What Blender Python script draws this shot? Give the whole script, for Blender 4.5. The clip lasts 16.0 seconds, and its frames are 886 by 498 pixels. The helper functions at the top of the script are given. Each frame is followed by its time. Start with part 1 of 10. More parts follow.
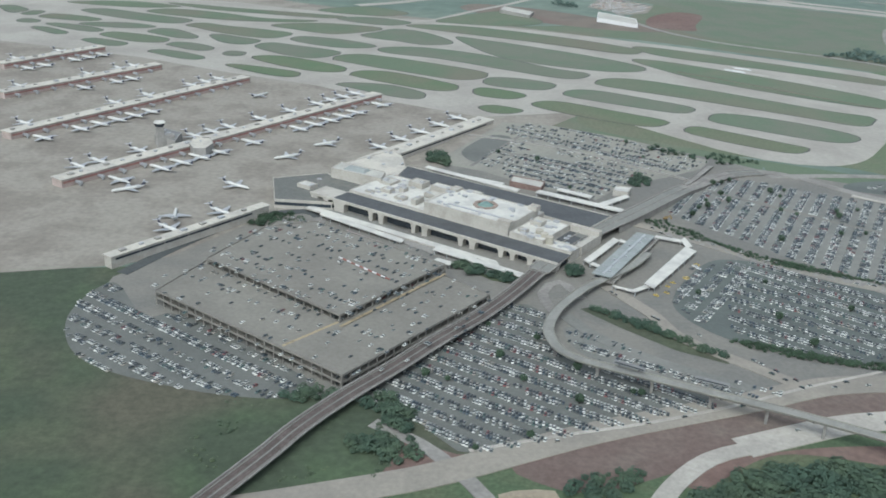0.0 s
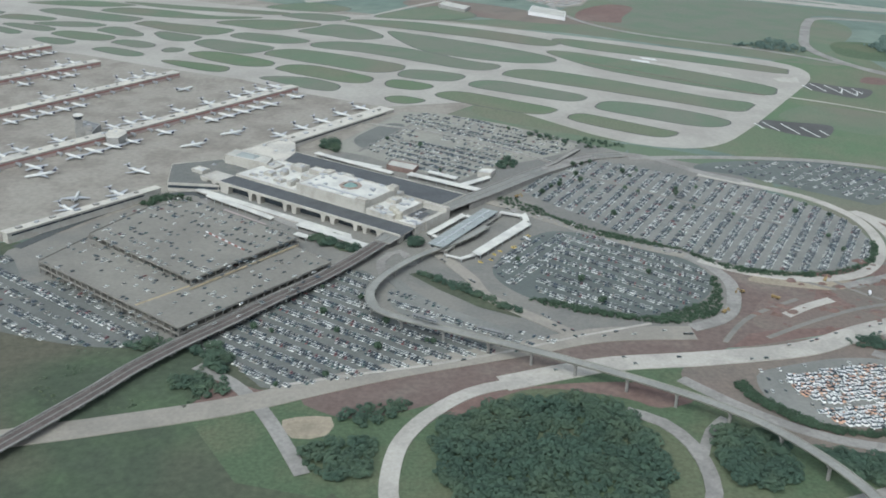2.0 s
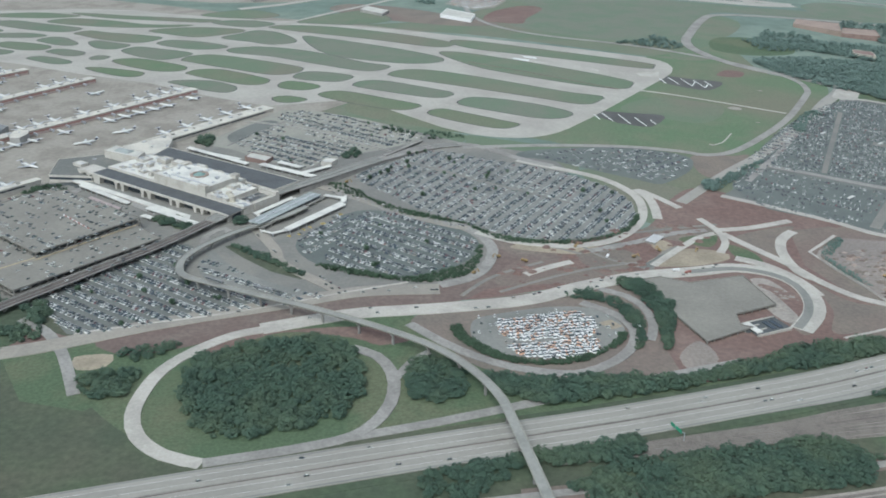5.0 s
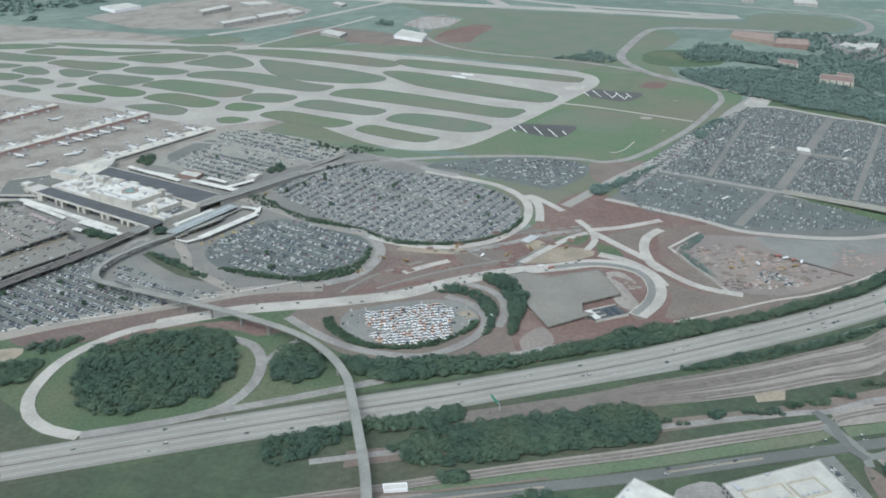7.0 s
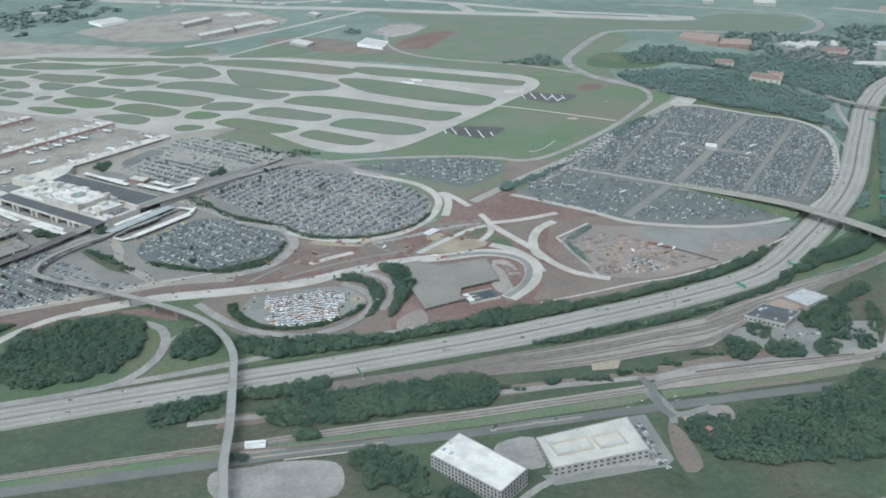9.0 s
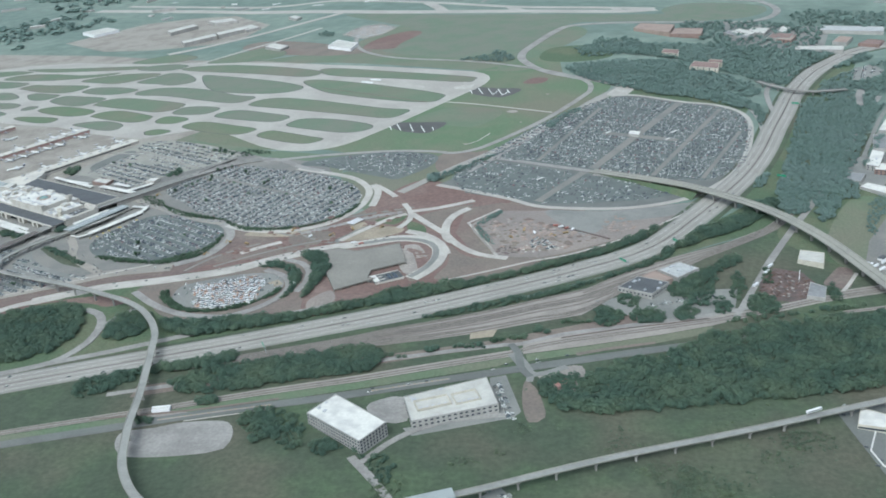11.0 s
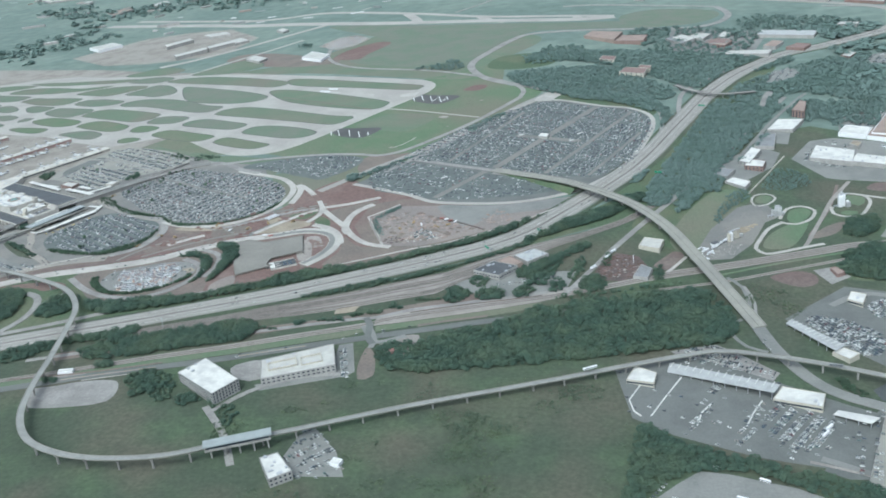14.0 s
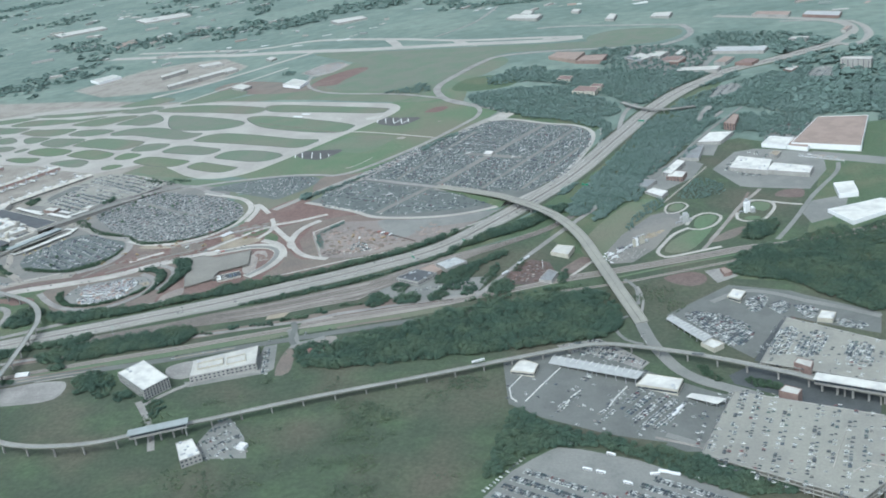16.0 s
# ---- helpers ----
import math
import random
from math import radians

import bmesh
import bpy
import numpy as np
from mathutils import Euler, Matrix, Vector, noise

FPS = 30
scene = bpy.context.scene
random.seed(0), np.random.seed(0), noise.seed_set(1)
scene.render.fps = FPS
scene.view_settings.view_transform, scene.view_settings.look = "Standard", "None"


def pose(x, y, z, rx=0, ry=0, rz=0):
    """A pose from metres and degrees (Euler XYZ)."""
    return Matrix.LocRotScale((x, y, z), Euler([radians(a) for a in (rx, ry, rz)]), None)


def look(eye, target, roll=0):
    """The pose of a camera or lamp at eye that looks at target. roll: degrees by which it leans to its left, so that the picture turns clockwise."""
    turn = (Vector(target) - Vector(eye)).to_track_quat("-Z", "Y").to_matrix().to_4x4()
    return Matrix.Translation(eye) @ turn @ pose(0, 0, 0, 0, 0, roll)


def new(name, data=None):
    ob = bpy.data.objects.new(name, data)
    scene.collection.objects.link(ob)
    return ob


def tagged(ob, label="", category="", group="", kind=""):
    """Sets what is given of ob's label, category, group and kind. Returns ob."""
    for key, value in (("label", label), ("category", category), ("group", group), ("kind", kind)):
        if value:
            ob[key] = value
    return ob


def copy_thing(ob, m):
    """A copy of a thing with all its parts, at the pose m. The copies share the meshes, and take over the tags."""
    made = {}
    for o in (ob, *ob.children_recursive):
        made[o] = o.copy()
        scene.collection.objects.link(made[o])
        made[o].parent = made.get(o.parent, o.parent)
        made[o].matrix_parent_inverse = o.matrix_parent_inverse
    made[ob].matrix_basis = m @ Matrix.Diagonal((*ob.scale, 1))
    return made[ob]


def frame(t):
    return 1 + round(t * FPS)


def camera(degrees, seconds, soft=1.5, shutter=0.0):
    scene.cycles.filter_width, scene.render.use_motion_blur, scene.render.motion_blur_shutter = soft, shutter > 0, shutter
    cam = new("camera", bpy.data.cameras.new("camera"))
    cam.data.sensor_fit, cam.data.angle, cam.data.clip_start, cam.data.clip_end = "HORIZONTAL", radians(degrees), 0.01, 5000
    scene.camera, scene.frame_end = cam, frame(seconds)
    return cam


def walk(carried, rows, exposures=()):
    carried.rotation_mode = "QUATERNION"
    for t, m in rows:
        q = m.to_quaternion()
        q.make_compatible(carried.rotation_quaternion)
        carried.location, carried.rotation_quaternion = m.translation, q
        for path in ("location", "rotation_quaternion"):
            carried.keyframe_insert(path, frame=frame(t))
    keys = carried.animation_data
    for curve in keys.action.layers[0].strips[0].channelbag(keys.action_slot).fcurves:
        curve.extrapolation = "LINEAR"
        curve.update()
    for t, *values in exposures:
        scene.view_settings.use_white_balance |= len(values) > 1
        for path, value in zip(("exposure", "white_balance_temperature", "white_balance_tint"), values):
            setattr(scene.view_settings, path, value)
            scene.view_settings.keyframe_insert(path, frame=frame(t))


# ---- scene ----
cam = camera(48.0, 16.0, soft=1.8)
# seconds, eye x y z, turn x y z in degrees
PATH = [
    (0, 0.00, 0.00, 122.86, 67.59, -2.61, -0.05),
    (0.5, 13.02, -10.07, 126.12, 67.42, -2.58, 0.15),
    (1, 26.11, -20.12, 129.35, 67.22, -2.32, 0.21),
    (1.5, 39.26, -30.14, 132.56, 67.07, -2.23, 0.32),
    (2, 52.48, -40.13, 135.75, 66.98, -1.83, 0.35),
    (2.5, 65.77, -50.10, 138.92, 66.91, -1.71, 0.50),
    (3, 79.13, -60.04, 142.05, 66.81, -1.55, 0.57),
    (3.5, 92.55, -69.96, 145.16, 66.75, -1.14, 0.56),
    (4, 106.04, -79.86, 148.24, 66.75, -0.89, 0.68),
    (4.5, 119.61, -89.73, 151.28, 66.71, -0.55, 0.81),
    (5, 133.25, -99.59, 154.29, 66.72, -0.54, 1.10),
    (5.5, 146.97, -109.42, 157.26, 67.05, 0.04, 1.17),
    (6, 160.76, -119.24, 160.19, 67.20, 0.39, 1.35),
    (6.5, 174.63, -129.03, 163.08, 67.37, 0.76, 1.55),
    (7, 188.58, -138.81, 165.92, 67.53, 1.12, 1.77),
    (7.5, 202.62, -148.58, 168.71, 67.73, 1.66, 1.93),
    (8, 216.74, -158.33, 171.44, 67.74, 1.78, 2.27),
    (8.5, 230.94, -168.07, 174.12, 67.65, 2.10, 2.50),
    (9, 245.24, -177.80, 176.74, 67.63, 2.57, 2.75),
    (9.5, 259.63, -187.52, 179.30, 67.54, 3.11, 2.97),
    (10, 274.12, -197.23, 181.79, 67.46, 3.72, 3.20),
    (10.5, 288.71, -206.94, 184.20, 67.38, 4.30, 3.45),
    (11, 303.39, -216.64, 186.54, 67.31, 4.82, 3.75),
    (11.5, 318.19, -226.33, 188.80, 67.27, 5.53, 3.96),
    (12, 333.09, -236.02, 190.97, 67.27, 5.92, 4.34),
    (12.5, 348.10, -245.72, 193.05, 67.26, 6.39, 4.69),
    (13, 363.23, -255.41, 195.04, 67.32, 6.38, 5.20),
    (13.5, 378.47, -265.11, 196.92, 67.47, 6.29, 5.77),
    (14, 393.84, -274.81, 198.70, 67.66, 6.39, 6.22),
    (14.5, 409.34, -284.51, 200.37, 67.90, 6.70, 6.55),
    (15, 424.96, -294.23, 201.92, 68.33, 7.18, 6.82),
    (15.5, 440.73, -303.95, 203.35, 68.61, 7.79, 7.08),
    (16, 456.63, -313.69, 204.65, 68.89, 8.22, 7.38),
]
walk(cam, [(t, pose(x, y, z, a, b, c)) for t, x, y, z, a, b, c in PATH], [(0.0, 0.54, 5880, 3), (16.0, 0.88, 5530, 1)])

# ---- overcast daylight ----
world = bpy.data.worlds.new("sky")
scene.world = world
world.use_nodes = True
wn = world.node_tree.nodes
sky = wn.new("ShaderNodeTexSky")
sky.sky_type, sky.sun_disc = "NISHITA", False
sky.sun_elevation, sky.sun_rotation = radians(52), radians(200)
sky.air_density, sky.dust_density, sky.ozone_density = 1.0, 4.0, 1.0
cloud = wn.new("ShaderNodeHueSaturation")
cloud.inputs["Saturation"].default_value = 0.45
world.node_tree.links.new(sky.outputs[0], cloud.inputs["Color"])
world.node_tree.links.new(cloud.outputs[0], wn["Background"].inputs[0])
wn["Background"].inputs[1].default_value = 0.13
sun_data = bpy.data.lights.new("sun", "SUN")
sun_data.energy, sun_data.angle, sun_data.color = 1.0, radians(38), (1.0, 0.97, 0.93)
sun = new("sun", sun_data)
sun.matrix_world = look((0, 0, 0), (0.25, 0.75, -1.05))

# Everything is built at this many metres to one true metre, so that the flight keeps to its pace.
S = 0.33


def clamp(v, low, high):
    return max(low, min(high, v))


def rise(x, y):
    """The height of the ground, which falls off to the west."""
    a, b = clamp((x - 220) / 250, -1, 1.3), clamp((y - 300) / 250, -1.2, 1.5)
    return 3.57 - 4.16 * a + 2.25 * b - 6.45 * a * a + 1.88 * a * b


# ---- materials ----
def material(name, base, vary=0.25, scale=0.2, rough=0.9, metal=0.0, bump=0.0, fine=3.0, other=None, mix=(0.45, 0.6), by="", spread=0.0, thin=0.0, drift=None):
    """A surface with stains and grain; other: a second colour in patches; drift: a third in wide soft drifts; by: Object or Island, for pieces that differ; thin: light let through."""
    m = bpy.data.materials.new(name)
    m.use_nodes = True
    n, k = m.node_tree.nodes, m.node_tree.links
    b = n["Principled BSDF"]
    b.inputs["Roughness"].default_value, b.inputs["Metallic"].default_value = rough, metal
    where = n.new("ShaderNodeNewGeometry")
    big, small = n.new("ShaderNodeTexNoise"), n.new("ShaderNodeTexNoise")
    for t, s, d in ((big, scale, 4), (small, fine, 3)):
        t.inputs["Scale"].default_value, t.inputs["Detail"].default_value = s, d
        t.inputs["Roughness"].default_value = 0.62
        k.new(where.outputs["Position"], t.inputs["Vector"])
    ramp = n.new("ShaderNodeMapRange")
    ramp.inputs["From Min"].default_value, ramp.inputs["From Max"].default_value = mix
    k.new(big.outputs["Fac"], ramp.inputs["Value"])
    two = n.new("ShaderNodeMix")
    two.data_type = "RGBA"
    two.inputs[6].default_value = (*base, 1)
    two.inputs[7].default_value = (*(other or [c * (1 - vary) for c in base]), 1)
    k.new(ramp.outputs[0], two.inputs[0])
    tint = two.outputs[2]
    if drift:
        wide, soft, third = n.new("ShaderNodeTexNoise"), n.new("ShaderNodeMapRange"), n.new("ShaderNodeMix")
        wide.inputs["Scale"].default_value, wide.inputs["Detail"].default_value = scale * 0.55, 2
        wide.noise_dimensions = "4D"
        wide.inputs["W"].default_value = 3.7
        k.new(where.outputs["Position"], wide.inputs["Vector"])
        soft.inputs["From Min"].default_value, soft.inputs["From Max"].default_value = 0.46, 0.68
        k.new(wide.outputs["Fac"], soft.inputs["Value"])
        third.data_type = "RGBA"
        third.inputs[7].default_value = (*drift, 1)
        k.new(soft.outputs[0], third.inputs[0])
        k.new(tint, third.inputs[6])
        tint = third.outputs[2]
    grain = n.new("ShaderNodeMapRange")
    grain.inputs["From Min"].default_value, grain.inputs["From Max"].default_value = 0.3, 0.7
    grain.inputs["To Min"].default_value, grain.inputs["To Max"].default_value = 1 - vary * 0.8, 1 + vary * 0.6
    k.new(small.outputs["Fac"], grain.inputs["Value"])
    out = n.new("ShaderNodeVectorMath")
    out.operation = "SCALE"
    k.new(tint, out.inputs[0])
    k.new(grain.outputs[0], out.inputs["Scale"])
    last = out.outputs[0]
    if by:
        r = n.new("ShaderNodeObjectInfo").outputs["Random"] if by == "Object" else where.outputs["Random Per Island"]
        tone = n.new("ShaderNodeMapRange")
        tone.inputs["To Min"].default_value, tone.inputs["To Max"].default_value = 1 - spread, 1 + spread
        k.new(r, tone.inputs["Value"])
        again = n.new("ShaderNodeVectorMath")
        again.operation = "SCALE"
        k.new(last, again.inputs[0])
        k.new(tone.outputs[0], again.inputs["Scale"])
        last = again.outputs[0]
    k.new(last, b.inputs["Base Color"])
    if bump:
        h = n.new("ShaderNodeBump")
        h.inputs["Strength"].default_value, h.inputs["Distance"].default_value = bump, 0.2
        k.new(small.outputs["Fac"], h.inputs["Height"])
        k.new(h.outputs[0], b.inputs["Normal"])
    if thin:
        glow, both = n.new("ShaderNodeBsdfTranslucent"), n.new("ShaderNodeMixShader")
        both.inputs[0].default_value = thin
        k.new(last, glow.inputs["Color"])
        k.new(b.outputs[0], both.inputs[1])
        k.new(glow.outputs[0], both.inputs[2])
        k.new(both.outputs[0], n["Material Output"].inputs["Surface"])
    return m


def paints(name, by, colours):
    """Car paint: one of the colours for each car."""
    m = bpy.data.materials.new(name)
    m.use_nodes = True
    n, k = m.node_tree.nodes, m.node_tree.links
    b = n["Principled BSDF"]
    b.inputs["Roughness"].default_value, b.inputs["Coat Weight"].default_value = 0.35, 0.4
    r = n.new("ShaderNodeObjectInfo").outputs["Random"] if by == "Object" else n.new("ShaderNodeNewGeometry").outputs["Random Per Island"]
    ramp = n.new("ShaderNodeValToRGB")
    ramp.color_ramp.interpolation = "CONSTANT"
    steps = ramp.color_ramp.elements
    while len(steps) < len(colours):
        steps.new(0.5)
    at = 0
    for e, (part_of, colour) in zip(steps, colours):
        e.position, e.color = at, (*colour, 1)
        at += part_of
    k.new(r, ramp.inputs[0])
    k.new(ramp.outputs[0], b.inputs["Base Color"])
    return m


CARS = [(0.19, (0.54, 0.545, 0.5)), (0.2, (0.33, 0.34, 0.31)), (0.17, (0.165, 0.174, 0.16)), (0.24, (0.05, 0.055, 0.051)),
        (0.04, (0.15, 0.04, 0.035)), (0.06, (0.04, 0.058, 0.07)), (0.05, (0.25, 0.23, 0.19)), (0.05, (0.06, 0.1, 0.085))]
FLEET = [(0.6, (0.66, 0.66, 0.63)), (0.19, (0.46, 0.27, 0.17)), (0.17, (0.4, 0.42, 0.4)), (0.04, (0.06, 0.065, 0.06))]

grass = material("grass", (0.066, 0.098, 0.052), 0.3, 0.03, 1.0, bump=0.3, fine=1.0, other=(0.094, 0.108, 0.062), mix=(0.46, 0.62))
verge = material("mown_verge", (0.09, 0.136, 0.074), 0.25, 0.02, 1.0, fine=1.0, other=(0.125, 0.14, 0.09), mix=(0.46, 0.62), drift=(0.132, 0.132, 0.092))
tarp = material("dry_grass", (0.13, 0.143, 0.108), 0.2, 0.04, 1.0, fine=1.5, other=(0.108, 0.142, 0.096), mix=(0.42, 0.62))
airfield_grass = material("airfield_grass", (0.105, 0.14, 0.09), 0.22, 0.03, 1.0, fine=1.2, other=(0.128, 0.145, 0.1), mix=(0.44, 0.62), drift=(0.138, 0.135, 0.1))
meadow = material("rough_meadow", (0.05, 0.067, 0.041), 0.3, 0.04, 1.0, bump=0.6, fine=0.5, other=(0.063, 0.092, 0.048), mix=(0.46, 0.66), drift=(0.082, 0.08, 0.055))
scrub_leaves = material("scrub_leaves", (0.068, 0.096, 0.06), 0.2, 0.1, 0.95, fine=0.5, other=(0.088, 0.116, 0.062), by="Island", spread=0.1, thin=0.08)
# open land, its base colour lightened to stand in for distant haze
land = material("hazed_far_land", (0.148, 0.188, 0.153), 0.25, 0.006, 1.0, fine=0.06, other=(0.115, 0.155, 0.128), mix=(0.42, 0.56))
apron = material("apron_concrete", (0.245, 0.226, 0.192), 0.2, 0.045, 0.85, fine=0.5, other=(0.192, 0.172, 0.145))
taxi = material("taxiway_concrete", (0.33, 0.315, 0.278), 0.12, 0.03, 0.85, fine=0.5, other=(0.275, 0.258, 0.228), mix=(0.4, 0.64))
new_concrete = material("new_concrete", (0.37, 0.35, 0.31), 0.16, 0.08, 0.85, fine=1.0, other=(0.3, 0.283, 0.25))
old_concrete = material("old_concrete", (0.24, 0.23, 0.21), 0.22, 0.08, 0.88, fine=0.9, other=(0.19, 0.18, 0.165))
asphalt = material("asphalt", (0.127, 0.131, 0.12), 0.14, 0.06, 0.9, fine=1.2, other=(0.106, 0.11, 0.101))
worn_asphalt = material("worn_asphalt", (0.188, 0.188, 0.17), 0.15, 0.05, 0.9, fine=1.0, other=(0.154, 0.156, 0.142))
shoulder = material("dark_paved_shoulder", (0.078, 0.078, 0.074), 0.2, 0.06, 0.9, fine=1.0)
guideway = material("pale_grey_guideway", (0.235, 0.234, 0.212), 0.15, 0.1, 0.85, fine=1.0)
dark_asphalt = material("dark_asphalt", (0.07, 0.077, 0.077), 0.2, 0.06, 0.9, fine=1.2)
lot_asphalt = material("dark_lot_asphalt", (0.107, 0.12, 0.111), 0.15, 0.06, 0.9, fine=1.2, other=(0.09, 0.102, 0.095))
clay = material("red_clay", (0.136, 0.089, 0.075), 0.25, 0.035, 1.0, bump=0.5, fine=0.5, other=(0.166, 0.121, 0.103), mix=(0.42, 0.68), drift=(0.13, 0.082, 0.07))
red_earth = material("reddish_earth", (0.13, 0.099, 0.085), 0.25, 0.05, 1.0, bump=0.5, fine=0.6, other=(0.162, 0.135, 0.114), mix=(0.46, 0.66), drift=(0.118, 0.083, 0.072))
tan_road = material("tan_worn_concrete", (0.25, 0.23, 0.195), 0.14, 0.06, 0.9, fine=0.9, other=(0.212, 0.196, 0.168))
dirt = material("brown_dirt", (0.16, 0.134, 0.111), 0.2, 0.04, 1.0, bump=0.4, fine=0.8, other=(0.134, 0.115, 0.097), drift=(0.146, 0.11, 0.094))
sand = material("pale_sand", (0.27, 0.232, 0.172), 0.2, 0.1, 1.0, fine=1.0)
gravel = material("grey_gravel", (0.215, 0.196, 0.172), 0.25, 0.06, 1.0, bump=0.4, fine=1.0, other=(0.262, 0.238, 0.21))
ballast = material("track_ballast", (0.262, 0.238, 0.208), 0.25, 0.06, 1.0, bump=0.4, fine=1.5, other=(0.205, 0.185, 0.16), mix=(0.4, 0.64))
brown_deck = material("brown_track_deck", (0.085, 0.072, 0.065), 0.3, 0.2, 0.9, fine=1.5, other=(0.12, 0.1, 0.09))
yard_tan = material("tan_pavement", (0.182, 0.174, 0.152), 0.15, 0.035, 0.9, fine=0.9, other=(0.146, 0.143, 0.13))
highway = material("motorway_concrete", (0.258, 0.246, 0.217), 0.1, 0.05, 0.88, fine=0.9, other=(0.235, 0.223, 0.196))
worn_lane = material("worn_motorway_lane", (0.238, 0.227, 0.2), 0.1, 0.05, 0.88, fine=0.9)
sleeper = material("dark_sleepers", (0.155, 0.136, 0.118), 0.25, 0.3, 0.95, fine=2.0)
deck_top = material("deck_concrete", (0.237, 0.232, 0.197), 0.14, 0.05, 0.88, fine=0.9, other=(0.205, 0.2, 0.174))
cream_roof = material("cream_membrane_roof", (0.42, 0.41, 0.365), 0.14, 0.15, 0.8, fine=1.2, other=(0.36, 0.35, 0.315))
dusty_roof = material("dusty_cream_roof", (0.47, 0.445, 0.385), 0.16, 0.12, 0.8, fine=1.0, other=(0.38, 0.36, 0.32))
pink_wall = material("faded_red_wall", (0.40, 0.33, 0.30), 0.18, 0.3, 0.8)
cream = material("cream_wall", (0.4, 0.375, 0.31), 0.12, 0.3, 0.85)
pale_sheet = material("pale_sheet_roof", (0.36, 0.365, 0.35), 0.15, 0.3, 0.7, fine=1.5)
machine_yellow = material("machine_yellow", (0.28, 0.195, 0.08), 0.2, 0.6, 0.6)
barrier_red = material("barrier_red", (0.29, 0.11, 0.09), 0.15, 0.6, 0.7)
scrap_earth = material("scrap_earth", (0.105, 0.076, 0.067), 0.35, 0.15, 1.0, bump=0.4, fine=1.0, other=(0.075, 0.062, 0.056))
yard_earth = material("mauve_yard_earth", (0.196, 0.171, 0.152), 0.25, 0.06, 1.0, bump=0.4, fine=1.0, other=(0.168, 0.148, 0.134), mix=(0.42, 0.62), drift=(0.226, 0.196, 0.168))
rust = material("rusty_steel", (0.1, 0.065, 0.05), 0.3, 0.6, 0.7, 0.4)
leaves = material("leaves", (0.057, 0.096, 0.067), 0.18, 0.06, 0.95, fine=0.25, other=(0.087, 0.124, 0.077), mix=(0.42, 0.64), by="Island", spread=0.08, thin=0.25)
# far foliage: haze is put into the colour, paler and bluer than leaves
far_leaves = material("hazed_far_leaves", (0.126, 0.177, 0.153), 0.12, 0.02, 0.95, fine=0.3, other=(0.112, 0.164, 0.139), by="Island", spread=0.06, thin=0.12)
street_leaves = material("street_tree_leaves", (0.072, 0.116, 0.07), 0.25, 0.2, 0.95, by="Island", spread=0.2, thin=0.35)
bark = material("bark", (0.09, 0.07, 0.055), 0.3, 1.0, 0.95, bump=0.4)
white_roof = material("white_roof", (0.54, 0.53, 0.48), 0.14, 0.15, 0.7, fine=1.2, other=(0.43, 0.42, 0.39))
grey_roof = material("grey_roof", (0.2, 0.203, 0.2), 0.2, 0.12, 0.85, fine=1.0)
dark_roof = material("dark_membrane_roof", (0.077, 0.081, 0.084), 0.18, 0.15, 0.8, fine=1.0)
green_roof = material("pale_metal_roof", (0.27, 0.293, 0.283), 0.12, 0.2, 0.8)
brown_roof = material("brown_roof", (0.26, 0.2, 0.165), 0.15, 0.1, 0.9)
facade = material("beige_concrete", (0.3, 0.29, 0.268), 0.18, 0.2, 0.85, fine=2.0)
terminal_wall = material("cream_precast", (0.41, 0.39, 0.345), 0.14, 0.2, 0.85, fine=2.0, other=(0.345, 0.325, 0.285))
garage_top = material("weathered_garage_concrete", (0.198, 0.189, 0.162), 0.16, 0.05, 0.9, fine=0.9, other=(0.166, 0.157, 0.136), mix=(0.4, 0.64))
garage_wall = material("stained_garage_wall", (0.2, 0.19, 0.168), 0.2, 0.15, 0.9, fine=1.5)
wing_roof = material("dark_greenish_roof", (0.12, 0.123, 0.112), 0.2, 0.12, 0.85, fine=1.0, other=(0.15, 0.148, 0.132))
rubble_tan = material("pinkish_rubble", (0.22, 0.172, 0.145), 0.3, 0.2, 1.0, bump=0.4, fine=1.0, other=(0.27, 0.222, 0.19))
brick = material("red_brick", (0.205, 0.142, 0.122), 0.2, 0.4, 0.9, fine=3.0)
steel = material("painted_steel", (0.4, 0.41, 0.42), 0.1, 0.5, 0.5, 0.3)
white_paint = material("white_paint", (0.66, 0.66, 0.65), 0.06, 0.5, 0.5)
red_panel = material("red_panel", (0.32, 0.165, 0.14), 0.15, 0.3, 0.7)
airliner_paint = material("airliner_paint", (0.57, 0.57, 0.535), 0.08, 0.4, 0.45)
navy = material("navy_tail", (0.03, 0.035, 0.07), 0.1, 0.5, 0.4)
yellow = material("faded_yellow_paint", (0.32, 0.262, 0.165), 0.3, 0.3, 0.8)
line_paint = material("worn_white_paint", (0.6, 0.6, 0.57), 0.2, 0.3, 0.8)
green_sign = material("green_sign", (0.03, 0.22, 0.12), 0.1, 0.5, 0.6)
faded_red = material("faded_pink_metal", (0.3, 0.245, 0.235), 0.15, 0.3, 0.7)
tyre = material("tyre", (0.02, 0.02, 0.02), 0.1, 1.0, 0.9)
glass = material("tinted_glass", (0.04, 0.05, 0.06), 0.1, 0.5, 0.12)
skylight_glass = material("green_skylight_glass", (0.17, 0.25, 0.225), 0.2, 0.5, 0.2)
car_paint, row_paint = paints("car_paint", "Object", CARS), paints("parked_row_paint", "Island", CARS)
fleet_paint = paints("fleet_paint", "Island", FLEET)


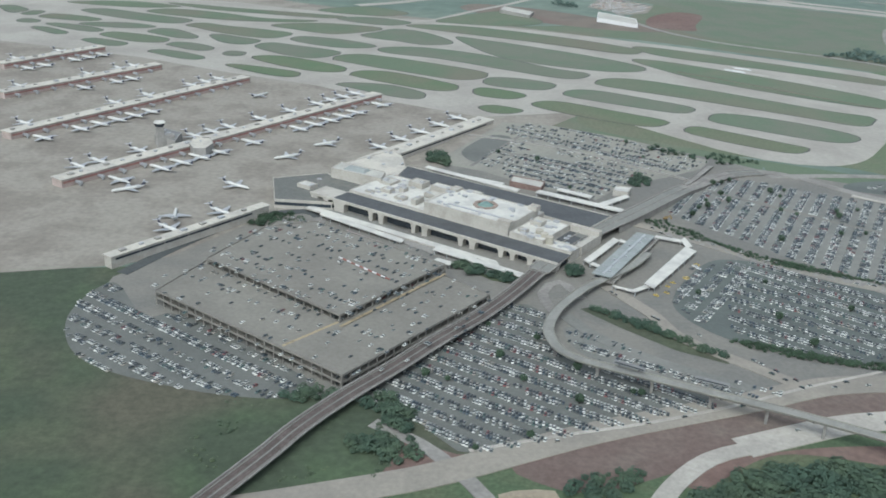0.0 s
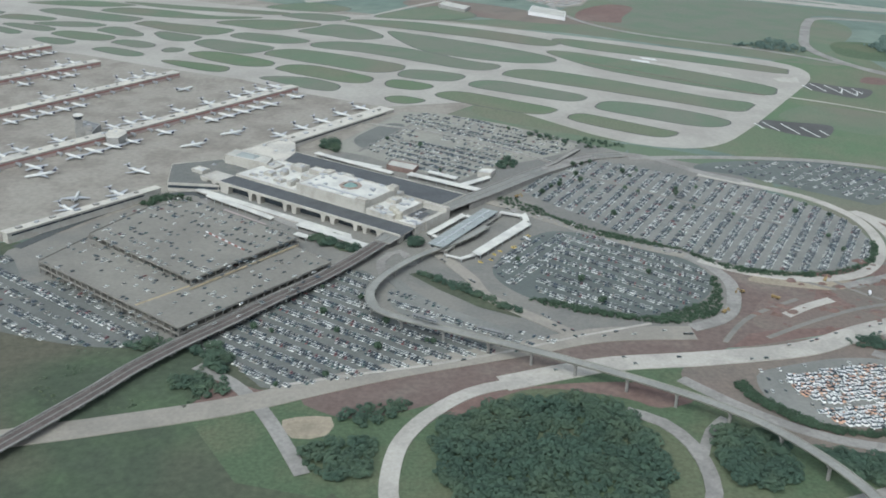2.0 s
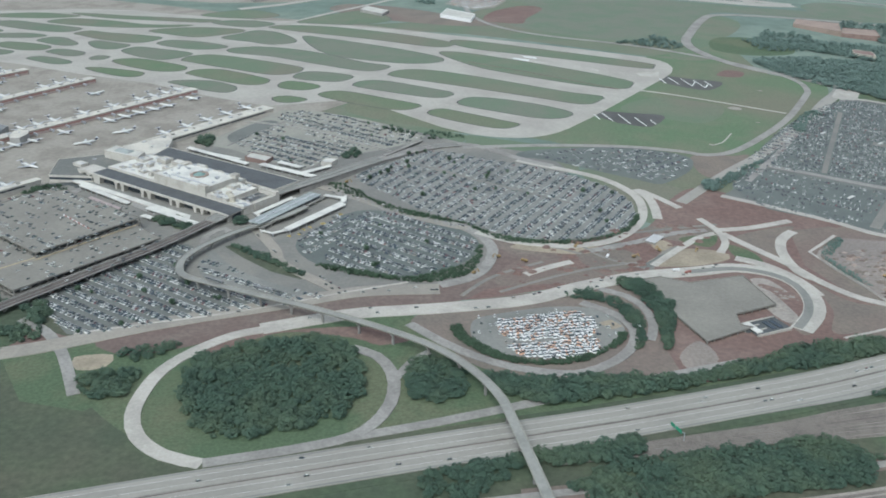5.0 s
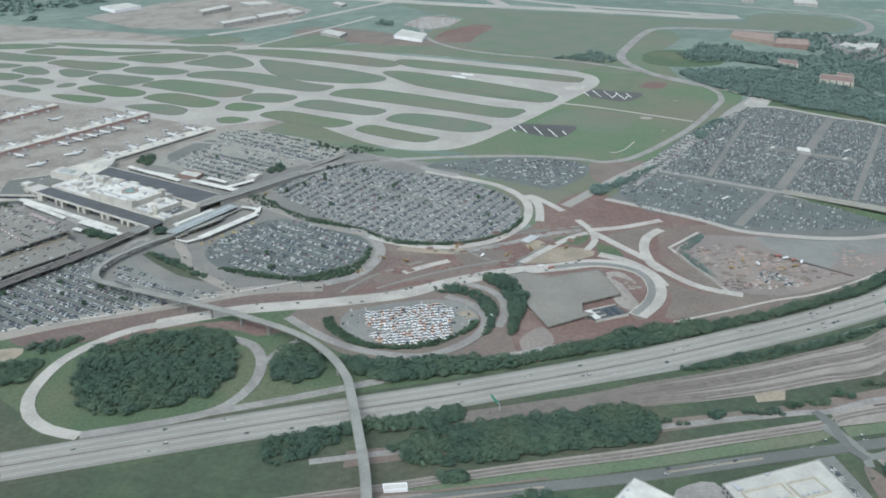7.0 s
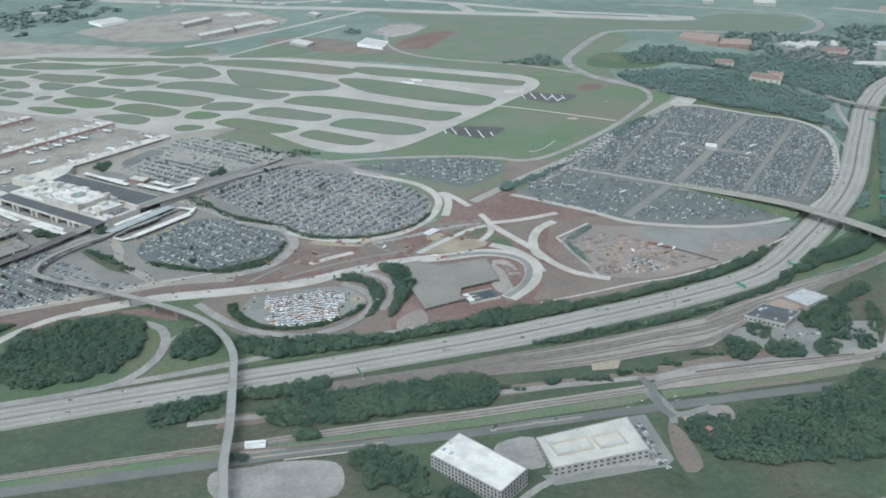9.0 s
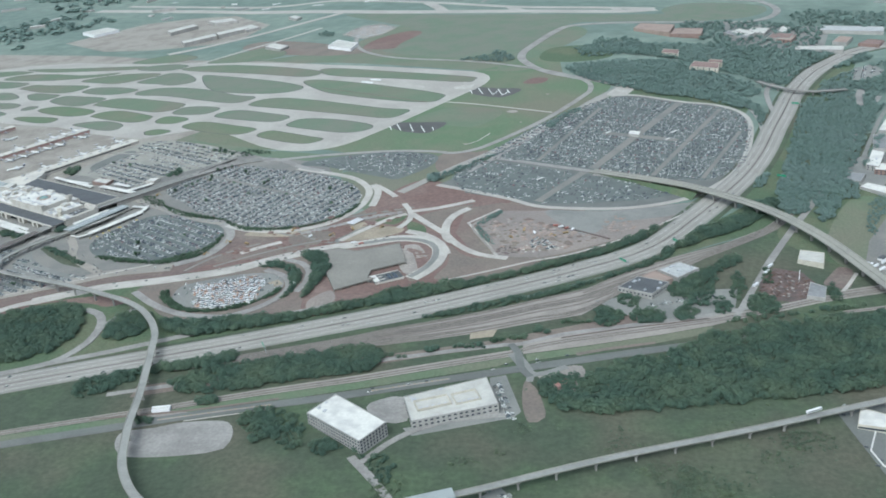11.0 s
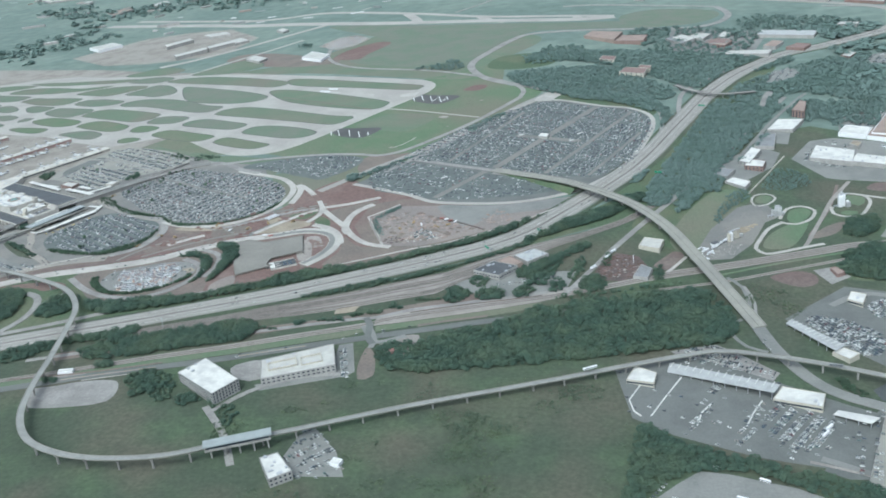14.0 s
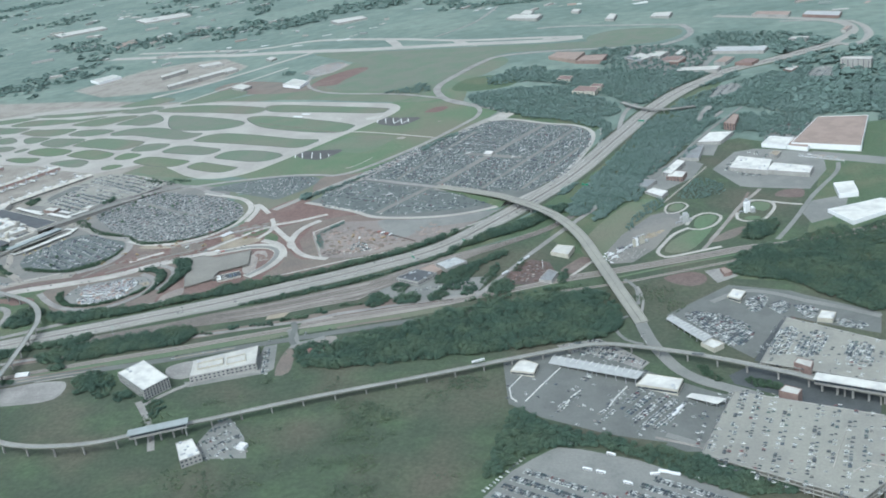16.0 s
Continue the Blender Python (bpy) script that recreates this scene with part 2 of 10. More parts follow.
# ---- building helpers ----
def mesh_of(name, verts, faces, mats, which=None, smooth=False):
    me = bpy.data.meshes.new(name)
    me.from_pydata(verts, [], faces)
    for m in mats if isinstance(mats, (list, tuple)) else [mats]:
        me.materials.append(m)
    if which is not None:
        me.polygons.foreach_set("material_index", np.asarray(which, dtype=np.int32))
    if smooth:
        me.polygons.foreach_set("use_smooth", np.ones(len(me.polygons), dtype=bool))
    me.update()
    return me


def part(name, bm, mat, parent, label=""):
    me = bpy.data.meshes.new(name)
    bm.to_mesh(me)
    bm.free()
    me.materials.append(mat)
    ob = new(name, me)
    ob.parent = parent
    return tagged(ob, label) if label else ob


def piece(name, me, parent, m=None, label=""):
    """A part on a mesh that others share."""
    ob = new(name, me)
    ob.parent = parent
    if m is not None:
        ob.matrix_basis = m
    return tagged(ob, label) if label else ob


def thing(name, at, turn=0.0, label="", category="", group="", kind=""):
    """An empty on the ground that carries the parts of a thing; turn in degrees."""
    ob = new(name)
    ob.empty_display_size = 0.5
    ob.matrix_world = pose(at[0], at[1], rise(*at[:2]) + (at[2] if len(at) > 2 else 0), 0, 0, turn)
    return tagged(ob, label, category, group, kind)


def smoothed(pts, closed=False, step=4.0):
    """A Catmull-Rom line through the points."""
    p = [Vector((*q, 0)) if len(q) == 2 else Vector(q) for q in pts]
    n, out = len(p), []
    for i in range(n if closed else n - 1):
        a, b, c, d = (p[j % n] if closed else p[clamp(j, 0, n - 1)] for j in (i - 1, i, i + 1, i + 2))
        k = max(2, int((c - b).length / step))
        for s in range(k):
            t = s / k
            out.append(0.5 * (2 * b + (c - a) * t + (2 * a - 5 * b + 4 * c - d) * t * t + (3 * b - a - 3 * c + d) * t ** 3))
    return out if closed else [*out, p[-1]]


def patch(name, pts, mat, lift=0.05, smooth=True, label="", category="", kind="structure", cell=20.0, parent=None):
    """A piece of ground cover that follows the ground."""
    line = smoothed(pts, True, 3.0) if smooth else [Vector((*p, 0)) for p in pts]
    bm = bmesh.new()
    edge = [bm.verts.new(v) for v in line]
    f = bm.faces.new(edge)
    bmesh.ops.triangulate(bm, faces=[f])
    for axis in (0, 1):
        low, high = min(v[axis] for v in line), max(v[axis] for v in line)
        cuts = [k * cell for k in range(math.ceil(low / cell), math.floor(high / cell) + 1)] + [c for c in ((-30, 545), (0, 675))[axis] if low < c < high]
        for cut in cuts:
            co, no = [0, 0, 0], [0, 0, 0]
            co[axis], no[axis] = cut, 1
            bmesh.ops.bisect_plane(bm, geom=bm.verts[:] + bm.edges[:] + bm.faces[:], plane_co=co, plane_no=no)
    for v in bm.verts:
        v.co.z = rise(v.co.x, v.co.y) + lift
    for f in bm.faces:
        if f.normal.z < 0:
            f.normal_flip()
    bm.normal_update()
    for f in bm.faces:
        if f.normal.z < 0:
            f.normal_flip()
    ob = part(name, bm, mat, parent)
    return tagged(ob, label, category, "", kind) if not parent else ob


def along(pts, width, step=4.0, smooth=True):
    """Points of a line with the direction across it."""
    p = smoothed(pts, False, step) if smooth else [Vector((*q, 0)) for q in pts]
    out = []
    for i, v in enumerate(p):
        d = (p[min(i + 1, len(p) - 1)] - p[max(i - 1, 0)]).to_2d().normalized()
        out.append((v, Vector((d.y, -d.x)), d))
    return out


def ribbon(name, pts, width, mat, lift=0.12, label="", category="road", depth=0.25, kind="structure", parent=None, side=0.0, step=4.0, smooth=True):
    """A road on the ground: a slab with edges; side: shifted to the right."""
    rows = along(pts, width, step, smooth)
    lanes = max(1, int(width / 12))
    verts, faces = [], []
    for v, n, d in rows:
        for k in range(lanes + 1):
            q = v.to_2d() + n * (side + width * (k / lanes - 0.5))
            verts.append((q.x, q.y, rise(q.x, q.y) + lift))
        for s in (-0.5, 0.5):
            q = v.to_2d() + n * (side + width * s)
            verts.append((q.x, q.y, rise(q.x, q.y) + lift - depth))
    w = lanes + 3
    for i in range(len(rows) - 1):
        a, b = i * w, (i + 1) * w
        faces += [(a + k, a + k + 1, b + k + 1, b + k) for k in range(lanes)]
        faces += [(a, b, b + lanes + 1, a + lanes + 1), (a + lanes, a + lanes + 2, b + lanes + 2, b + lanes)]
    ob = new(name, mesh_of(name, verts, faces, mat))
    ob.parent = parent
    return tagged(ob, label, category, "", kind) if not parent else ob


def box(bm, x0, x1, y0, y1, z0, z1):
    v = [bm.verts.new(c) for c in ((x0, y0, z0), (x1, y0, z0), (x1, y1, z0), (x0, y1, z0), (x0, y0, z1), (x1, y0, z1), (x1, y1, z1), (x0, y1, z1))]
    for f in ((3, 2, 1, 0), (4, 5, 6, 7), (0, 1, 5, 4), (1, 2, 6, 5), (2, 3, 7, 6), (3, 0, 4, 7)):
        bm.faces.new([v[i] for i in f])


def boxes(*many):
    bm = bmesh.new()
    for b in many:
        box(bm, *b)
    return bm


def inside(x, y, poly):
    hit, j = False, len(poly) - 1
    for i in range(len(poly)):
        (a, b), (c, d) = poly[i], poly[j]
        if (b > y) != (d > y) and x < (c - a) * (y - b) / (d - b) + a:
            hit = not hit
        j = i
    return hit


def viaduct(name, pts, width, high, mat, label, category, depth=0.5, every=9.0, wall=0.3, pier=0.8, rails=False, surface=None, median=False):
    """An elevated way: a deck with parapets on piers. high: heights above the ground, spread along the line."""
    base = thing(name, pts[0], 0, label, category)
    back = base.matrix_world.inverted()
    rows = along(pts, width, 2.5)
    n = len(rows)
    top = [float(np.interp(i / (n - 1), np.linspace(0, 1, len(high)), high)) for i in range(n)]
    level = [rise(v.x, v.y) + t for (v, _, _), t in zip(rows, top)]
    outline = [(-0.5, 0), (-0.5, wall), (-0.5 + 0.06, wall), (-0.5 + 0.06, 0), (0.5 - 0.06, 0), (0.5 - 0.06, wall), (0.5, wall), (0.5, 0), (0.36, -depth), (-0.36, -depth)]
    verts, faces = [], []
    for (v, across, d), z in zip(rows, level):
        for s, dz in outline:
            q = v.to_2d() + across * (s * width)
            verts.append(back @ Vector((q.x, q.y, z + dz)))
    w = len(outline)
    for i in range(n - 1):
        for k in range(w):
            a, b = i * w + k, i * w + (k + 1) % w
            faces.append((a, b, b + w, a + w))
    faces += [tuple(range(w)), tuple(range((n - 1) * w, n * w))[::-1]]
    piece("deck", mesh_of("deck", verts, faces, mat), base)
    if surface:
        sv, sf = [], []
        for (v, across, d), z in zip(rows, level):
            for e in (-0.43, 0.43):
                q = v.to_2d() + across * (e * width)
                sv.append(back @ Vector((q.x, q.y, z + 0.03)))
        sf = [(2 * i, 2 * i + 1, 2 * i + 3, 2 * i + 2) for i in range(n - 1)]
        piece("road_surface", mesh_of("road_surface", sv, sf, surface), base)
    if median:
        mv = []
        for (v, across, d), z in zip(rows, level):
            for e, dz in ((-0.16, 0.02), (-0.07, 0.3), (0.07, 0.3), (0.16, 0.02)):
                q = v.to_2d() + across * e
                mv.append(back @ Vector((q.x, q.y, z + dz)))
        piece("median_barrier", mesh_of("median_barrier", mv, [(4 * i + k, 4 * i + k + 1, 4 * i + k + 5, 4 * i + k + 4) for i in range(n - 1) for k in range(3)], mat), base)
    if rails and surface:
        for s, half in ((-0.35, 0.13), (0.0, 0.2), (0.35, 0.13)):
            rv = []
            for (v, across, d), z in zip(rows, level):
                for e in (-half, half):
                    q = v.to_2d() + across * (s * width + e)
                    rv.append(back @ Vector((q.x, q.y, z + 0.06)))
            piece("walkway", mesh_of("walkway", rv, [(2 * i, 2 * i + 1, 2 * i + 3, 2 * i + 2) for i in range(n - 1)], worn_asphalt), base)
    if rails:
        for k, s in enumerate((-0.26, -0.14, 0.14, 0.26)):
            rv, rf = [], []
            for (v, across, d), z in zip(rows, level):
                for e in (-0.05, 0.05):
                    q = v.to_2d() + across * (s * width + e)
                    rv.append(back @ Vector((q.x, q.y, z + 0.08)))
            rf = [(2 * i, 2 * i + 1, 2 * i + 3, 2 * i + 2) for i in range(n - 1)]
            piece("rail", mesh_of("rail", rv, rf, rust), base)
    far = every / 2
    for i in range(n):
        far += (rows[i][0] - rows[max(i - 1, 0)][0]).length
        if far >= every and top[i] > 1.2:
            far = 0
            v, across, d = rows[i]
            t, r = top[i] - depth, pier / 2
            bm = boxes((-r, r, -r, r, -0.5, t - 0.5), (-r * 0.9, r * 0.9, -width * 0.34, width * 0.34, t - 0.6, t + 0.02))
            bmesh.ops.bevel(bm, geom=bm.edges[:], offset=0.06, affect="EDGES")
            ob = part("pier", bm, old_concrete, base)
            ob.matrix_basis = back @ pose(v.x, v.y, rise(v.x, v.y), 0, 0, math.degrees(math.atan2(d.y, d.x)))
    return base


# ---- ground ----
def ground_sheet():
    xs = sorted({*range(-230, 761, 20), -30, 545, -4800, -3000, -1800, -1000, -600, -400, -300, 850, 1000, 1300, 2000, 3200, 4800})
    ys = sorted({*range(-200, 741, 20), 0, 675, -4800, -3000, -1500, -800, -400, -280, 900, 1200, 1700, 2500, 3500, 4800})
    verts = [(x, y, rise(x, y)) for y in ys for x in xs]
    w = len(xs)
    faces = [(j * w + i, j * w + i + 1, (j + 1) * w + i + 1, (j + 1) * w + i) for j in range(len(ys) - 1) for i in range(w - 1)]
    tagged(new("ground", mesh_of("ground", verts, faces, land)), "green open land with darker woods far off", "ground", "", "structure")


ground_sheet()

# near ground covers
patch("ground", [(-460.0, -720.0), (900.0, -720.0), (900.0, 150.0), (640.0, 150.0), (430.0, 250.0), (300.0, 170.0), (120.0, 130.0), (-30.0, 206.0), (-66.0, 225.0), (-82.0, 245.0), (-84.0, 272.0), (-172.0, 256.0), (-330.0, 424.0), (-460.0, 420.0)], meadow, 0.015, False, label="rough green meadow and scrub")
patch("ground", [(-8.0, 168.0), (20.0, 179.0), (50.0, 188.0), (52.0, 160.0), (30.0, 135.0), (10.0, 140.0)], grass, 0.017, False, label="grass beside the airport road")
patch("ground", [(28.0, 452.0), (50.0, 475.0), (76.0, 468.0), (118.0, 410.0), (140.0, 395.0), (135.0, 385.0), (84.5, 422.0)], airfield_grass, 0.02, False, label="mown grass behind the parking deck")
patch("ground", [(190.0, 345.0), (205.0, 352.0), (230.0, 332.0), (252.0, 316.0), (245.0, 292.0), (215.0, 278.0), (196.0, 300.0)], airfield_grass, 0.02, False, label="dusty grass between the lots and the ramps")
patch("ground", [(255.0, 318.0), (300.0, 294.0), (330.0, 282.0), (330.0, 266.0), (285.0, 268.0), (262.0, 290.0)], dirt, 0.02, False, label="brown bare ground below the parking field")
patch("ground", [(345.0, 466.0), (356.0, 500.0), (372.0, 512.0), (390.0, 512.0), (425.0, 492.0), (455.0, 462.0), (448.0, 445.0), (420.0, 470.0), (380.0, 496.0), (362.0, 488.0)], grass, 0.02, False, label="grass round the corner of the parking field")
patch("ground", [(505.0, 170.0), (530.0, 205.0), (550.0, 240.0), (560.0, 275.0), (575.0, 310.0), (592.0, 372.0), (640.0, 420.0), (700.0, 420.0), (680.0, 260.0), (640.0, 150.0)], grass, 0.018, False, label="green ground round the warehouses")
patch("ground", [(138.0, 398.0), (172.0, 384.0), (192.0, 384.0), (190.0, 344.0), (176.0, 348.0), (158.0, 362.0), (136.0, 378.0)], airfield_grass, 0.02, False, label="grass between the lots and the airfield")
patch("ground", [(74.8, 110.5), (48.2, 122.0), (27.0, 143.1), (17.4, 167.9), (49.1, 185.5), (101.6, 197.7), (137.5, 183.7), (152.2, 154.4), (201.7, 159.9), (250.4, 176.1), (242.8, 156.5), (149.3, 124.3)], grass, 0.03, label="mown grass inside the ramps beside the highway")
patch("ground", [(249.7, 316.0), (227.1, 329.9), (182.1, 387.7), (117.0, 409.1), (75.2, 467.0), (269.4, 592.5), (325.3, 629.6), (334.7, 553.8), (365.1, 537.2), (354.0, 490.5), (303.3, 399.9), (263.8, 338.3)], verge, 0.03, label="mown grass field at the end of the runway")
patch("ground", [(4.5, 684.7), (121.2, 716.0), (198.4, 829.5), (357.6, 750.9), (316.3, 629.9), (286.3, 582.0), (128.4, 658.4)], airfield_grass, 0.03, label="grass infield between the far runways")
patch("ground", [(199.5, 101.3), (262.0, 71.4), (294.4, 96.0), (359.7, 154.8), (444.0, 209.2), (511.7, 202.2), (472.2, 70.5), (356.3, 8.7), (283.8, 2.7), (245.2, 41.5)], meadow, 0.03, label="rough green meadow with brown weedy patches")
patch("ground", [(228.6, 51.6), (286.6, 38.1), (356.8, 59.5), (395.5, 70.6), (407.1, 44.7), (400.7, -2.8), (402.2, -50.5), (297.1, -52.1)], meadow, 0.04, label="rough scrubby meadow below the train line")

patch("ground", [(458.5, 293.4), (510.8, 399.3), (551.1, 412.7), (600.9, 365.0), (558.9, 214.3), (505.2, 182.3), (464.5, 183.0), (439.0, 211.8)], meadow, 0.025, False, label="rough meadow round the works and sheds")
patch("ground", [(404.8, 295.9), (430.3, 331.1), (454.0, 409.2), (481.6, 489.2), (516.2, 557.1), (556.4, 606.8), (562.0, 583.9), (519.6, 486.4), (476.2, 363.2), (444.5, 284.1), (423.6, 261.8)], grass, 0.02, label="grass strips along the motorway")
patch("ground", [(349.5, 200.9), (350.0, 218.1), (396.0, 256.8), (447.6, 315.9), (449.6, 292.2), (424.5, 251.1), (384.0, 223.0)], grass, 0.05, label="green strip between motorway and tracks")
patch("pavement", [(-90.0, 263.7), (-74.3, 286.8), (-56.3, 327.6), (-36.9, 330.0), (-12.0, 353.0), (-4.2, 381.1), (31.1, 452.0), (84.5, 423.8), (133.3, 385.4), (176.6, 367.0)] + [(184.1, 346.7), (185.1, 267.0), (147.1, 254.2), (143.9, 233.9), (131.4, 219.6), (131.2, 213.0), (22.2, 180.1), (5.9, 197.3)] + [(-66.8, 209.6), (-89.7, 237.9)], yard_tan, 0.05, False, "worn tan and grey pavement round the terminal", "pavement")

# ---- airfield ----
patch("pavement", [(75.2, 467.0), (106.0, 431.0), (124.0, 411.0), (140.0, 398.6), (152.0, 394.2), (163.5, 393.3), (171.5, 395.0), (178.4, 398.6), (185.0, 404.2), (191.3, 411.6), (207.3, 435.4), (253.0, 511.0), (264.0, 529.0), (271.0, 543.0), (274.6, 557.0), (273.8, 568.5), (269.5, 577.5), (260.0, 587.0), (129.5, 649.3), (53.0, 695.1), (-137.7, 795.4), (-522.6, 939.8)] + [(-420.0, 640.0), (-330.0, 420.0), (-170.0, 250.0)] + [(-91.6, 271.7), (-77.7, 279.7), (-53.1, 319.5), (-36.9, 330.0), (-12.0, 353.0)], apron, 0.08, False, "weathered beige concrete apron with darker stains", "apron")
patch("pavement", [(75.2, 467.0), (106.0, 431.0), (124.0, 411.0), (140.0, 398.6), (152.0, 394.2), (163.5, 393.3), (171.5, 395.0), (178.4, 398.6), (185.0, 404.2), (191.3, 411.6), (207.3, 435.4), (253.0, 511.0), (264.0, 529.0), (271.0, 543.0), (274.6, 557.0), (273.8, 568.5), (269.5, 577.5), (260.0, 587.0), (129.5, 649.3)] + [(-3.6, 717.6), (-112.8, 749.3), (-149.3, 765.7), (-200.6, 766.9), (-278.7, 748.1), (-361.5, 706.1), (-315.5, 611.4), (-254.1, 586.2), (-163.6, 557.7), (-110.8, 530.8), (-59.7, 509.2), (-17.4, 479.3), (23.3, 453.5)], taxi, 0.13, False, "pale grey concrete taxiways and runway", "taxiway")
laid = 0.18


def grown(pts, by):
    """The smoothed outline, moved outwards."""
    p = [v.to_2d() for v in smoothed(pts, True, 3.0)]
    n = len(p)
    side = 1 if sum(p[i].x * p[(i + 1) % n].y - p[(i + 1) % n].x * p[i].y for i in range(n)) > 0 else -1
    out = []
    for i in range(n):
        d = (p[(i + 1) % n] - p[i - 1]).normalized()
        out.append((p[i].x + d.y * by * side, p[i].y - d.x * by * side))
    return out


def island(cover, outline):
    """A mown island with a dark paved rim, each a little above the last."""
    global laid
    laid += 0.003
    patch("shoulder", grown(outline, 0.75), shoulder, laid - 0.03, False, "dark paved rim of a taxiway island", "taxiway shoulder")
    patch("grass_island", outline, cover, laid, True, "mown grass island between the taxiways", "grass")


island(verge, [(116.4, 441.1), (123.7, 446.8), (138.3, 437.6), (159.4, 423.0), (165.7, 418.1), (160.5, 411.5), (152.8, 410.4), (133.8, 421.1), (118.1, 434.0)])
island(tarp, [(134.0, 465.0), (140.8, 472.2), (157.7, 468.7), (183.2, 455.0), (196.2, 441.4), (188.9, 431.2), (174.9, 431.5), (152.9, 443.4), (133.9, 456.0)])
island(verge, [(49.7, 478.7), (55.4, 485.9), (66.5, 484.7), (89.4, 469.6), (109.8, 455.7), (109.9, 449.8), (100.9, 443.9), (83.7, 450.7), (59.1, 467.6)])
island(tarp, [(68.0, 503.4), (74.0, 511.4), (87.1, 510.4), (110.8, 495.5), (128.1, 483.2), (128.4, 475.7), (119.7, 470.3), (99.3, 479.4), (72.0, 495.5)])
island(airfield_grass, [(88.6, 530.9), (96.0, 539.8), (113.1, 539.4), (145.9, 521.1), (195.2, 489.1), (217.2, 479.5), (215.5, 471.0), (204.3, 460.8), (176.3, 474.9), (126.7, 502.3), (91.8, 522.2)])
island(airfield_grass, [(119.0, 589.9), (136.8, 590.3), (192.3, 554.2), (236.8, 521.1), (239.6, 508.2), (231.0, 498.1), (203.1, 508.2), (164.7, 532.2), (141.4, 552.8)])
island(airfield_grass, [(127.0, 624.2), (136.2, 632.8), (198.5, 599.8), (257.9, 569.1), (261.9, 559.9), (253.4, 553.4), (199.7, 576.8), (144.3, 602.5)])
island(tarp, [(14.8, 653.1), (33.6, 642.6), (64.4, 621.4), (99.4, 595.1), (120.9, 573.2), (117.6, 561.0), (97.3, 558.2), (63.4, 572.0), (41.5, 588.9), (25.6, 618.2)])
island(tarp, [(-33.5, 610.2), (-27.0, 618.1), (-5.9, 616.7), (28.4, 597.8), (68.9, 562.1), (85.3, 552.4), (85.8, 544.0), (72.5, 537.1), (42.7, 555.3), (4.6, 583.4), (-26.0, 599.0)])
island(airfield_grass, [(-57.7, 576.3), (-54.0, 588.5), (-35.8, 592.6), (-1.9, 572.1), (26.7, 551.2), (30.2, 543.0), (26.1, 533.1), (10.8, 530.8), (-20.6, 552.0), (-52.3, 571.2)])
island(tarp, [(27.7, 526.5), (32.3, 536.2), (47.6, 534.7), (63.6, 525.5), (64.9, 518.0), (57.6, 509.7), (43.0, 512.2), (30.1, 518.9)])
island(verge, [(-44.7, 538.8), (-39.3, 548.5), (-23.5, 547.6), (7.7, 522.7), (13.6, 514.0), (10.5, 505.1), (-1.1, 505.8), (-22.2, 520.3), (-41.2, 534.0)])
island(verge, [(21.6, 504.5), (25.3, 512.2), (36.9, 508.0), (46.6, 500.3), (47.0, 494.4), (38.7, 489.1), (24.7, 495.1)])
island(verge, [(23.4, 472.4), (31.0, 476.1), (44.1, 467.4), (36.9, 460.6), (27.6, 463.0)])
island(tarp, [(-49.9, 513.7), (-43.0, 518.9), (-25.1, 517.6), (-6.9, 503.1), (-3.2, 493.6), (-6.5, 486.5), (-17.9, 490.7), (-35.9, 503.8)])
island(verge, [(-103.4, 569.5), (-100.3, 576.5), (-84.0, 576.9), (-56.2, 561.2), (-48.4, 552.4), (-51.3, 543.1), (-66.8, 542.8), (-90.7, 556.8)])
island(tarp, [(-107.6, 603.5), (-100.1, 616.0), (-81.8, 609.6), (-60.2, 600.6), (-55.4, 593.2), (-61.6, 581.9), (-74.1, 575.9), (-95.8, 589.1)])
island(tarp, [(-90.0, 631.5), (-82.4, 641.1), (-60.3, 636.8), (-41.5, 626.3), (-35.7, 618.6), (-44.0, 611.3), (-61.2, 610.8), (-83.4, 621.8)])
island(tarp, [(-47.0, 651.8), (-36.9, 668.6), (-26.2, 680.9), (-6.8, 668.5), (10.0, 641.3), (9.9, 628.2), (-6.1, 625.7), (-24.3, 638.5)])
island(airfield_grass, [(-108.4, 673.5), (-99.4, 684.7), (-73.3, 691.7), (-41.9, 686.6), (-35.6, 677.3), (-44.3, 666.7), (-65.5, 653.2), (-88.7, 661.6)])
island(airfield_grass, [(-162.9, 661.3), (-154.2, 672.2), (-137.8, 665.8), (-110.4, 658.1), (-92.7, 650.4), (-94.6, 638.1), (-105.8, 629.6), (-132.4, 638.5), (-153.6, 653.2)])
island(tarp, [(-140.7, 630.5), (-135.4, 635.7), (-119.7, 628.1), (-107.9, 621.5), (-111.1, 609.8), (-119.0, 606.1), (-130.6, 612.4)])
island(tarp, [(-159.3, 596.6), (-154.6, 604.8), (-142.1, 602.4), (-130.6, 592.9), (-132.1, 584.1), (-141.2, 583.7), (-154.9, 592.4)])
island(tarp, [(-180.7, 634.2), (-175.4, 645.6), (-164.3, 644.4), (-147.3, 625.1), (-148.9, 617.1), (-159.6, 618.3), (-174.4, 627.9)])
island(tarp, [(-164.6, 575.0), (-158.7, 581.3), (-142.5, 575.2), (-129.9, 565.2), (-132.2, 558.5), (-141.9, 559.4), (-157.0, 568.6)])
island(airfield_grass, [(-204.9, 616.5), (-200.6, 627.2), (-185.9, 625.1), (-166.2, 616.7), (-161.4, 608.6), (-165.4, 600.4), (-182.7, 601.7)])
island(tarp, [(-210.4, 598.6), (-205.8, 605.1), (-192.6, 601.1), (-182.0, 594.7), (-184.6, 585.5), (-194.8, 586.5)])
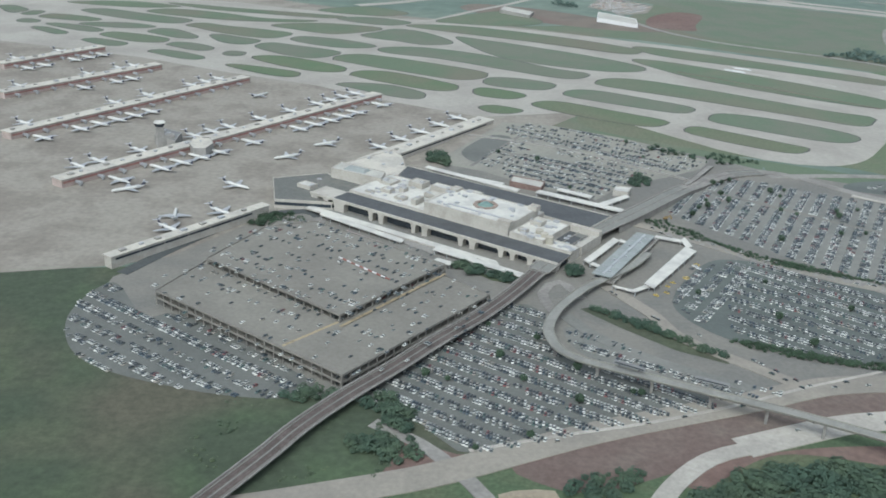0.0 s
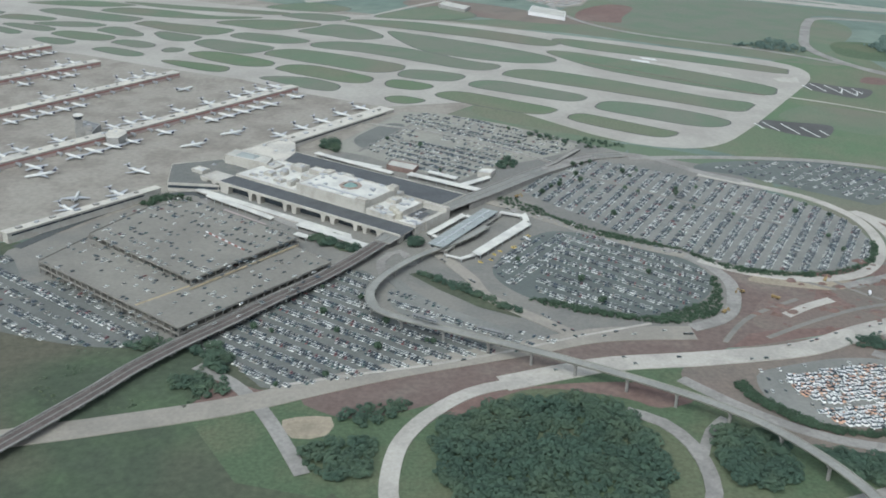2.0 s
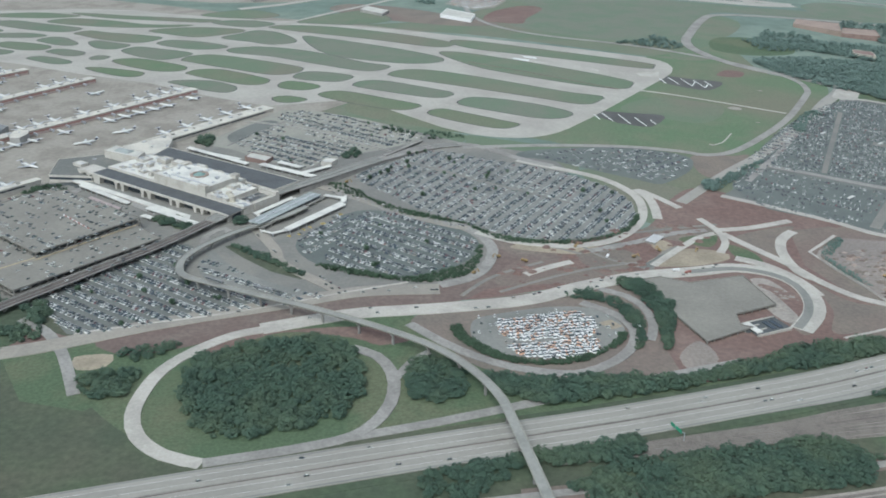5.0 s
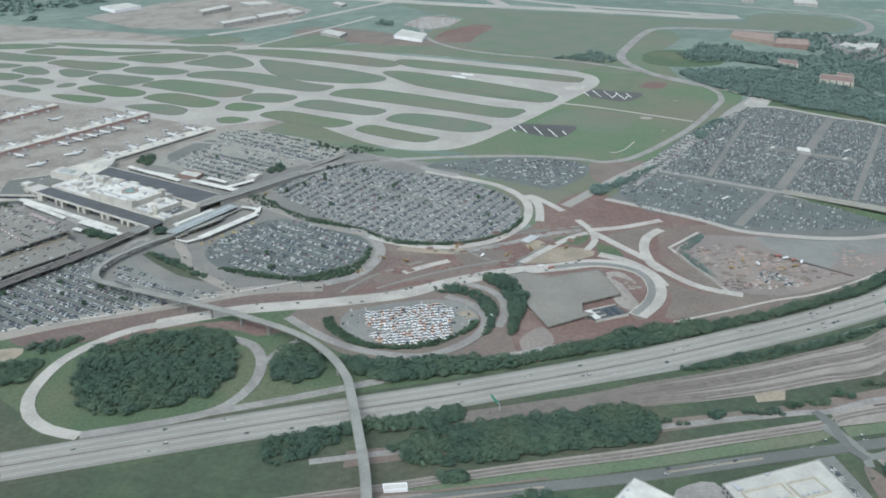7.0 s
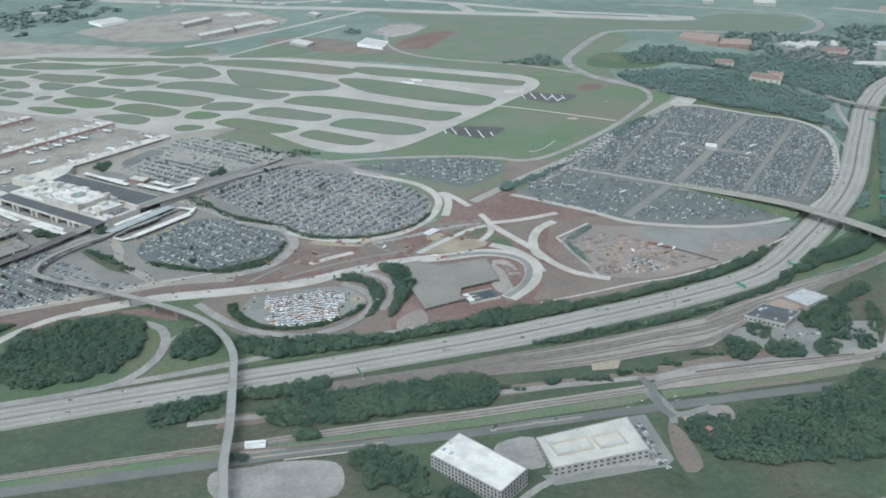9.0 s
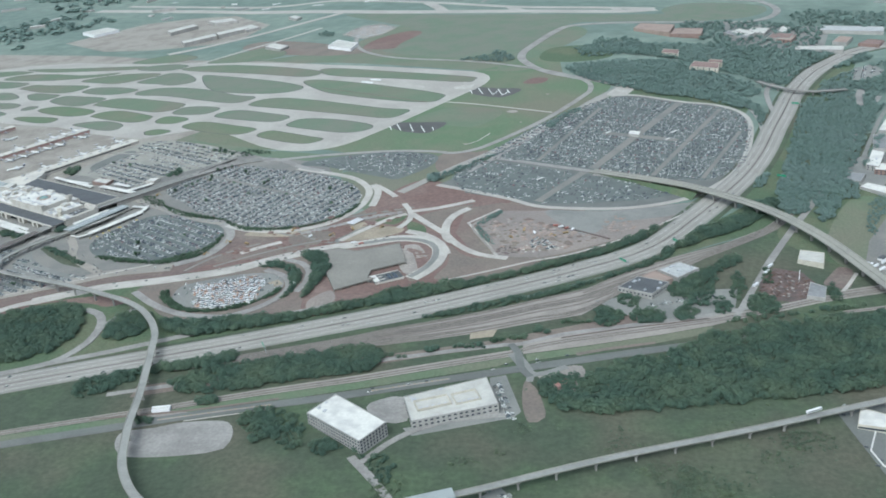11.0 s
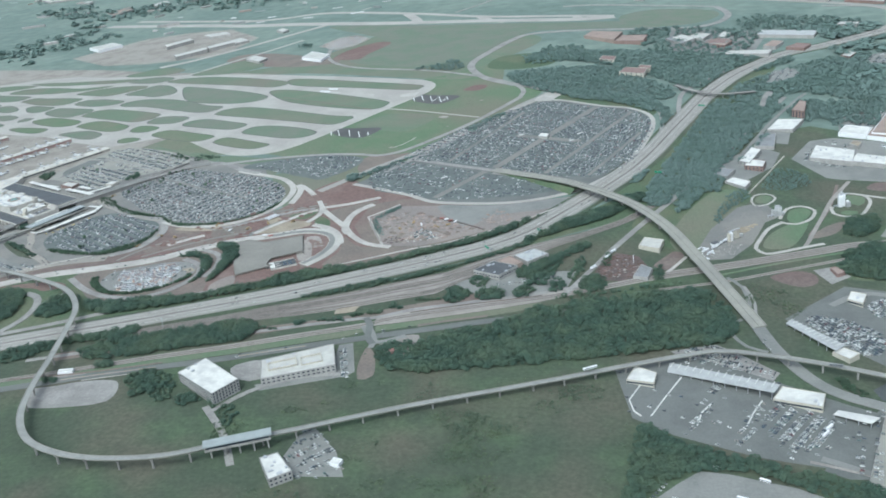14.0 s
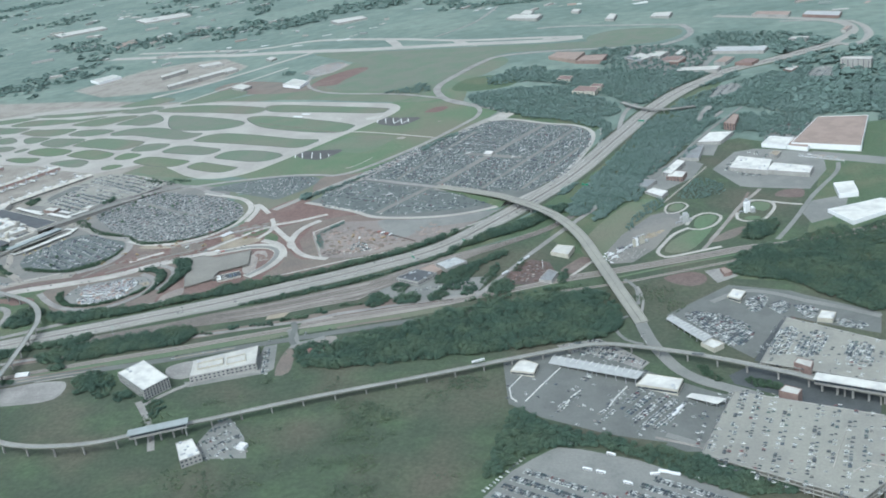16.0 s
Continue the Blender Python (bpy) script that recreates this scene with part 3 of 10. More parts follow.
island(tarp, [(-247.8, 643.1), (-243.3, 648.5), (-223.5, 643.3), (-208.7, 633.0), (-210.3, 624.7), (-225.7, 628.6)])
island(tarp, [(-229.3, 650.1), (-220.6, 656.7), (-199.5, 660.2), (-180.9, 652.4), (-183.7, 645.5), (-197.8, 641.8), (-216.2, 643.2)])
island(airfield_grass, [(-261.2, 667.6), (-258.2, 679.8), (-243.0, 679.5), (-221.7, 669.5), (-225.2, 659.8), (-248.2, 662.3)])
island(tarp, [(-269.2, 650.1), (-267.3, 659.2), (-256.8, 655.6), (-255.5, 647.4), (-263.7, 645.2)])
island(tarp, [(-244.3, 700.6), (-229.7, 709.8), (-198.5, 696.8), (-168.3, 684.1), (-163.4, 676.4), (-171.3, 665.5), (-194.9, 670.1), (-225.6, 684.4)])
island(airfield_grass, [(-200.2, 706.0), (-189.2, 721.6), (-155.9, 716.2), (-117.4, 700.4), (-82.1, 700.8), (-92.6, 691.0), (-126.6, 686.4), (-166.2, 691.6)])
island(airfield_grass, [(-195.4, 746.1), (-178.7, 745.7), (-144.0, 737.5), (-93.5, 729.0), (-64.4, 722.3), (-75.4, 712.0), (-116.2, 717.6), (-162.2, 727.0)])
island(tarp, [(-67.2, 709.5), (-60.2, 721.0), (-36.1, 722.8), (-17.4, 707.9), (-22.9, 696.4), (-42.4, 695.4)])
island(airfield_grass, [(-18.1, 692.0), (-7.3, 698.9), (31.5, 687.3), (85.9, 655.4), (122.2, 629.0), (129.1, 617.9), (115.3, 608.9), (65.9, 637.9), (12.0, 669.1)])
island(airfield_grass, [(-85.1, 744.2), (-72.2, 761.2), (-47.3, 771.3), (-20.8, 749.6), (-28.5, 734.4), (-61.3, 733.1)])
island(airfield_grass, [(1.2, 713.0), (12.6, 730.4), (33.7, 749.4), (55.1, 756.5), (76.6, 714.4), (51.4, 695.5), (12.3, 704.2)])
island(airfield_grass, [(-264.4, 730.5), (-243.8, 742.3), (-215.9, 745.4), (-184.0, 733.5), (-205.4, 722.0), (-237.7, 722.8)])
island(tarp, [(-301.0, 701.3), (-293.2, 706.2), (-277.6, 690.9), (-283.7, 677.3)])
island(tarp, [(-275.9, 674.8), (-273.3, 689.8), (-264.8, 687.4), (-266.9, 672.8)])
island(tarp, [(-252.4, 629.7), (-245.1, 633.6), (-225.8, 618.9), (-230.3, 612.0)])
island(tarp, [(-121.9, 578.2), (-118.5, 585.6), (-109.6, 582.6), (-111.3, 574.1), (-118.5, 572.5)])
island(verge, [(-114.4, 548.7), (-106.9, 550.3), (-82.2, 542.4), (-72.1, 536.0), (-73.8, 526.1), (-86.1, 527.6), (-106.5, 540.2)])


def blast_pad(outline, strokes):
    """A paved overrun with worn white strokes."""
    pad = patch("pavement", outline, shoulder, 0.12, True, "dark asphalt overrun pad with worn white strokes", "overrun pad")
    for a, b in strokes:
        ribbon("stroke", [a, ((a[0] + b[0]) / 2, (a[1] + b[1]) / 2), b], 0.7, line_paint, 0.2, depth=0.05, parent=pad, smooth=False)


blast_pad([(207.3, 440.8), (213.4, 447.0), (229.5, 445.0), (247.3, 441.3), (239.8, 422.8), (232.9, 418.8), (219.0, 425.3)], [((208.5, 439.5), (210.5, 430.6)), ((213.1, 443.1), (217.3, 427.8)), ((222.0, 441.4), (226.0, 423.8)), ((230.2, 436.1), (234.3, 420.0)), ((238.2, 432.1), (239.9, 424.0))])
blast_pad([(259.1, 521.4), (264.0, 534.2), (279.7, 528.9), (299.0, 522.4), (285.6, 501.6), (268.7, 508.7)], [((260.1, 526.2), (262.3, 515.0)), ((266.3, 530.8), (270.1, 513.3)), ((273.8, 528.0), (277.6, 510.5)), ((281.3, 525.5), (285.0, 507.0)), ((277.6, 510.5), (281.3, 520.0)), ((288.0, 523.0), (290.4, 512.0)), ((285.0, 507.0), (288.6, 516.0))])
ribbon("road", [(241.2, 496.6), (260.0, 488.7), (278.2, 479.1), (299.4, 467.3), (319.8, 456.3)], 1.9, taxi, 0.14, "pale service road across the airfield grass")
ribbon("road", [(277.8, 412.4), (269.1, 395.4), (262.2, 389.9)], 0.8, taxi, 0.14, "thin pale path in the airfield grass", "path")
ribbon("road", [(139.2, 562.5), (174.8, 536.5), (206.1, 513.5), (229.7, 496.8)], 0.8, dirt, 0.42, "thin worn path across a grass island", "path")
for k, (x, y, wide) in enumerate(((291.9, 461.8, 4.0), (262.5, 390.5, 1.6), (297.8, 434.8, 1.2), (318.0, 505.0, 1.6))):
    patch("pavement", [(x - wide, y), (x - wide * 0.4, y + wide * 0.8), (x + wide * 0.7, y + wide * 0.7), (x + wide, y - wide * 0.3), (x, y - wide * 0.8)], gravel, 0.15, True, "pale gravel plot in the airfield grass", "gravel plot")
for outline, cover, what in (([(300.0, 541.0), (309.0, 556.0), (320.0, 553.0), (314.0, 538.0)], clay, "reddish bare patch in the airfield grass"), ([(285.0, 480.0), (300.0, 500.0), (320.0, 490.0), (305.0, 474.0)], verge, "dry patch in the airfield grass"), ([(225.0, 455.0), (250.0, 480.0), (285.0, 465.0), (268.0, 430.0), (240.0, 440.0)], airfield_grass, "dry patch in the airfield grass"), ([(215.0, 395.0), (235.0, 410.0), (262.0, 402.0), (250.0, 384.0), (225.0, 386.0)], verge, "greener patch in the airfield grass"), ([(249.0, 372.0), (270.0, 374.0), (278.0, 376.0), (262.0, 352.0), (250.0, 340.0), (246.0, 352.6)], dirt, "brown bare ground beside the access road")):
    patch("ground", outline, cover, 0.055, True, what)
for outline in ([(170.0, 576.5), (180.0, 570.8), (179.6, 565.4), (169.4, 572.0)], [(176.0, 582.3), (184.9, 578.5), (185.6, 572.9), (176.8, 577.5)]):
    patch("marking", outline, line_paint, 0.26, False, "worn white bars on the runway", "runway marking")
for outline in ([(179.2, 570.3), (191.8, 563.1), (191.2, 557.9), (178.8, 564.9)], [(209.1, 557.5), (224.2, 545.5), (223.0, 540.5), (208.5, 552.3)], [(247.0, 540.2), (263.7, 545.8), (259.9, 529.3), (248.2, 531.7)]):
    patch("marking", outline, new_concrete, 0.24, False, "pale concrete patch on the runway", "runway patch")

# ---- roads on the ground ----
NEW, OLD = "pale new concrete roadway", "grey worn asphalt road"
def road(line, width, mat, lift, label):
    ribbon("road", line, width, mat, lift, label)


road([(135.4, 376.3), (174.5, 381.7), (216.4, 382.9), (243.3, 378.3), (255.9, 373.5), (271.8, 381.4), (294.6, 410.3), (318.2, 446.7), (343.0, 495.7)] + [(349.9, 514.4), (349.3, 537.2), (333.4, 563.7), (302.5, 593.0), (259.5, 622.6), (195.9, 652.7), (163.0, 683.7), (143.8, 726.2), (136.3, 782.7)], 4.0, old_concrete, 0.2, "grey perimeter road along the airfield fence")
road([(229.6, 305.5), (259.6, 346.9), (289.8, 385.4), (332.3, 451.2), (371.6, 514.1), (385.2, 536.1)], 5.4, highway, 0.24, "straight grey concrete access road")
road([(80.5, 309.9), (95.7, 298.6), (112.1, 284.4), (132.8, 274.2), (140.9, 265.9), (146.3, 254.2), (146.5, 243.8), (142.5, 230.1), (136.4, 222.5), (127.5, 217.7)], 4.4, old_concrete, 0.24, OLD)
road([(140.9, 267.1), (153.9, 258.8), (170.6, 254.8), (179.1, 255.3), (192.7, 260.4), (203.7, 272.8), (210.6, 289.3), (211.8, 308.7), (206.1, 324.2), (195.6, 336.7), (176.5, 348.6), (161.5, 357.6)], 4.0, new_concrete, 0.26, NEW)
road([(212.8, 320.4), (216.7, 309.0), (217.1, 296.0), (216.2, 285.5)], 4.0, new_concrete, 0.28, NEW)
road([(214.6, 319.2), (221.6, 309.4), (228.0, 298.8)], 3.4, new_concrete, 0.28, NEW)
road([(-64.8, 148.4), (-49.6, 154.4)] + [(-34.3, 159.3), (-19.4, 163.7), (-6.2, 167.7), (7.5, 172.8)] + [(39.5, 188.1), (75.3, 201.7), (100.7, 211.7), (127.4, 214.6)], 8.0, tan_road, 0.26, "wide old tan concrete airport road")
road([(70.7, 183.5), (87.6, 190.5), (101.7, 195.4), (129.1, 200.1), (157.4, 207.4), (177.9, 219.1), (199.3, 228.9), (220.6, 234.5), (236.1, 239.1), (249.3, 235.9), (256.5, 227.3), (257.6, 214.4), (254.1, 202.7), (246.5, 191.4)], 7.4, new_concrete, 0.3, "wide pale new concrete airport roadway")
road([(218.5, 233.9), (235.8, 238.1), (248.9, 234.4), (254.9, 226.3), (255.7, 214.2), (252.0, 202.5), (245.7, 192.8)], 3.0, worn_asphalt, 0.38, "grey asphalt lane of the loop ramp")
road([(69.0, 110.6), (58.0, 114.4), (49.0, 122.4), (44.4, 133.0), (43.9, 145.4), (46.1, 157.5), (52.6, 168.9), (62.6, 179.0), (74.1, 184.2)], 4.4, new_concrete, 0.28, "pale curved concrete ramp")
road([(101.0, 172.0), (109.2, 167.2), (114.4, 157.7), (115.8, 145.8), (113.5, 134.7), (106.5, 124.2), (92.0, 117.8), (75.8, 112.8), (69.2, 110.9)], 3.8, old_concrete, 0.3, "curved grey concrete loop ramp")
road([(105.9, 123.4), (127.7, 131.1), (150.9, 140.5), (175.7, 151.0), (202.1, 161.5), (220.8, 169.0)], 3.6, old_concrete, 0.24, "grey ramp beside the highway")
road([(116.1, 154.4), (120.1, 164.2), (125.1, 170.0)], 2.6, old_concrete, 0.24, OLD)
road([(118.1, 188.5), (130.3, 175.6), (141.7, 166.6), (152.9, 161.3), (165.7, 159.0), (172.4, 160.2), (181.8, 166.8), (189.2, 177.2), (191.1, 188.0), (186.7, 198.0), (176.1, 206.6)], 3.6, old_concrete, 0.26, OLD)
road([(183.5, 217.6), (192.2, 212.5), (197.4, 203.0), (197.9, 190.3), (195.2, 181.0)], 3.2, old_concrete, 0.26, "pale dusty service road")
road([(-10.0, 190.4), (0.6, 182.4), (9.1, 172.0), (15.8, 160.5), (24.4, 143.1)], 3.6, old_concrete, 0.24, OLD)
road([(234.2, 252.2), (238.9, 263.3), (238.3, 275.1), (233.8, 287.4)], 3.0, new_concrete, 0.34, NEW)
road([(237.2, 275.1), (253.2, 279.4), (271.7, 288.6)], 3.4, new_concrete, 0.32, NEW)
road([(269.7, 277.1), (262.4, 268.3), (258.7, 254.1), (259.9, 237.5), (263.5, 232.4)], 4.2, new_concrete, 0.34, NEW)
road([(239.4, 272.1), (248.8, 257.6), (258.8, 242.7), (265.8, 228.7), (276.1, 216.8), (290.0, 211.2)], 3.6, new_concrete, 0.36, NEW)
road([(239.0, 248.1), (248.5, 242.7), (257.1, 231.1), (261.1, 217.8)], 4.4, new_concrete, 0.28, NEW)
road([(206.2, 238.6), (215.8, 251.1), (228.6, 266.4), (236.7, 272.1)], 3.0, new_concrete, 0.26, NEW)
road([(158.2, 227.9), (167.8, 235.2), (176.2, 240.1)], 3.2, new_concrete, 0.26, NEW)
road([(184.1, 250.6), (202.0, 259.8), (217.6, 269.5), (233.9, 275.1)], 3.2, old_concrete, 0.26, OLD)
road([(249.7, 316.0), (265.5, 306.5), (290.0, 290.3), (304.7, 278.3), (323.6, 273.6), (344.8, 272.2), (364.4, 276.0), (386.1, 287.0), (401.9, 303.6), (421.3, 334.7), (440.9, 395.2), (446.6, 439.7), (433.9, 464.2), (410.9, 474.6), (381.3, 494.3), (366.4, 496.7)], 3.4, taxi, 0.24, "narrow pale road round the parking lot")
road([(363.5, 490.7), (372.4, 508.9), (373.1, 524.5), (364.5, 508.7), (344.3, 476.0), (303.1, 397.6), (266.8, 336.4)], 3.0, old_concrete, 0.22, OLD)
road([(338.4, 326.7), (366.9, 314.0)], 5.0, old_concrete, 0.3, OLD)
road([(69.0, 319.3), (81.0, 311.4), (93.4, 300.0), (107.0, 289.6), (121.2, 278.7), (137.0, 270.4)], 4.2, tan_road, 0.24, "tan worn concrete airport road")
road([(52.0, 269.3), (58.5, 258.0), (64.4, 246.8), (67.1, 237.5), (72.9, 230.0), (83.4, 220.2), (94.2, 209.9)], 4.4, tan_road, 0.24, "tan worn concrete airport road")
road([(39.3, 246.1), (46.8, 233.2), (59.4, 221.7), (75.3, 211.4), (86.3, 206.7)], 4.0, worn_asphalt, 0.24, OLD)
road([(11.2, 179.9), (32.5, 186.7), (52.4, 192.6), (73.9, 200.9), (92.8, 209.8), (116.1, 219.6)], 1.0, new_concrete, 0.34, "pale concrete edge of the airport road")
road([(-51.8, 269.6), (-41.4, 290.4), (-36.9, 313.3), (-29.9, 319.6), (-9.8, 301.9), (13.7, 279.7), (29.9, 266.0)], 4.0, old_concrete, 0.22, "grey drop-off roadway before the terminal")
road([(-88.2, 265.9), (-75.3, 291.4), (-58.3, 316.2), (-42.0, 323.7), (-36.6, 318.8)], 4.0, dark_asphalt, 0.2, "dark curved terminal roadway")
road([(45.4, 257.2), (40.2, 268.6), (34.4, 260.4), (36.9, 245.9)], 3.0, old_concrete, 0.22, OLD)
road([(291.9, 121.1), (295.5, 113.3), (300.8, 105.5), (312.8, 111.1)], 3.0, worn_asphalt, 0.26, OLD)
road([(293.6, 122.5), (298.8, 108.9), (298.5, 100.4)], 2.6, worn_asphalt, 0.26, OLD)
road([(242.7, 50.6), (254.3, 65.6), (270.2, 75.2), (289.8, 78.7)], 2.4, old_concrete, 0.24, "grey drive beside the office buildings")
road([(239.5, 54.5), (253.3, 34.3), (262.2, 14.7)], 3.0, old_concrete, 0.24, "grey drive beside the office buildings")
road([(404.3, 196.6), (426.1, 239.1), (460.2, 302.3), (492.8, 369.2), (527.3, 444.4), (549.1, 487.1)], 3.2, old_concrete, 0.24, "long straight grey street")

road([(545.0, 220.0), (549.0, 226.7), (561.1, 249.9), (577.4, 283.8), (598.7, 320.0), (604.0, 338.0)], 2.8, worn_asphalt, 0.24, OLD)
road([(503.0, 206.0), (505.6, 210.8), (520.8, 245.8), (532.7, 273.4), (548.8, 302.2)], 2.2, gravel, 0.24, "pale gravel spur between the works")
road([(464.6, 414.0), (469.2, 470.3), (477.5, 509.4), (497.4, 542.2), (521.5, 577.4)], 3.4, old_concrete, 0.26, "grey ramp beside the highway")
road([(448.1, 480.1), (453.3, 456.8), (451.6, 415.1), (442.2, 372.1), (424.8, 329.1)], 2.6, old_concrete, 0.24, OLD)
road([(465.0, 138.7), (464.9, 158.3), (459.4, 168.9)], 2.0, worn_asphalt, 0.22, OLD)
road([(500.4, 141.1), (521.0, 153.8), (547.9, 140.5), (573.8, 121.2)], 3.4, worn_asphalt, 0.22, OLD)
road([(-30.2, 685.2), (-3.6, 712.9), (25.4, 754.0), (57.5, 795.3), (88.5, 842.1)], 5.0, taxi, 0.22, "long pale taxiway towards the far runway")
road([(680.2, 682.4), (693.0, 660.9), (714.0, 704.8), (719.7, 760.1), (705.0, 792.6), (653.4, 824.7)], 5.0, old_concrete, 0.24, "far curved motorway ramp")
road([(256.4, 931.2), (298.2, 1015.6), (318.6, 1140.8)], 4.0, old_concrete, 0.22, "far straight road")


# ---- motorway ----
HIGHWAY = [(98.5, 109.2)] + [(123.2, 116.8), (152.7, 125.8), (183.7, 135.5), (234.3, 154.0)] + [(268.1, 169.1), (315.4, 192.8), (356.1, 220.0)] + [(386.1, 261.3), (412.4, 304.3), (426.7, 330.7), (442.0, 365.4), (459.0, 410.4), (472.9, 445.7), (490.7, 492.1), (515.1, 542.8), (537.6, 578.9), (572.0, 618.6), (610.3, 638.1), (644.4, 658.5), (679.6, 679.8)]
FIRST = (2 * HIGHWAY[0][0] - HIGHWAY[1][0] - 60, 2 * HIGHWAY[0][1] - HIGHWAY[1][1] - 18)
HIGHWAY = [FIRST, *HIGHWAY]
ribbon("road", HIGHWAY, 15.0, highway, 0.3, "wide grey concrete motorway with two carriageways", "motorway")
ribbon("verge", HIGHWAY, 2.6, meadow, 0.14, "green grass verge of the motorway", "verge", 0.1, side=9.2)
ribbon("verge", HIGHWAY, 2.0, meadow, 0.14, "green grass verge of the motorway", "verge", 0.1, side=-8.8)
for off in (-3.6, 3.6):
    ribbon("wheel_track", HIGHWAY, 3.0, worn_lane, 0.345, "slightly darker worn lanes of the motorway", "road lane", 0.04, side=off)
for off in (-5.0, -2.2, 2.2, 5.0):
    ribbon("marking", HIGHWAY, 0.07, line_paint, 0.36, "worn white lane line of the motorway", "lane marking", 0.01, side=off)
for off, w, m, what in ((0.0, 0.9, brown_deck, "dark median shoulder of the motorway"), (-6.9, 0.5, worn_asphalt, "dark shoulder of the motorway"), (6.9, 0.5, worn_asphalt, "dark shoulder of the motorway")):
    ribbon("shoulder", HIGHWAY, w, m, 0.36, what, "road shoulder", 0.05, side=off)
BEYOND = [HIGHWAY[-1]] + [(680.0, 686.7), (698.3, 711.1), (707.9, 736.5), (707.5, 773.9), (691.6, 806.9), (653.6, 849.9), (594.3, 906.2)]
road(BEYOND, 11.0, highway, 0.32, "far grey motorway curving away")
RAMP = [(672.0, 674.3), (696.3, 671.0), (710.1, 685.2), (718.4, 710.2), (721.3, 747.1), (716.1, 781.9)]
road(RAMP, 5.0, highway, 0.34, "far pale ramp curving round to the motorway")
STREET = [(477.9, 311.0), (510.0, 384.5), (533.0, 435.5), (552.3, 472.0), (565.6, 493.5)]
road(STREET, 2.4, worn_asphalt, 0.24, OLD)
LANE = [(529.6, 466.6), (535.4, 489.0), (540.9, 503.8)]
road(LANE, 4.0, old_concrete, 0.24, "short pale concrete drive among trees")
barrier_pts = along(HIGHWAY, 1, 6.0)
bv, bf = [], []
for v, n, d in barrier_pts:
    z = rise(v.x, v.y) + 0.36
    for s, dz in ((-0.12, 0), (-0.05, 0.32), (0.05, 0.32), (0.12, 0)):
        bv.append((v.x + n.x * s, v.y + n.y * s, z + dz))
for i in range(len(barrier_pts) - 1):
    bf += [(4 * i + k, 4 * i + k + 1, 4 * i + k + 5, 4 * i + k + 4) for k in range(3)]
tagged(new("median_barrier", mesh_of("median_barrier", bv, bf, old_concrete)), "grey concrete median barrier of the motorway", "barrier", "", "structure")

# ---- earthworks ----
patch("ground", [(132.9, 206.8), (150.2, 232.1), (173.1, 253.8), (194.1, 257.2), (211.7, 278.6), (227.6, 312.2), (242.3, 325.0), (265.6, 309.8), (292.6, 288.8), (277.8, 275.7), (269.9, 257.6), (272.2, 231.3), (285.4, 213.4), (304.5, 212.8), (282.0, 202.1), (269.9, 196.4), (260.2, 186.8), (246.4, 180.5), (207.7, 156.5), (199.4, 175.6), (194.5, 225.5), (172.8, 218.8)], clay, 0.06, label="bare red clay of a road building site")
patch("ground", [(118.8, 191.6), (136.5, 205.7), (163.1, 214.6), (181.5, 218.9), (198.0, 218.9), (205.7, 185.0), (205.0, 166.6), (194.2, 155.7), (166.9, 147.4), (138.5, 149.5), (126.6, 166.8)], dirt, 0.04, label="brown trodden ground round the fleet lot")
patch("ground", [(106.4, 162.8), (120.2, 185.6), (140.1, 162.2), (166.6, 149.4), (156.1, 139.5), (116.4, 126.7)], grass, 0.05, label="mown grass between ramp and motorway")
patch("ground", [(275.5, 139.3), (286.3, 141.3), (284.6, 135.3), (275.4, 133.4)], sand, 0.13, False, label="tan earth stockpile beside the yard")
patch("ground", [(253.2, 181.6), (268.2, 207.4), (295.2, 214.8), (334.8, 234.1), (391.0, 285.0), (396.2, 282.4), (357.3, 235.2), (317.3, 204.2), (268.9, 181.8)], dirt, 0.045, label="brown bare slope along the motorway trees")
patch("pavement", [(200.2, 236.1), (210.2, 248.5), (215.3, 251.1), (205.7, 237.3)], asphalt, 0.2, False, "grey asphalt apron of the new ramp", "pavement")
patch("ground", [(208.6, 256.8), (212.5, 263.8), (217.3, 259.4), (213.2, 250.5)], sand, 0.15, label="pale sandy fill beside the new bridge")
patch("ground", [(241.5, 226.1), (251.8, 218.9), (255.4, 207.3), (252.2, 195.1), (248.0, 193.0), (245.4, 208.4)], clay, 0.13, label="red clay inside the loop ramp")
patch("ground", [(240.1, 222.5), (244.5, 220.1), (248.2, 204.4), (249.4, 194.0), (247.1, 195.1), (244.4, 207.2)], gravel, 0.15, label="pale rubble inside the loop ramp")
patch("ground", [(172.8, 255.9), (182.8, 262.6), (198.5, 269.3), (209.2, 274.2), (204.4, 264.0), (188.9, 255.3), (182.1, 245.2)], clay, 0.1, label="dark red clay between the roads")
patch("ground", [(-63.9, 199.3), (-42.6, 203.5), (-24.2, 204.6), (-13.1, 198.5), (2.7, 181.7), (14.7, 177.5), (32.5, 186.7), (39.9, 186.3), (19.3, 174.0), (-10.5, 164.5), (-47.2, 158.5), (-69.2, 176.1)], meadow, 0.022, label="dark scrubby ground beside the railway viaduct")
patch("ground", [(-4.6, 183.7), (2.7, 181.7), (12.4, 178.6), (32.4, 185.8), (45.5, 190.0), (39.6, 184.1), (14.6, 175.4), (-1.7, 170.4), (-10.8, 167.2), (-6.6, 175.2)], clay, 0.055, label="reddish verge of the airport road")
patch("ground", [(242.0, 224.9), (252.9, 213.0), (253.7, 198.9), (246.5, 188.2), (242.0, 207.2)], dirt, 0.1, label="brown churned earth beside the ramp")
patch("ground", [(203.5, 239.3), (218.3, 254.5), (234.2, 254.2), (236.9, 247.4), (221.5, 239.6)], sand, 0.12, label="pale sandy fill on the building site")
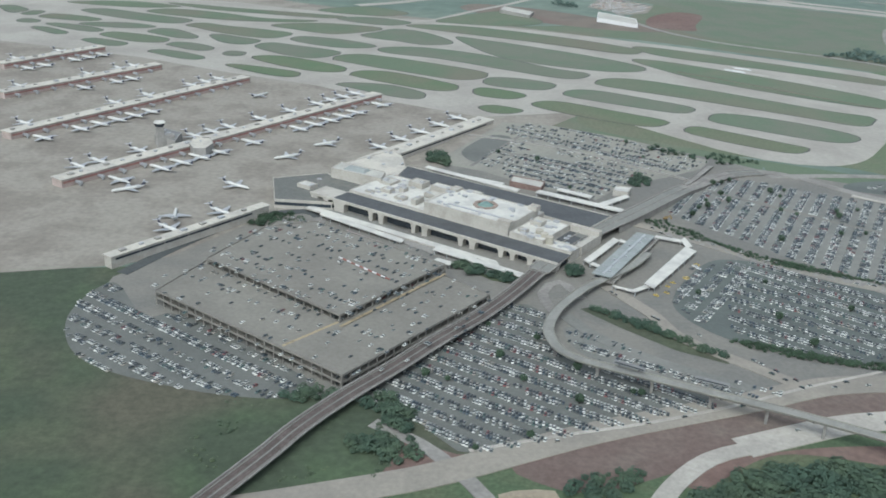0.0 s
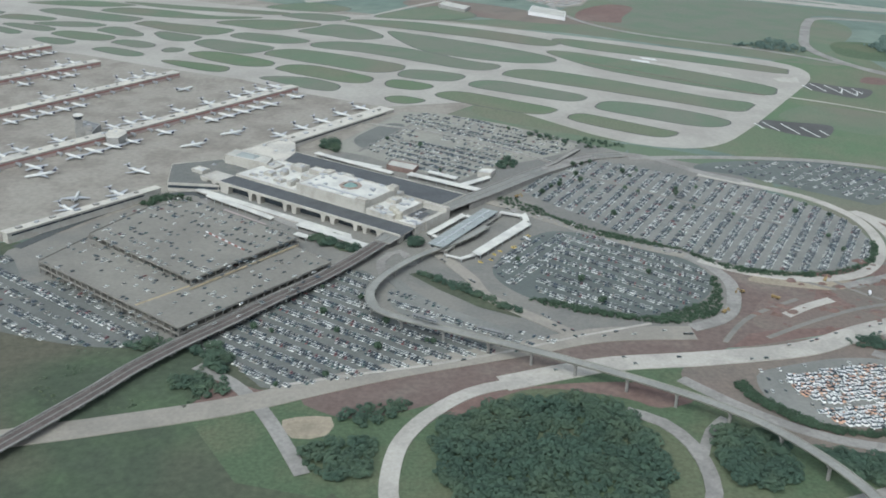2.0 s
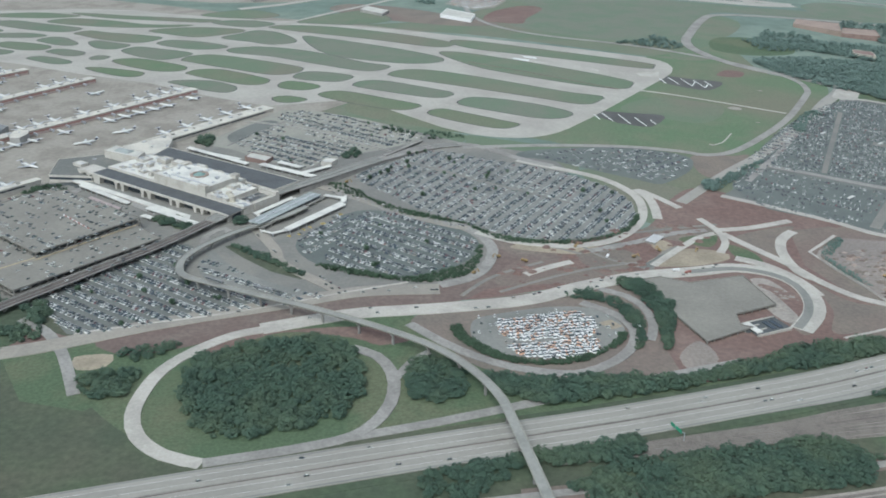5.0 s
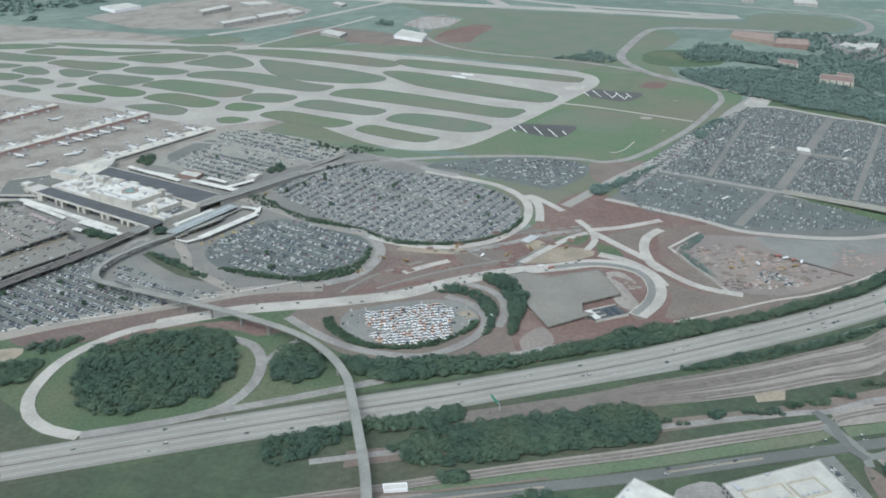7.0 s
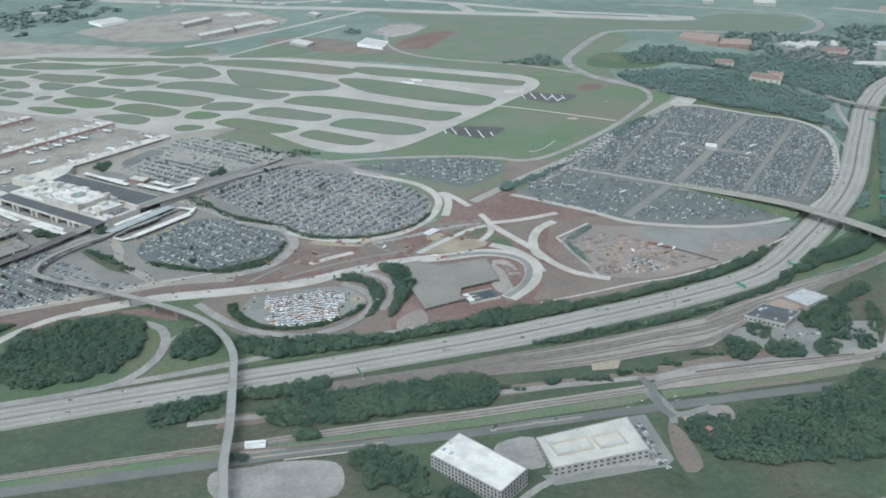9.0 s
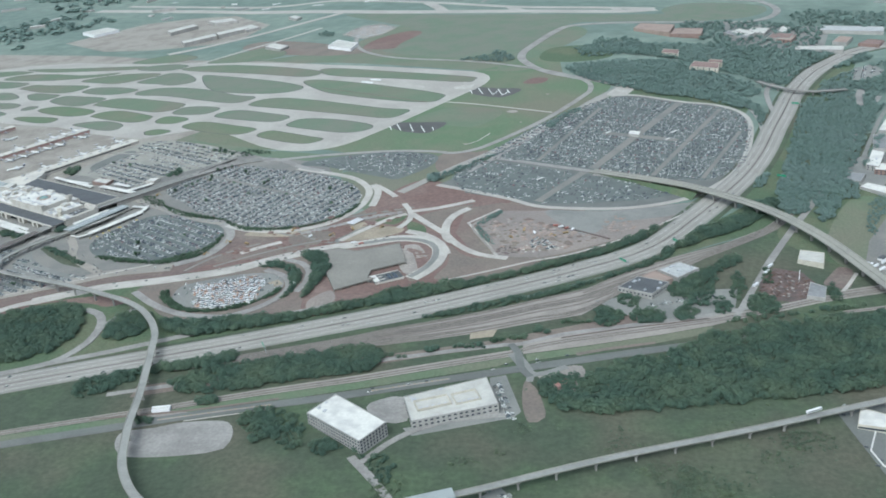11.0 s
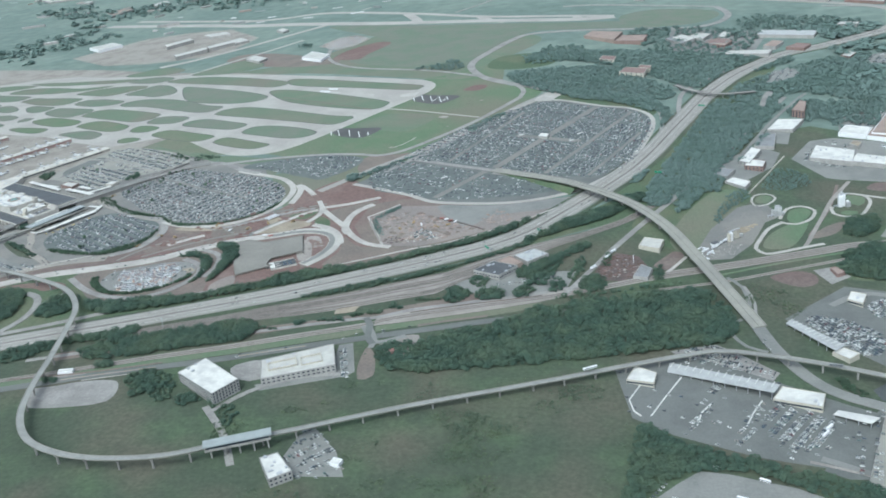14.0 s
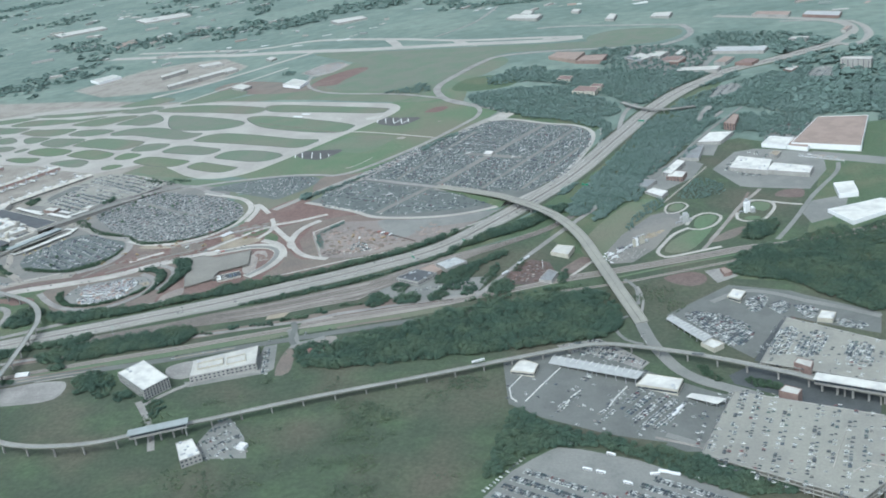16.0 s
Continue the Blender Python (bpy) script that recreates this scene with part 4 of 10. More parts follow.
patch("ground", [(239.5, 261.2), (247.4, 254.1), (248.5, 244.0), (239.5, 249.4)], grass, 0.12, label="grass patch inside the ramp")
patch("ground", [(231.5, 257.8), (220.6, 265.1), (236.7, 270.6)], grass, 0.12, label="grass patch inside the ramp")
patch("ground", [(243.5, 268.3), (271.4, 283.2), (259.6, 264.7), (255.2, 250.7)], dirt, 0.1, label="brown bare earth between the ramps")
patch("ground", [(262.0, 228.1), (273.4, 213.2), (304.2, 211.0), (269.7, 193.7), (256.9, 190.9), (262.3, 207.4)], dirt, 0.1, label="brown bare slope beside the ramp")
patch("ground", [(273.6, 254.2), (279.0, 263.3), (287.1, 272.8), (304.5, 271.6), (341.6, 269.2), (392.2, 281.4), (379.9, 264.1), (355.8, 239.5), (333.2, 226.1), (314.4, 215.4), (301.8, 210.4), (285.5, 214.6), (281.6, 225.2)], yard_earth, 0.1, False, label="mauve grey earth yard strewn with rubble")
patch("ground", [(309.8, 271.0), (341.4, 268.5), (389.3, 279.0), (374.3, 262.4), (343.5, 252.6), (330.5, 237.7), (321.7, 245.2)], worn_asphalt, 0.14, label="old grey asphalt in the gravel yard")
patch("ground", [(54.8, 174.7), (84.7, 184.0), (109.3, 185.7), (120.0, 178.8), (109.8, 173.9), (101.0, 178.3), (78.0, 181.4), (57.9, 167.9)], clay, 0.08, label="red clay verge of the loop ramp")
patch("ground", [(-26.7, 184.2), (-17.7, 192.4), (-4.5, 181.5), (-10.8, 167.2), (-24.4, 166.9)], meadow, 0.1, label="rough grass beside the railway viaduct")
patch("ground", [(16.6, 165.0), (28.2, 166.6), (28.1, 158.7), (20.0, 157.3)], sand, 0.1, label="pale sandy patch in the trees")

patch("ground", [(22.5, 179.0), (75.6, 200.1), (129.4, 218.7), (143.5, 226.9), (149.3, 224.8), (132.9, 204.7), (101.6, 196.9), (70.8, 182.7), (41.0, 167.8), (27.5, 167.8)], red_earth, 0.07, label="reddish trampled earth between the airport roads")
patch("ground", [(141.3, 264.8), (153.8, 257.7), (174.5, 252.4), (161.1, 225.4), (144.8, 215.7), (135.1, 215.3), (144.6, 229.2), (148.1, 242.9), (146.1, 254.1)], red_earth, 0.08, label="reddish bare earth beside the oval lot")
patch("ground", [(214.4, 315.7), (226.3, 298.7), (219.5, 283.9), (215.4, 280.6), (218.8, 293.0)], clay, 0.08, label="red clay between the ramps")
for outline, mat, what in (
    ([(152.8, 236.8), (164.4, 241.4), (179.1, 236.4), (189.0, 224.8), (166.0, 220.5), (147.6, 219.7)], dirt, "brown graded earth on the building site"),
    ([(178.6, 248.6), (193.2, 254.8), (203.0, 245.3), (195.9, 230.5), (184.0, 233.4)], dirt, "dark churned earth on the building site"),
    ([(153.7, 252.2), (168.0, 260.3), (188.2, 254.8), (178.6, 247.3)], sand, "pale dusty haul road on the building site"),
    ([(208.3, 274.7), (229.2, 280.3), (238.9, 271.4), (220.7, 262.5)], dirt, "brown graded earth on the building site"),
    ([(221.6, 230.6), (235.8, 233.1), (239.9, 226.3), (225.8, 222.8)], clay, "red clay beside the parking structure"),
    ([(245.0, 231.0), (251.5, 217.3), (251.9, 201.7), (243.7, 196.6), (238.4, 209.0), (235.2, 225.1)], gravel, "pale rubble beside the parking structure"),
    ([(202.5, 170.7), (210.9, 181.9), (214.7, 170.8), (206.4, 160.2)], yard_earth, "pale trodden earth beside the trees"),
):
    patch("ground", outline, mat, 0.11, True, what)
for haul in ([(148.4, 213.2), (165.7, 225.0), (184.0, 235.2), (200.6, 241.1)], [(163.4, 255.2), (188.0, 264.6), (213.4, 273.3), (239.7, 281.9)], [(178.0, 261.4), (188.4, 245.4), (202.9, 236.3)], [(200.5, 222.0), (205.3, 236.3), (212.8, 251.6), (228.3, 264.6)], [(135.2, 209.6), (141.3, 219.4), (149.2, 228.3), (165.4, 239.7)], [(141.6, 268.3), (153.1, 259.3), (168.8, 254.4), (180.5, 247.6)], [(187.7, 250.0), (208.2, 262.4), (225.5, 272.7)]):
    ribbon("road", haul, 1.6, yard_tan, 0.16, "rutted tan haul track", "track", 0.04)
ribbon("kerb", [(259.1, 187.3), (281.6, 197.7), (301.4, 207.6), (319.0, 214.4), (341.1, 228.9), (361.1, 245.5), (380.1, 264.8), (392.3, 279.9)], 1.0, new_concrete, 0.25, "pale new kerb along the motorway trees", "kerb")
ribbon("kerb", [(284.5, 268.4), (272.3, 253.5), (277.4, 234.5), (283.9, 218.1)], 1.2, gravel, 0.3, "pale gravel bank round the rubble yard", "bank")
ribbon("bank", [(311.1, 251.5), (323.9, 243.3), (339.3, 231.9)], 0.9, scrap_earth, 0.5, "dark earth bank across the rubble yard", "bank", 0.5)


def heaps(outline, number, size, mat, seed, label, name="earth_heaps"):
    """Small uneven heaps of spoil as one mass."""
    rng = random.Random(seed)
    line = [(v.x, v.y) for v in smoothed(outline, True, 5.0)]
    xs, ys = [p[0] for p in line], [p[1] for p in line]
    verts, faces = [], []
    while number:
        x, y = rng.uniform(min(xs), max(xs)), rng.uniform(min(ys), max(ys))
        if not inside(x, y, line):
            continue
        number -= 1
        r, n, b = size * rng.uniform(0.4, 1.3), 7, len(verts)
        top = r * rng.uniform(0.35, 0.7)
        for k in range(n):
            a = k * 2 * math.pi / n + rng.uniform(-0.3, 0.3)
            q = r * rng.uniform(0.7, 1.2)
            verts.append((x + math.cos(a) * q * 1.5, y + math.sin(a) * q, rise(x, y) + 0.05))
        for k in range(n):
            a = k * 2 * math.pi / n + 0.3
            q = r * rng.uniform(0.25, 0.55)
            verts.append((x + math.cos(a) * q * 1.5, y + math.sin(a) * q, rise(x, y) + top * rng.uniform(0.7, 1.1)))
        for k in range(n):
            j = (k + 1) % n
            faces.append((b + k, b + j, b + n + j, b + n + k))
        faces.append(tuple(range(b + n, b + 2 * n)))
    tagged(new(name, mesh_of(name, verts, faces, mat)), label, "heaps", "", "stuff")


heaps([(150.4, 236.9), (178.0, 261.4), (213.6, 278.2), (239.1, 274.9), (212.8, 248.4), (189.0, 224.8), (154.9, 216.9)], 90, 1.3, clay, 3, "low heaps of red clay on the building site")
heaps([(235.6, 230.8), (250.7, 219.9), (251.5, 199.3), (241.4, 195.1), (236.1, 209.0)], 26, 0.9, gravel, 4, "pale heaps of broken concrete")
RUBBLE = [(277.5, 254.5), (288.0, 262.0), (300.6, 261.5), (316.5, 246.0), (333.0, 234.0), (322.0, 224.0), (310.2, 219.9), (290.5, 216.4), (282.6, 237.7)]
heaps(RUBBLE, 70, 1.2, rubble_tan, 5, "reddish rubble heaps in the gravel yard", "rubble_heaps")
heaps(RUBBLE, 80, 0.75, gravel, 6, "pale broken slabs in the gravel yard", "rubble_heaps")
heaps(RUBBLE, 50, 0.7, sleeper, 16, "dark scrap heaps in the gravel yard", "rubble_heaps")
heaps(RUBBLE, 60, 1.3, dirt, 17, "brown earth heaps in the gravel yard", "rubble_heaps")
heaps([(297.0, 258.0), (306.0, 255.0), (318.0, 243.0), (310.0, 236.0), (298.0, 244.0)], 60, 0.8, rubble_tan, 27, "pinkish broken concrete in the gravel yard", "rubble_heaps")
heaps([(296.0, 224.0), (306.0, 228.0), (318.0, 224.0), (312.0, 219.5), (300.0, 217.0)], 50, 0.55, new_concrete, 28, "pale broken slabs in the gravel yard", "rubble_heaps")
heaps([(285.0, 219.0), (288.0, 227.0), (296.0, 222.0), (292.0, 216.5)], 30, 0.7, scrap_earth, 29, "dark reddish scrap in the gravel yard", "rubble_heaps")
ribbon("road", [(285.8, 275.0), (277.0, 264.8), (269.9, 256.9), (275.2, 242.0), (280.4, 227.5), (285.4, 213.4)], 1.4, new_concrete, 0.2, "narrow pale lane round the gravel yard", "lane", 0.1, smooth=False)
heaps([(335.5, 251.0), (343.3, 262.2), (352.9, 254.4), (352.1, 245.1), (341.1, 240.7)], 40, 0.9, rubble_tan, 18, "pale heaps of broken concrete", "rubble_heaps")

patch("ground", [(268.3, 277.9), (286.7, 284.8), (305.0, 276.1), (287.1, 272.8), (273.8, 256.3), (281.6, 225.2), (285.5, 214.6), (273.8, 219.1), (264.0, 244.0)], dirt, 0.07, False, label="brown bare earth round the gravel yard")
# ---- railway yard ----


def track(line, label, far=0.0):
    """Two steel rails on sleepers."""
    base = thing("railway_track", line[0], 0, label, "railway track", "tracks of the yard", "structure")
    back = base.matrix_world.inverted()
    rows = along(line, 1, 4.0)
    for s in (-0.22, 0.22):
        v, f = [], []
        for p, n, d in rows:
            x, y = p.x + n.x * (far + s), p.y + n.y * (far + s)
            z = rise(x, y) + 0.2
            v += [back @ Vector((x - n.x * 0.05, y - n.y * 0.05, z + 0.06)), back @ Vector((x + n.x * 0.05, y + n.y * 0.05, z + 0.06))]
        f = [(2 * i, 2 * i + 1, 2 * i + 3, 2 * i + 2) for i in range(len(rows) - 1)]
        piece("rail", mesh_of("rail", v, f, gravel), base)
    v, f = [], []
    for p, n, d in rows:
        for s, z in ((-0.55, 0.14), (-0.42, 0.2), (0.42, 0.2), (0.55, 0.14)):
            x, y = p.x + n.x * (far + s), p.y + n.y * (far + s)
            v.append(back @ Vector((x, y, rise(x, y) + z)))
    for i in range(len(rows) - 1):
        f += [(4 * i + k, 4 * i + k + 1, 4 * i + k + 5, 4 * i + k + 4) for k in range(3)]
    piece("sleepers", mesh_of("sleepers", v, f, sleeper), base)


YARD_TOP = [(160.1, 114.4), (184.7, 124.5), (222.0, 135.7), (241.5, 143.4), (261.7, 150.4), (282.7, 158.6), (305.0, 169.0), (328.5, 180.1), (351.5, 192.9)]
YARD_LOW = [(160.3, 113.4), (185.1, 118.6), (221.8, 126.6), (240.5, 129.6), (259.6, 133.5), (279.2, 138.7), (299.8, 146.2), (321.0, 153.2), (350.3, 186.1)]
patch("ground", YARD_TOP + YARD_LOW[::-1], ballast, 0.09, False, label="brown grey ballast of the railway yard")
yard_rng = random.Random(31)
for k in range(12):
    q0, q1 = (k + 0.5) / 12 + yard_rng.uniform(-0.02, 0.02), clamp((k + 0.5) / 12 + yard_rng.uniform(-0.16, 0.16), 0.03, 0.97)
    first = yard_rng.choice((0, 0, 0, 1, 2))
    line = []
    for i, (a, b) in enumerate(zip(YARD_TOP, YARD_LOW)):
        q = q0 + (q1 - q0) * clamp((i - 3) / 5, 0, 1)
        line.append((a[0] + (b[0] - a[0]) * q, a[1] + (b[1] - a[1]) * q))
    track(line[first:], "rusty yard track on pale brown ballast")
for q, i, j, cover, what in ((0.2, 1, 7, gravel, "pale gravel path between the yard tracks"), (0.62, 0, 6, gravel, "pale gravel path between the yard tracks"), (0.42, 2, 8, scrap_earth, "dark oily strip between the yard tracks"), (0.86, 0, 5, scrap_earth, "dark oily strip between the yard tracks")):
    ribbon("ground", [(a[0] + (b[0] - a[0]) * q, a[1] + (b[1] - a[1]) * q) for a, b in zip(YARD_TOP[i:j], YARD_LOW[i:j])], 0.7, cover, 0.125, what, "railway bed", 0.03)
SIDE_TOP = [(322.6, 176.5), (345.3, 195.9), (367.8, 211.3), (390.3, 224.1), (414.2, 243.8), (428.2, 261.4), (441.9, 283.7)]
SIDE_LOW = [(322.8, 166.3), (342.2, 177.0), (363.9, 192.1), (380.2, 208.5), (401.0, 225.0), (420.6, 242.6), (443.8, 277.4)]
patch("ground", SIDE_TOP + SIDE_LOW[::-1], ballast, 0.1, False, label="brown grey ballast between the depot and the flyover")
for k in range(5):
    q = (k + 0.5) / 5
    track([(a[0] + (b[0] - a[0]) * q, a[1] + (b[1] - a[1]) * q) for a, b in zip(SIDE_TOP, SIDE_LOW)], "rusty yard track past the depot")
MAIN2 = [(431.7, 172.3), (458.4, 181.2), (504.3, 199.0), (529.5, 209.3), (566.6, 216.9), (604.2, 227.9)]
ribbon("ground", MAIN2, 7.0, ballast, 0.12, "brown ballast bed of the main line", "railway bed")
for k in (-1.8, 0.0, 1.8):
    track(MAIN2, "rusty main line track on a ballast bed", k)

MAIN3 = [(426.7, 155.7), (456.8, 164.5), (482.4, 175.2), (505.9, 185.7), (530.1, 196.7), (554.7, 207.0)]
ribbon("ground", MAIN3, 2.4, ballast, 0.12, "brown ballast bed of the side track", "railway bed")
track(MAIN3, "rusty side track on a ballast bed")
ribbon("verge", [(454.9, 171.0), (483.9, 184.6), (507.7, 194.6), (538.1, 206.9)], 1.8, verge, 0.12, "green strip between the tracks", "verge", 0.1)
road([(382.4, 149.9), (394.5, 175.5), (406.8, 201.3), (422.9, 233.5), (432.6, 252.6)], 2.6, old_concrete, 0.22, "grey street beside the scrap yard")
road([(432.0, 174.9), (437.3, 183.0), (443.3, 193.4)], 1.6, new_concrete, 0.22, "pale dusty track below the flyover")
road([(464.6, 121.5), (466.7, 109.5), (469.8, 96.3)] + [(477.4, 77.1), (485.8, 66.6), (497.6, 59.4), (509.0, 53.4)], 6.0, worn_asphalt, 0.36, "grey road down from the flyover")
road([(459.5, 126.4), (454.6, 121.7), (453.2, 112.4), (457.5, 102.2), (465.3, 97.8)], 1.8, worn_asphalt, 0.24, "narrow grey side ramp below the flyover")
road([(465.6, 159.6), (467.6, 145.0), (465.9, 129.3)], 1.4, old_concrete, 0.24, "narrow pale side path below the flyover")
road([(274.2, 365.3), (304.0, 348.6), (339.8, 330.2)], 4.0, old_concrete, 0.26, "grey road between the two parking fields")
road([(527.2, 454.8), (542.2, 505.1)], 4.0, old_concrete, 0.24, "far grey side street")

# ---- far airfield ----
road([(-273.7, 1127.8), (-107.8, 1053.5), (44.2, 969.8), (175.2, 898.6), (286.5, 860.8), (394.4, 832.3), (439.1, 838.4)], 18.0, taxi, 0.24, "far pale concrete runway")
road([(-236.7, 1149.5), (-69.9, 1067.8), (8.7, 1034.8), (75.9, 1030.2), (202.2, 949.9), (297.5, 884.1), (393.6, 854.2), (439.1, 842.0)], 11.0, taxi, 0.3, "far pale concrete taxiway")
road([(194.5, 951.0), (211.5, 905.1), (219.6, 870.7)], 12.0, taxi, 0.34, "far taxiway link")
road([(290.5, 884.2), (301.5, 859.9), (322.0, 842.0)], 12.0, taxi, 0.34, "far taxiway link")
road([(398.9, 851.8), (402.0, 836.1), (410.5, 828.8)], 10.0, taxi, 0.34, "far taxiway link")
road([(-59.4, 775.7), (11.9, 833.1), (66.1, 894.3), (100.1, 935.4)], 9.0, taxi, 0.3, "long pale taxiway towards the far runway")
road([(378.6, 519.6), (354.9, 541.3), (321.1, 571.8), (302.9, 610.3), (300.5, 641.0), (309.3, 671.5), (332.1, 733.8), (351.1, 761.8), (396.6, 767.6), (450.9, 762.8), (509.8, 759.4), (541.0, 783.0), (557.8, 821.5), (555.6, 863.8), (543.4, 883.8), (485.7, 899.9), (418.7, 920.0), (384.4, 920.2)], 7.0, old_concrete, 0.26, "far pale perimeter road round the airfield")
patch("ground", [(104.8, 917.2), (217.1, 865.1), (302.5, 838.0), (395.0, 814.6), (451.4, 805.5), (480.8, 768.5), (396.4, 774.1), (347.4, 769.8), (307.9, 682.5), (298.3, 632.5), (251.2, 637.5), (176.3, 684.5), (185.3, 725.7), (191.3, 787.3), (159.8, 838.3)], tarp, 0.06, label="dry mown grass of the far airfield")
patch("ground", [(445.4, 835.9), (484.7, 872.8), (541.5, 861.2), (547.4, 821.6), (511.0, 778.5), (457.1, 776.7)], tarp, 0.06, label="dry mown grass of the far airfield")
patch("pavement", [(360.9, 498.9), (367.0, 513.5), (378.8, 517.7), (383.1, 525.9), (385.0, 518.0), (375.3, 497.0)], new_concrete, 0.3, False, "pale concrete road junction", "junction")
road([(121.7, 376.6), (130.0, 380.0), (138.0, 381.0), (149.5, 373.5), (159.2, 363.2), (169.1, 355.0), (178.0, 350.0)], 4.4, old_concrete, 0.3, "grey road down from the terminal bridge")
# the corridor between the yard and the offices, from north to south
patch("ground", [(150.0, 103.0), (197.0, 112.0), (239.5, 121.5), (262.2, 126.5), (289.3, 133.5), (298.0, 137.0), (325.0, 147.0), (345.0, 156.0), (353.6, 148.5), (311.9, 136.5), (296.0, 128.5), (262.2, 121.0), (239.5, 114.5), (197.2, 106.0), (150.0, 95.0)], dirt, 0.05, False, label="brown trodden ground along the railway")
ribbon("road", [(140.0, 97.5), (171.9, 104.4), (197.2, 108.5), (239.5, 117.4), (262.2, 122.6), (289.3, 128.4), (295.9, 129.0), (311.9, 136.4), (332.5, 141.9), (353.6, 147.3), (372.0, 152.3), (392.0, 160.0)], 2.6, old_concrete, 0.16, "grey dusty service road along the railway")
patch("ground", [(90.0, 80.0), (160.0, 96.0), (198.0, 104.0), (239.3, 114.0), (262.0, 120.0), (289.2, 126.5), (291.4, 123.4), (259.6, 113.8), (233.7, 106.0), (198.1, 97.2), (160.8, 87.0), (90.0, 70.0)], meadow, 0.1, False, label="olive strip of rough grass along the railway")
patch("ground", [(90.0, 70.5), (160.8, 87.4), (198.1, 97.7), (233.7, 106.5), (259.6, 114.3), (274.9, 119.0), (292.4, 124.2), (292.6, 119.2), (274.2, 113.8), (259.1, 109.2), (233.6, 101.6), (198.5, 93.3), (161.5, 83.9), (90.0, 67.0)], ballast, 0.14, False, label="pinkish brown ballast bed of the main line")
patch("ground", [(296.5, 130.8), (311.6, 136.0), (335.5, 143.4), (353.1, 147.0), (372.5, 151.4), (385.1, 155.4), (400.0, 160.5), (399.0, 155.5), (384.4, 149.3), (371.8, 143.3), (349.9, 135.6), (329.1, 129.4), (309.1, 124.0), (296.4, 121.0)], ballast, 0.14, False, label="pinkish brown ballast bed of the main line")
MAIN = [(90.0, 69.0), (161.2, 85.6), (198.3, 95.4), (233.6, 104.0), (259.3, 111.6), (291.0, 121.0), (297.4, 125.3), (311.0, 130.6), (330.6, 136.0), (351.4, 141.6), (372.2, 147.6), (384.8, 152.3), (400.0, 158.0), (416.0, 165.2), (431.7, 170.9), (446.5, 175.9)]
ribbon("ground", MAIN[12:], 5.0, ballast, 0.13, "brown ballast bed of the main line", "railway bed")
for k in (-0.8, 0.9):
    track(MAIN, "rusty main line track on a ballast bed", k)
ribbon("ground", [(311.6, 133.6), (335.5, 140.6), (353.1, 144.7), (372.0, 149.6)], 0.9, scrap_earth, 0.17, "dark oily strip beside the main line", "railway bed", 0.03)
patch("ground", [(90.0, 66.5), (161.5, 83.5), (198.5, 92.9), (233.6, 101.2), (259.1, 108.8), (274.2, 113.4), (292.6, 118.8), (292.9, 115.6), (286.4, 111.8), (273.3, 107.8), (244.1, 99.4), (216.1, 92.2), (192.1, 87.5), (162.5, 79.9), (90.0, 63.0)], verge, 0.12, False, label="green strip between the railway and the street")
patch("ground", [(297.4, 120.6), (309.1, 123.6), (329.1, 129.0), (349.9, 135.2), (371.8, 142.9), (371.3, 137.3), (347.8, 129.0), (327.7, 124.2), (316.5, 120.4), (307.7, 118.0), (298.0, 115.4)], verge, 0.12, False, label="green strip between the railway and the street")
patch("ground", [(316.5, 121.6), (328.0, 125.4), (347.8, 130.4), (347.5, 128.4), (327.7, 123.2), (317.0, 119.4)], dirt, 0.15, False, label="tan bare bank beside the street")
road([(90.0, 60.5), (153.2, 75.2), (175.8, 80.9), (205.9, 87.2), (233.4, 93.1), (258.3, 99.9), (287.7, 107.9), (310.5, 114.0), (326.1, 118.2), (342.1, 122.6), (359.9, 127.2), (378.4, 133.0), (396.0, 141.0)], 4.6, asphalt, 0.24, "grey street with a painted median")
for line in ([(166.0, 78.6), (185.7, 82.9), (205.9, 87.1)], [(240.4, 95.0), (254.7, 99.0), (269.2, 103.0)]):
    ribbon("marking", line, 0.9, tan_road, 0.3, "tan paved median of the street", "lane marking", 0.04)
    dashes = along(line, 1, 1.7)
    for v, n, d in dashes[1:-1]:
        ribbon("marking", [(v.x - n.x * 0.35 - d.x * 0.3, v.y - n.y * 0.35 - d.y * 0.3), (v.x + n.x * 0.35 + d.x * 0.3, v.y + n.y * 0.35 + d.y * 0.3)], 0.3, machine_yellow, 0.33, "worn orange hatch on the median", "lane marking", 0.02, smooth=False)
ribbon("kerb", [(176.0, 77.6), (190.0, 80.6), (206.0, 84.0)], 0.4, new_concrete, 0.34, "pale kerb of the street", "kerb", 0.2)
road([(291.6, 128.8), (294.7, 121.6), (295.5, 110.8), (299.0, 104.0)], 3.0, asphalt, 0.3, "grey crossing street over the railway")
patch("pavement", [(302.8, 107.3), (315.6, 112.3), (319.2, 109.1), (318.1, 96.9), (312.7, 90.0), (307.0, 94.3), (302.5, 101.9)], gravel, 0.12, True, "pale forecourt beside the street", "forecourt")
patch("ground", [(296.9, 101.0), (300.5, 97.0), (302.8, 88.0), (303.6, 77.1), (298.0, 74.1), (295.8, 86.5)], dirt, 0.1, True, label="tan bare track down the slope")
patch("parking_lot", [(284.0, 103.6), (290.0, 105.5), (295.4, 80.8), (292.7, 76.9), (258.5, 66.2), (254.8, 70.9), (285.3, 79.5)], worn_asphalt, 0.09, False, "grey car park round the low office block", "parking lot")
patch("parking_lot", [(241.7, 87.4), (252.8, 91.2), (256.0, 75.4), (247.1, 75.2), (241.4, 81.6)], old_concrete, 0.09, True, "grey paved court between the offices", "parking lot")
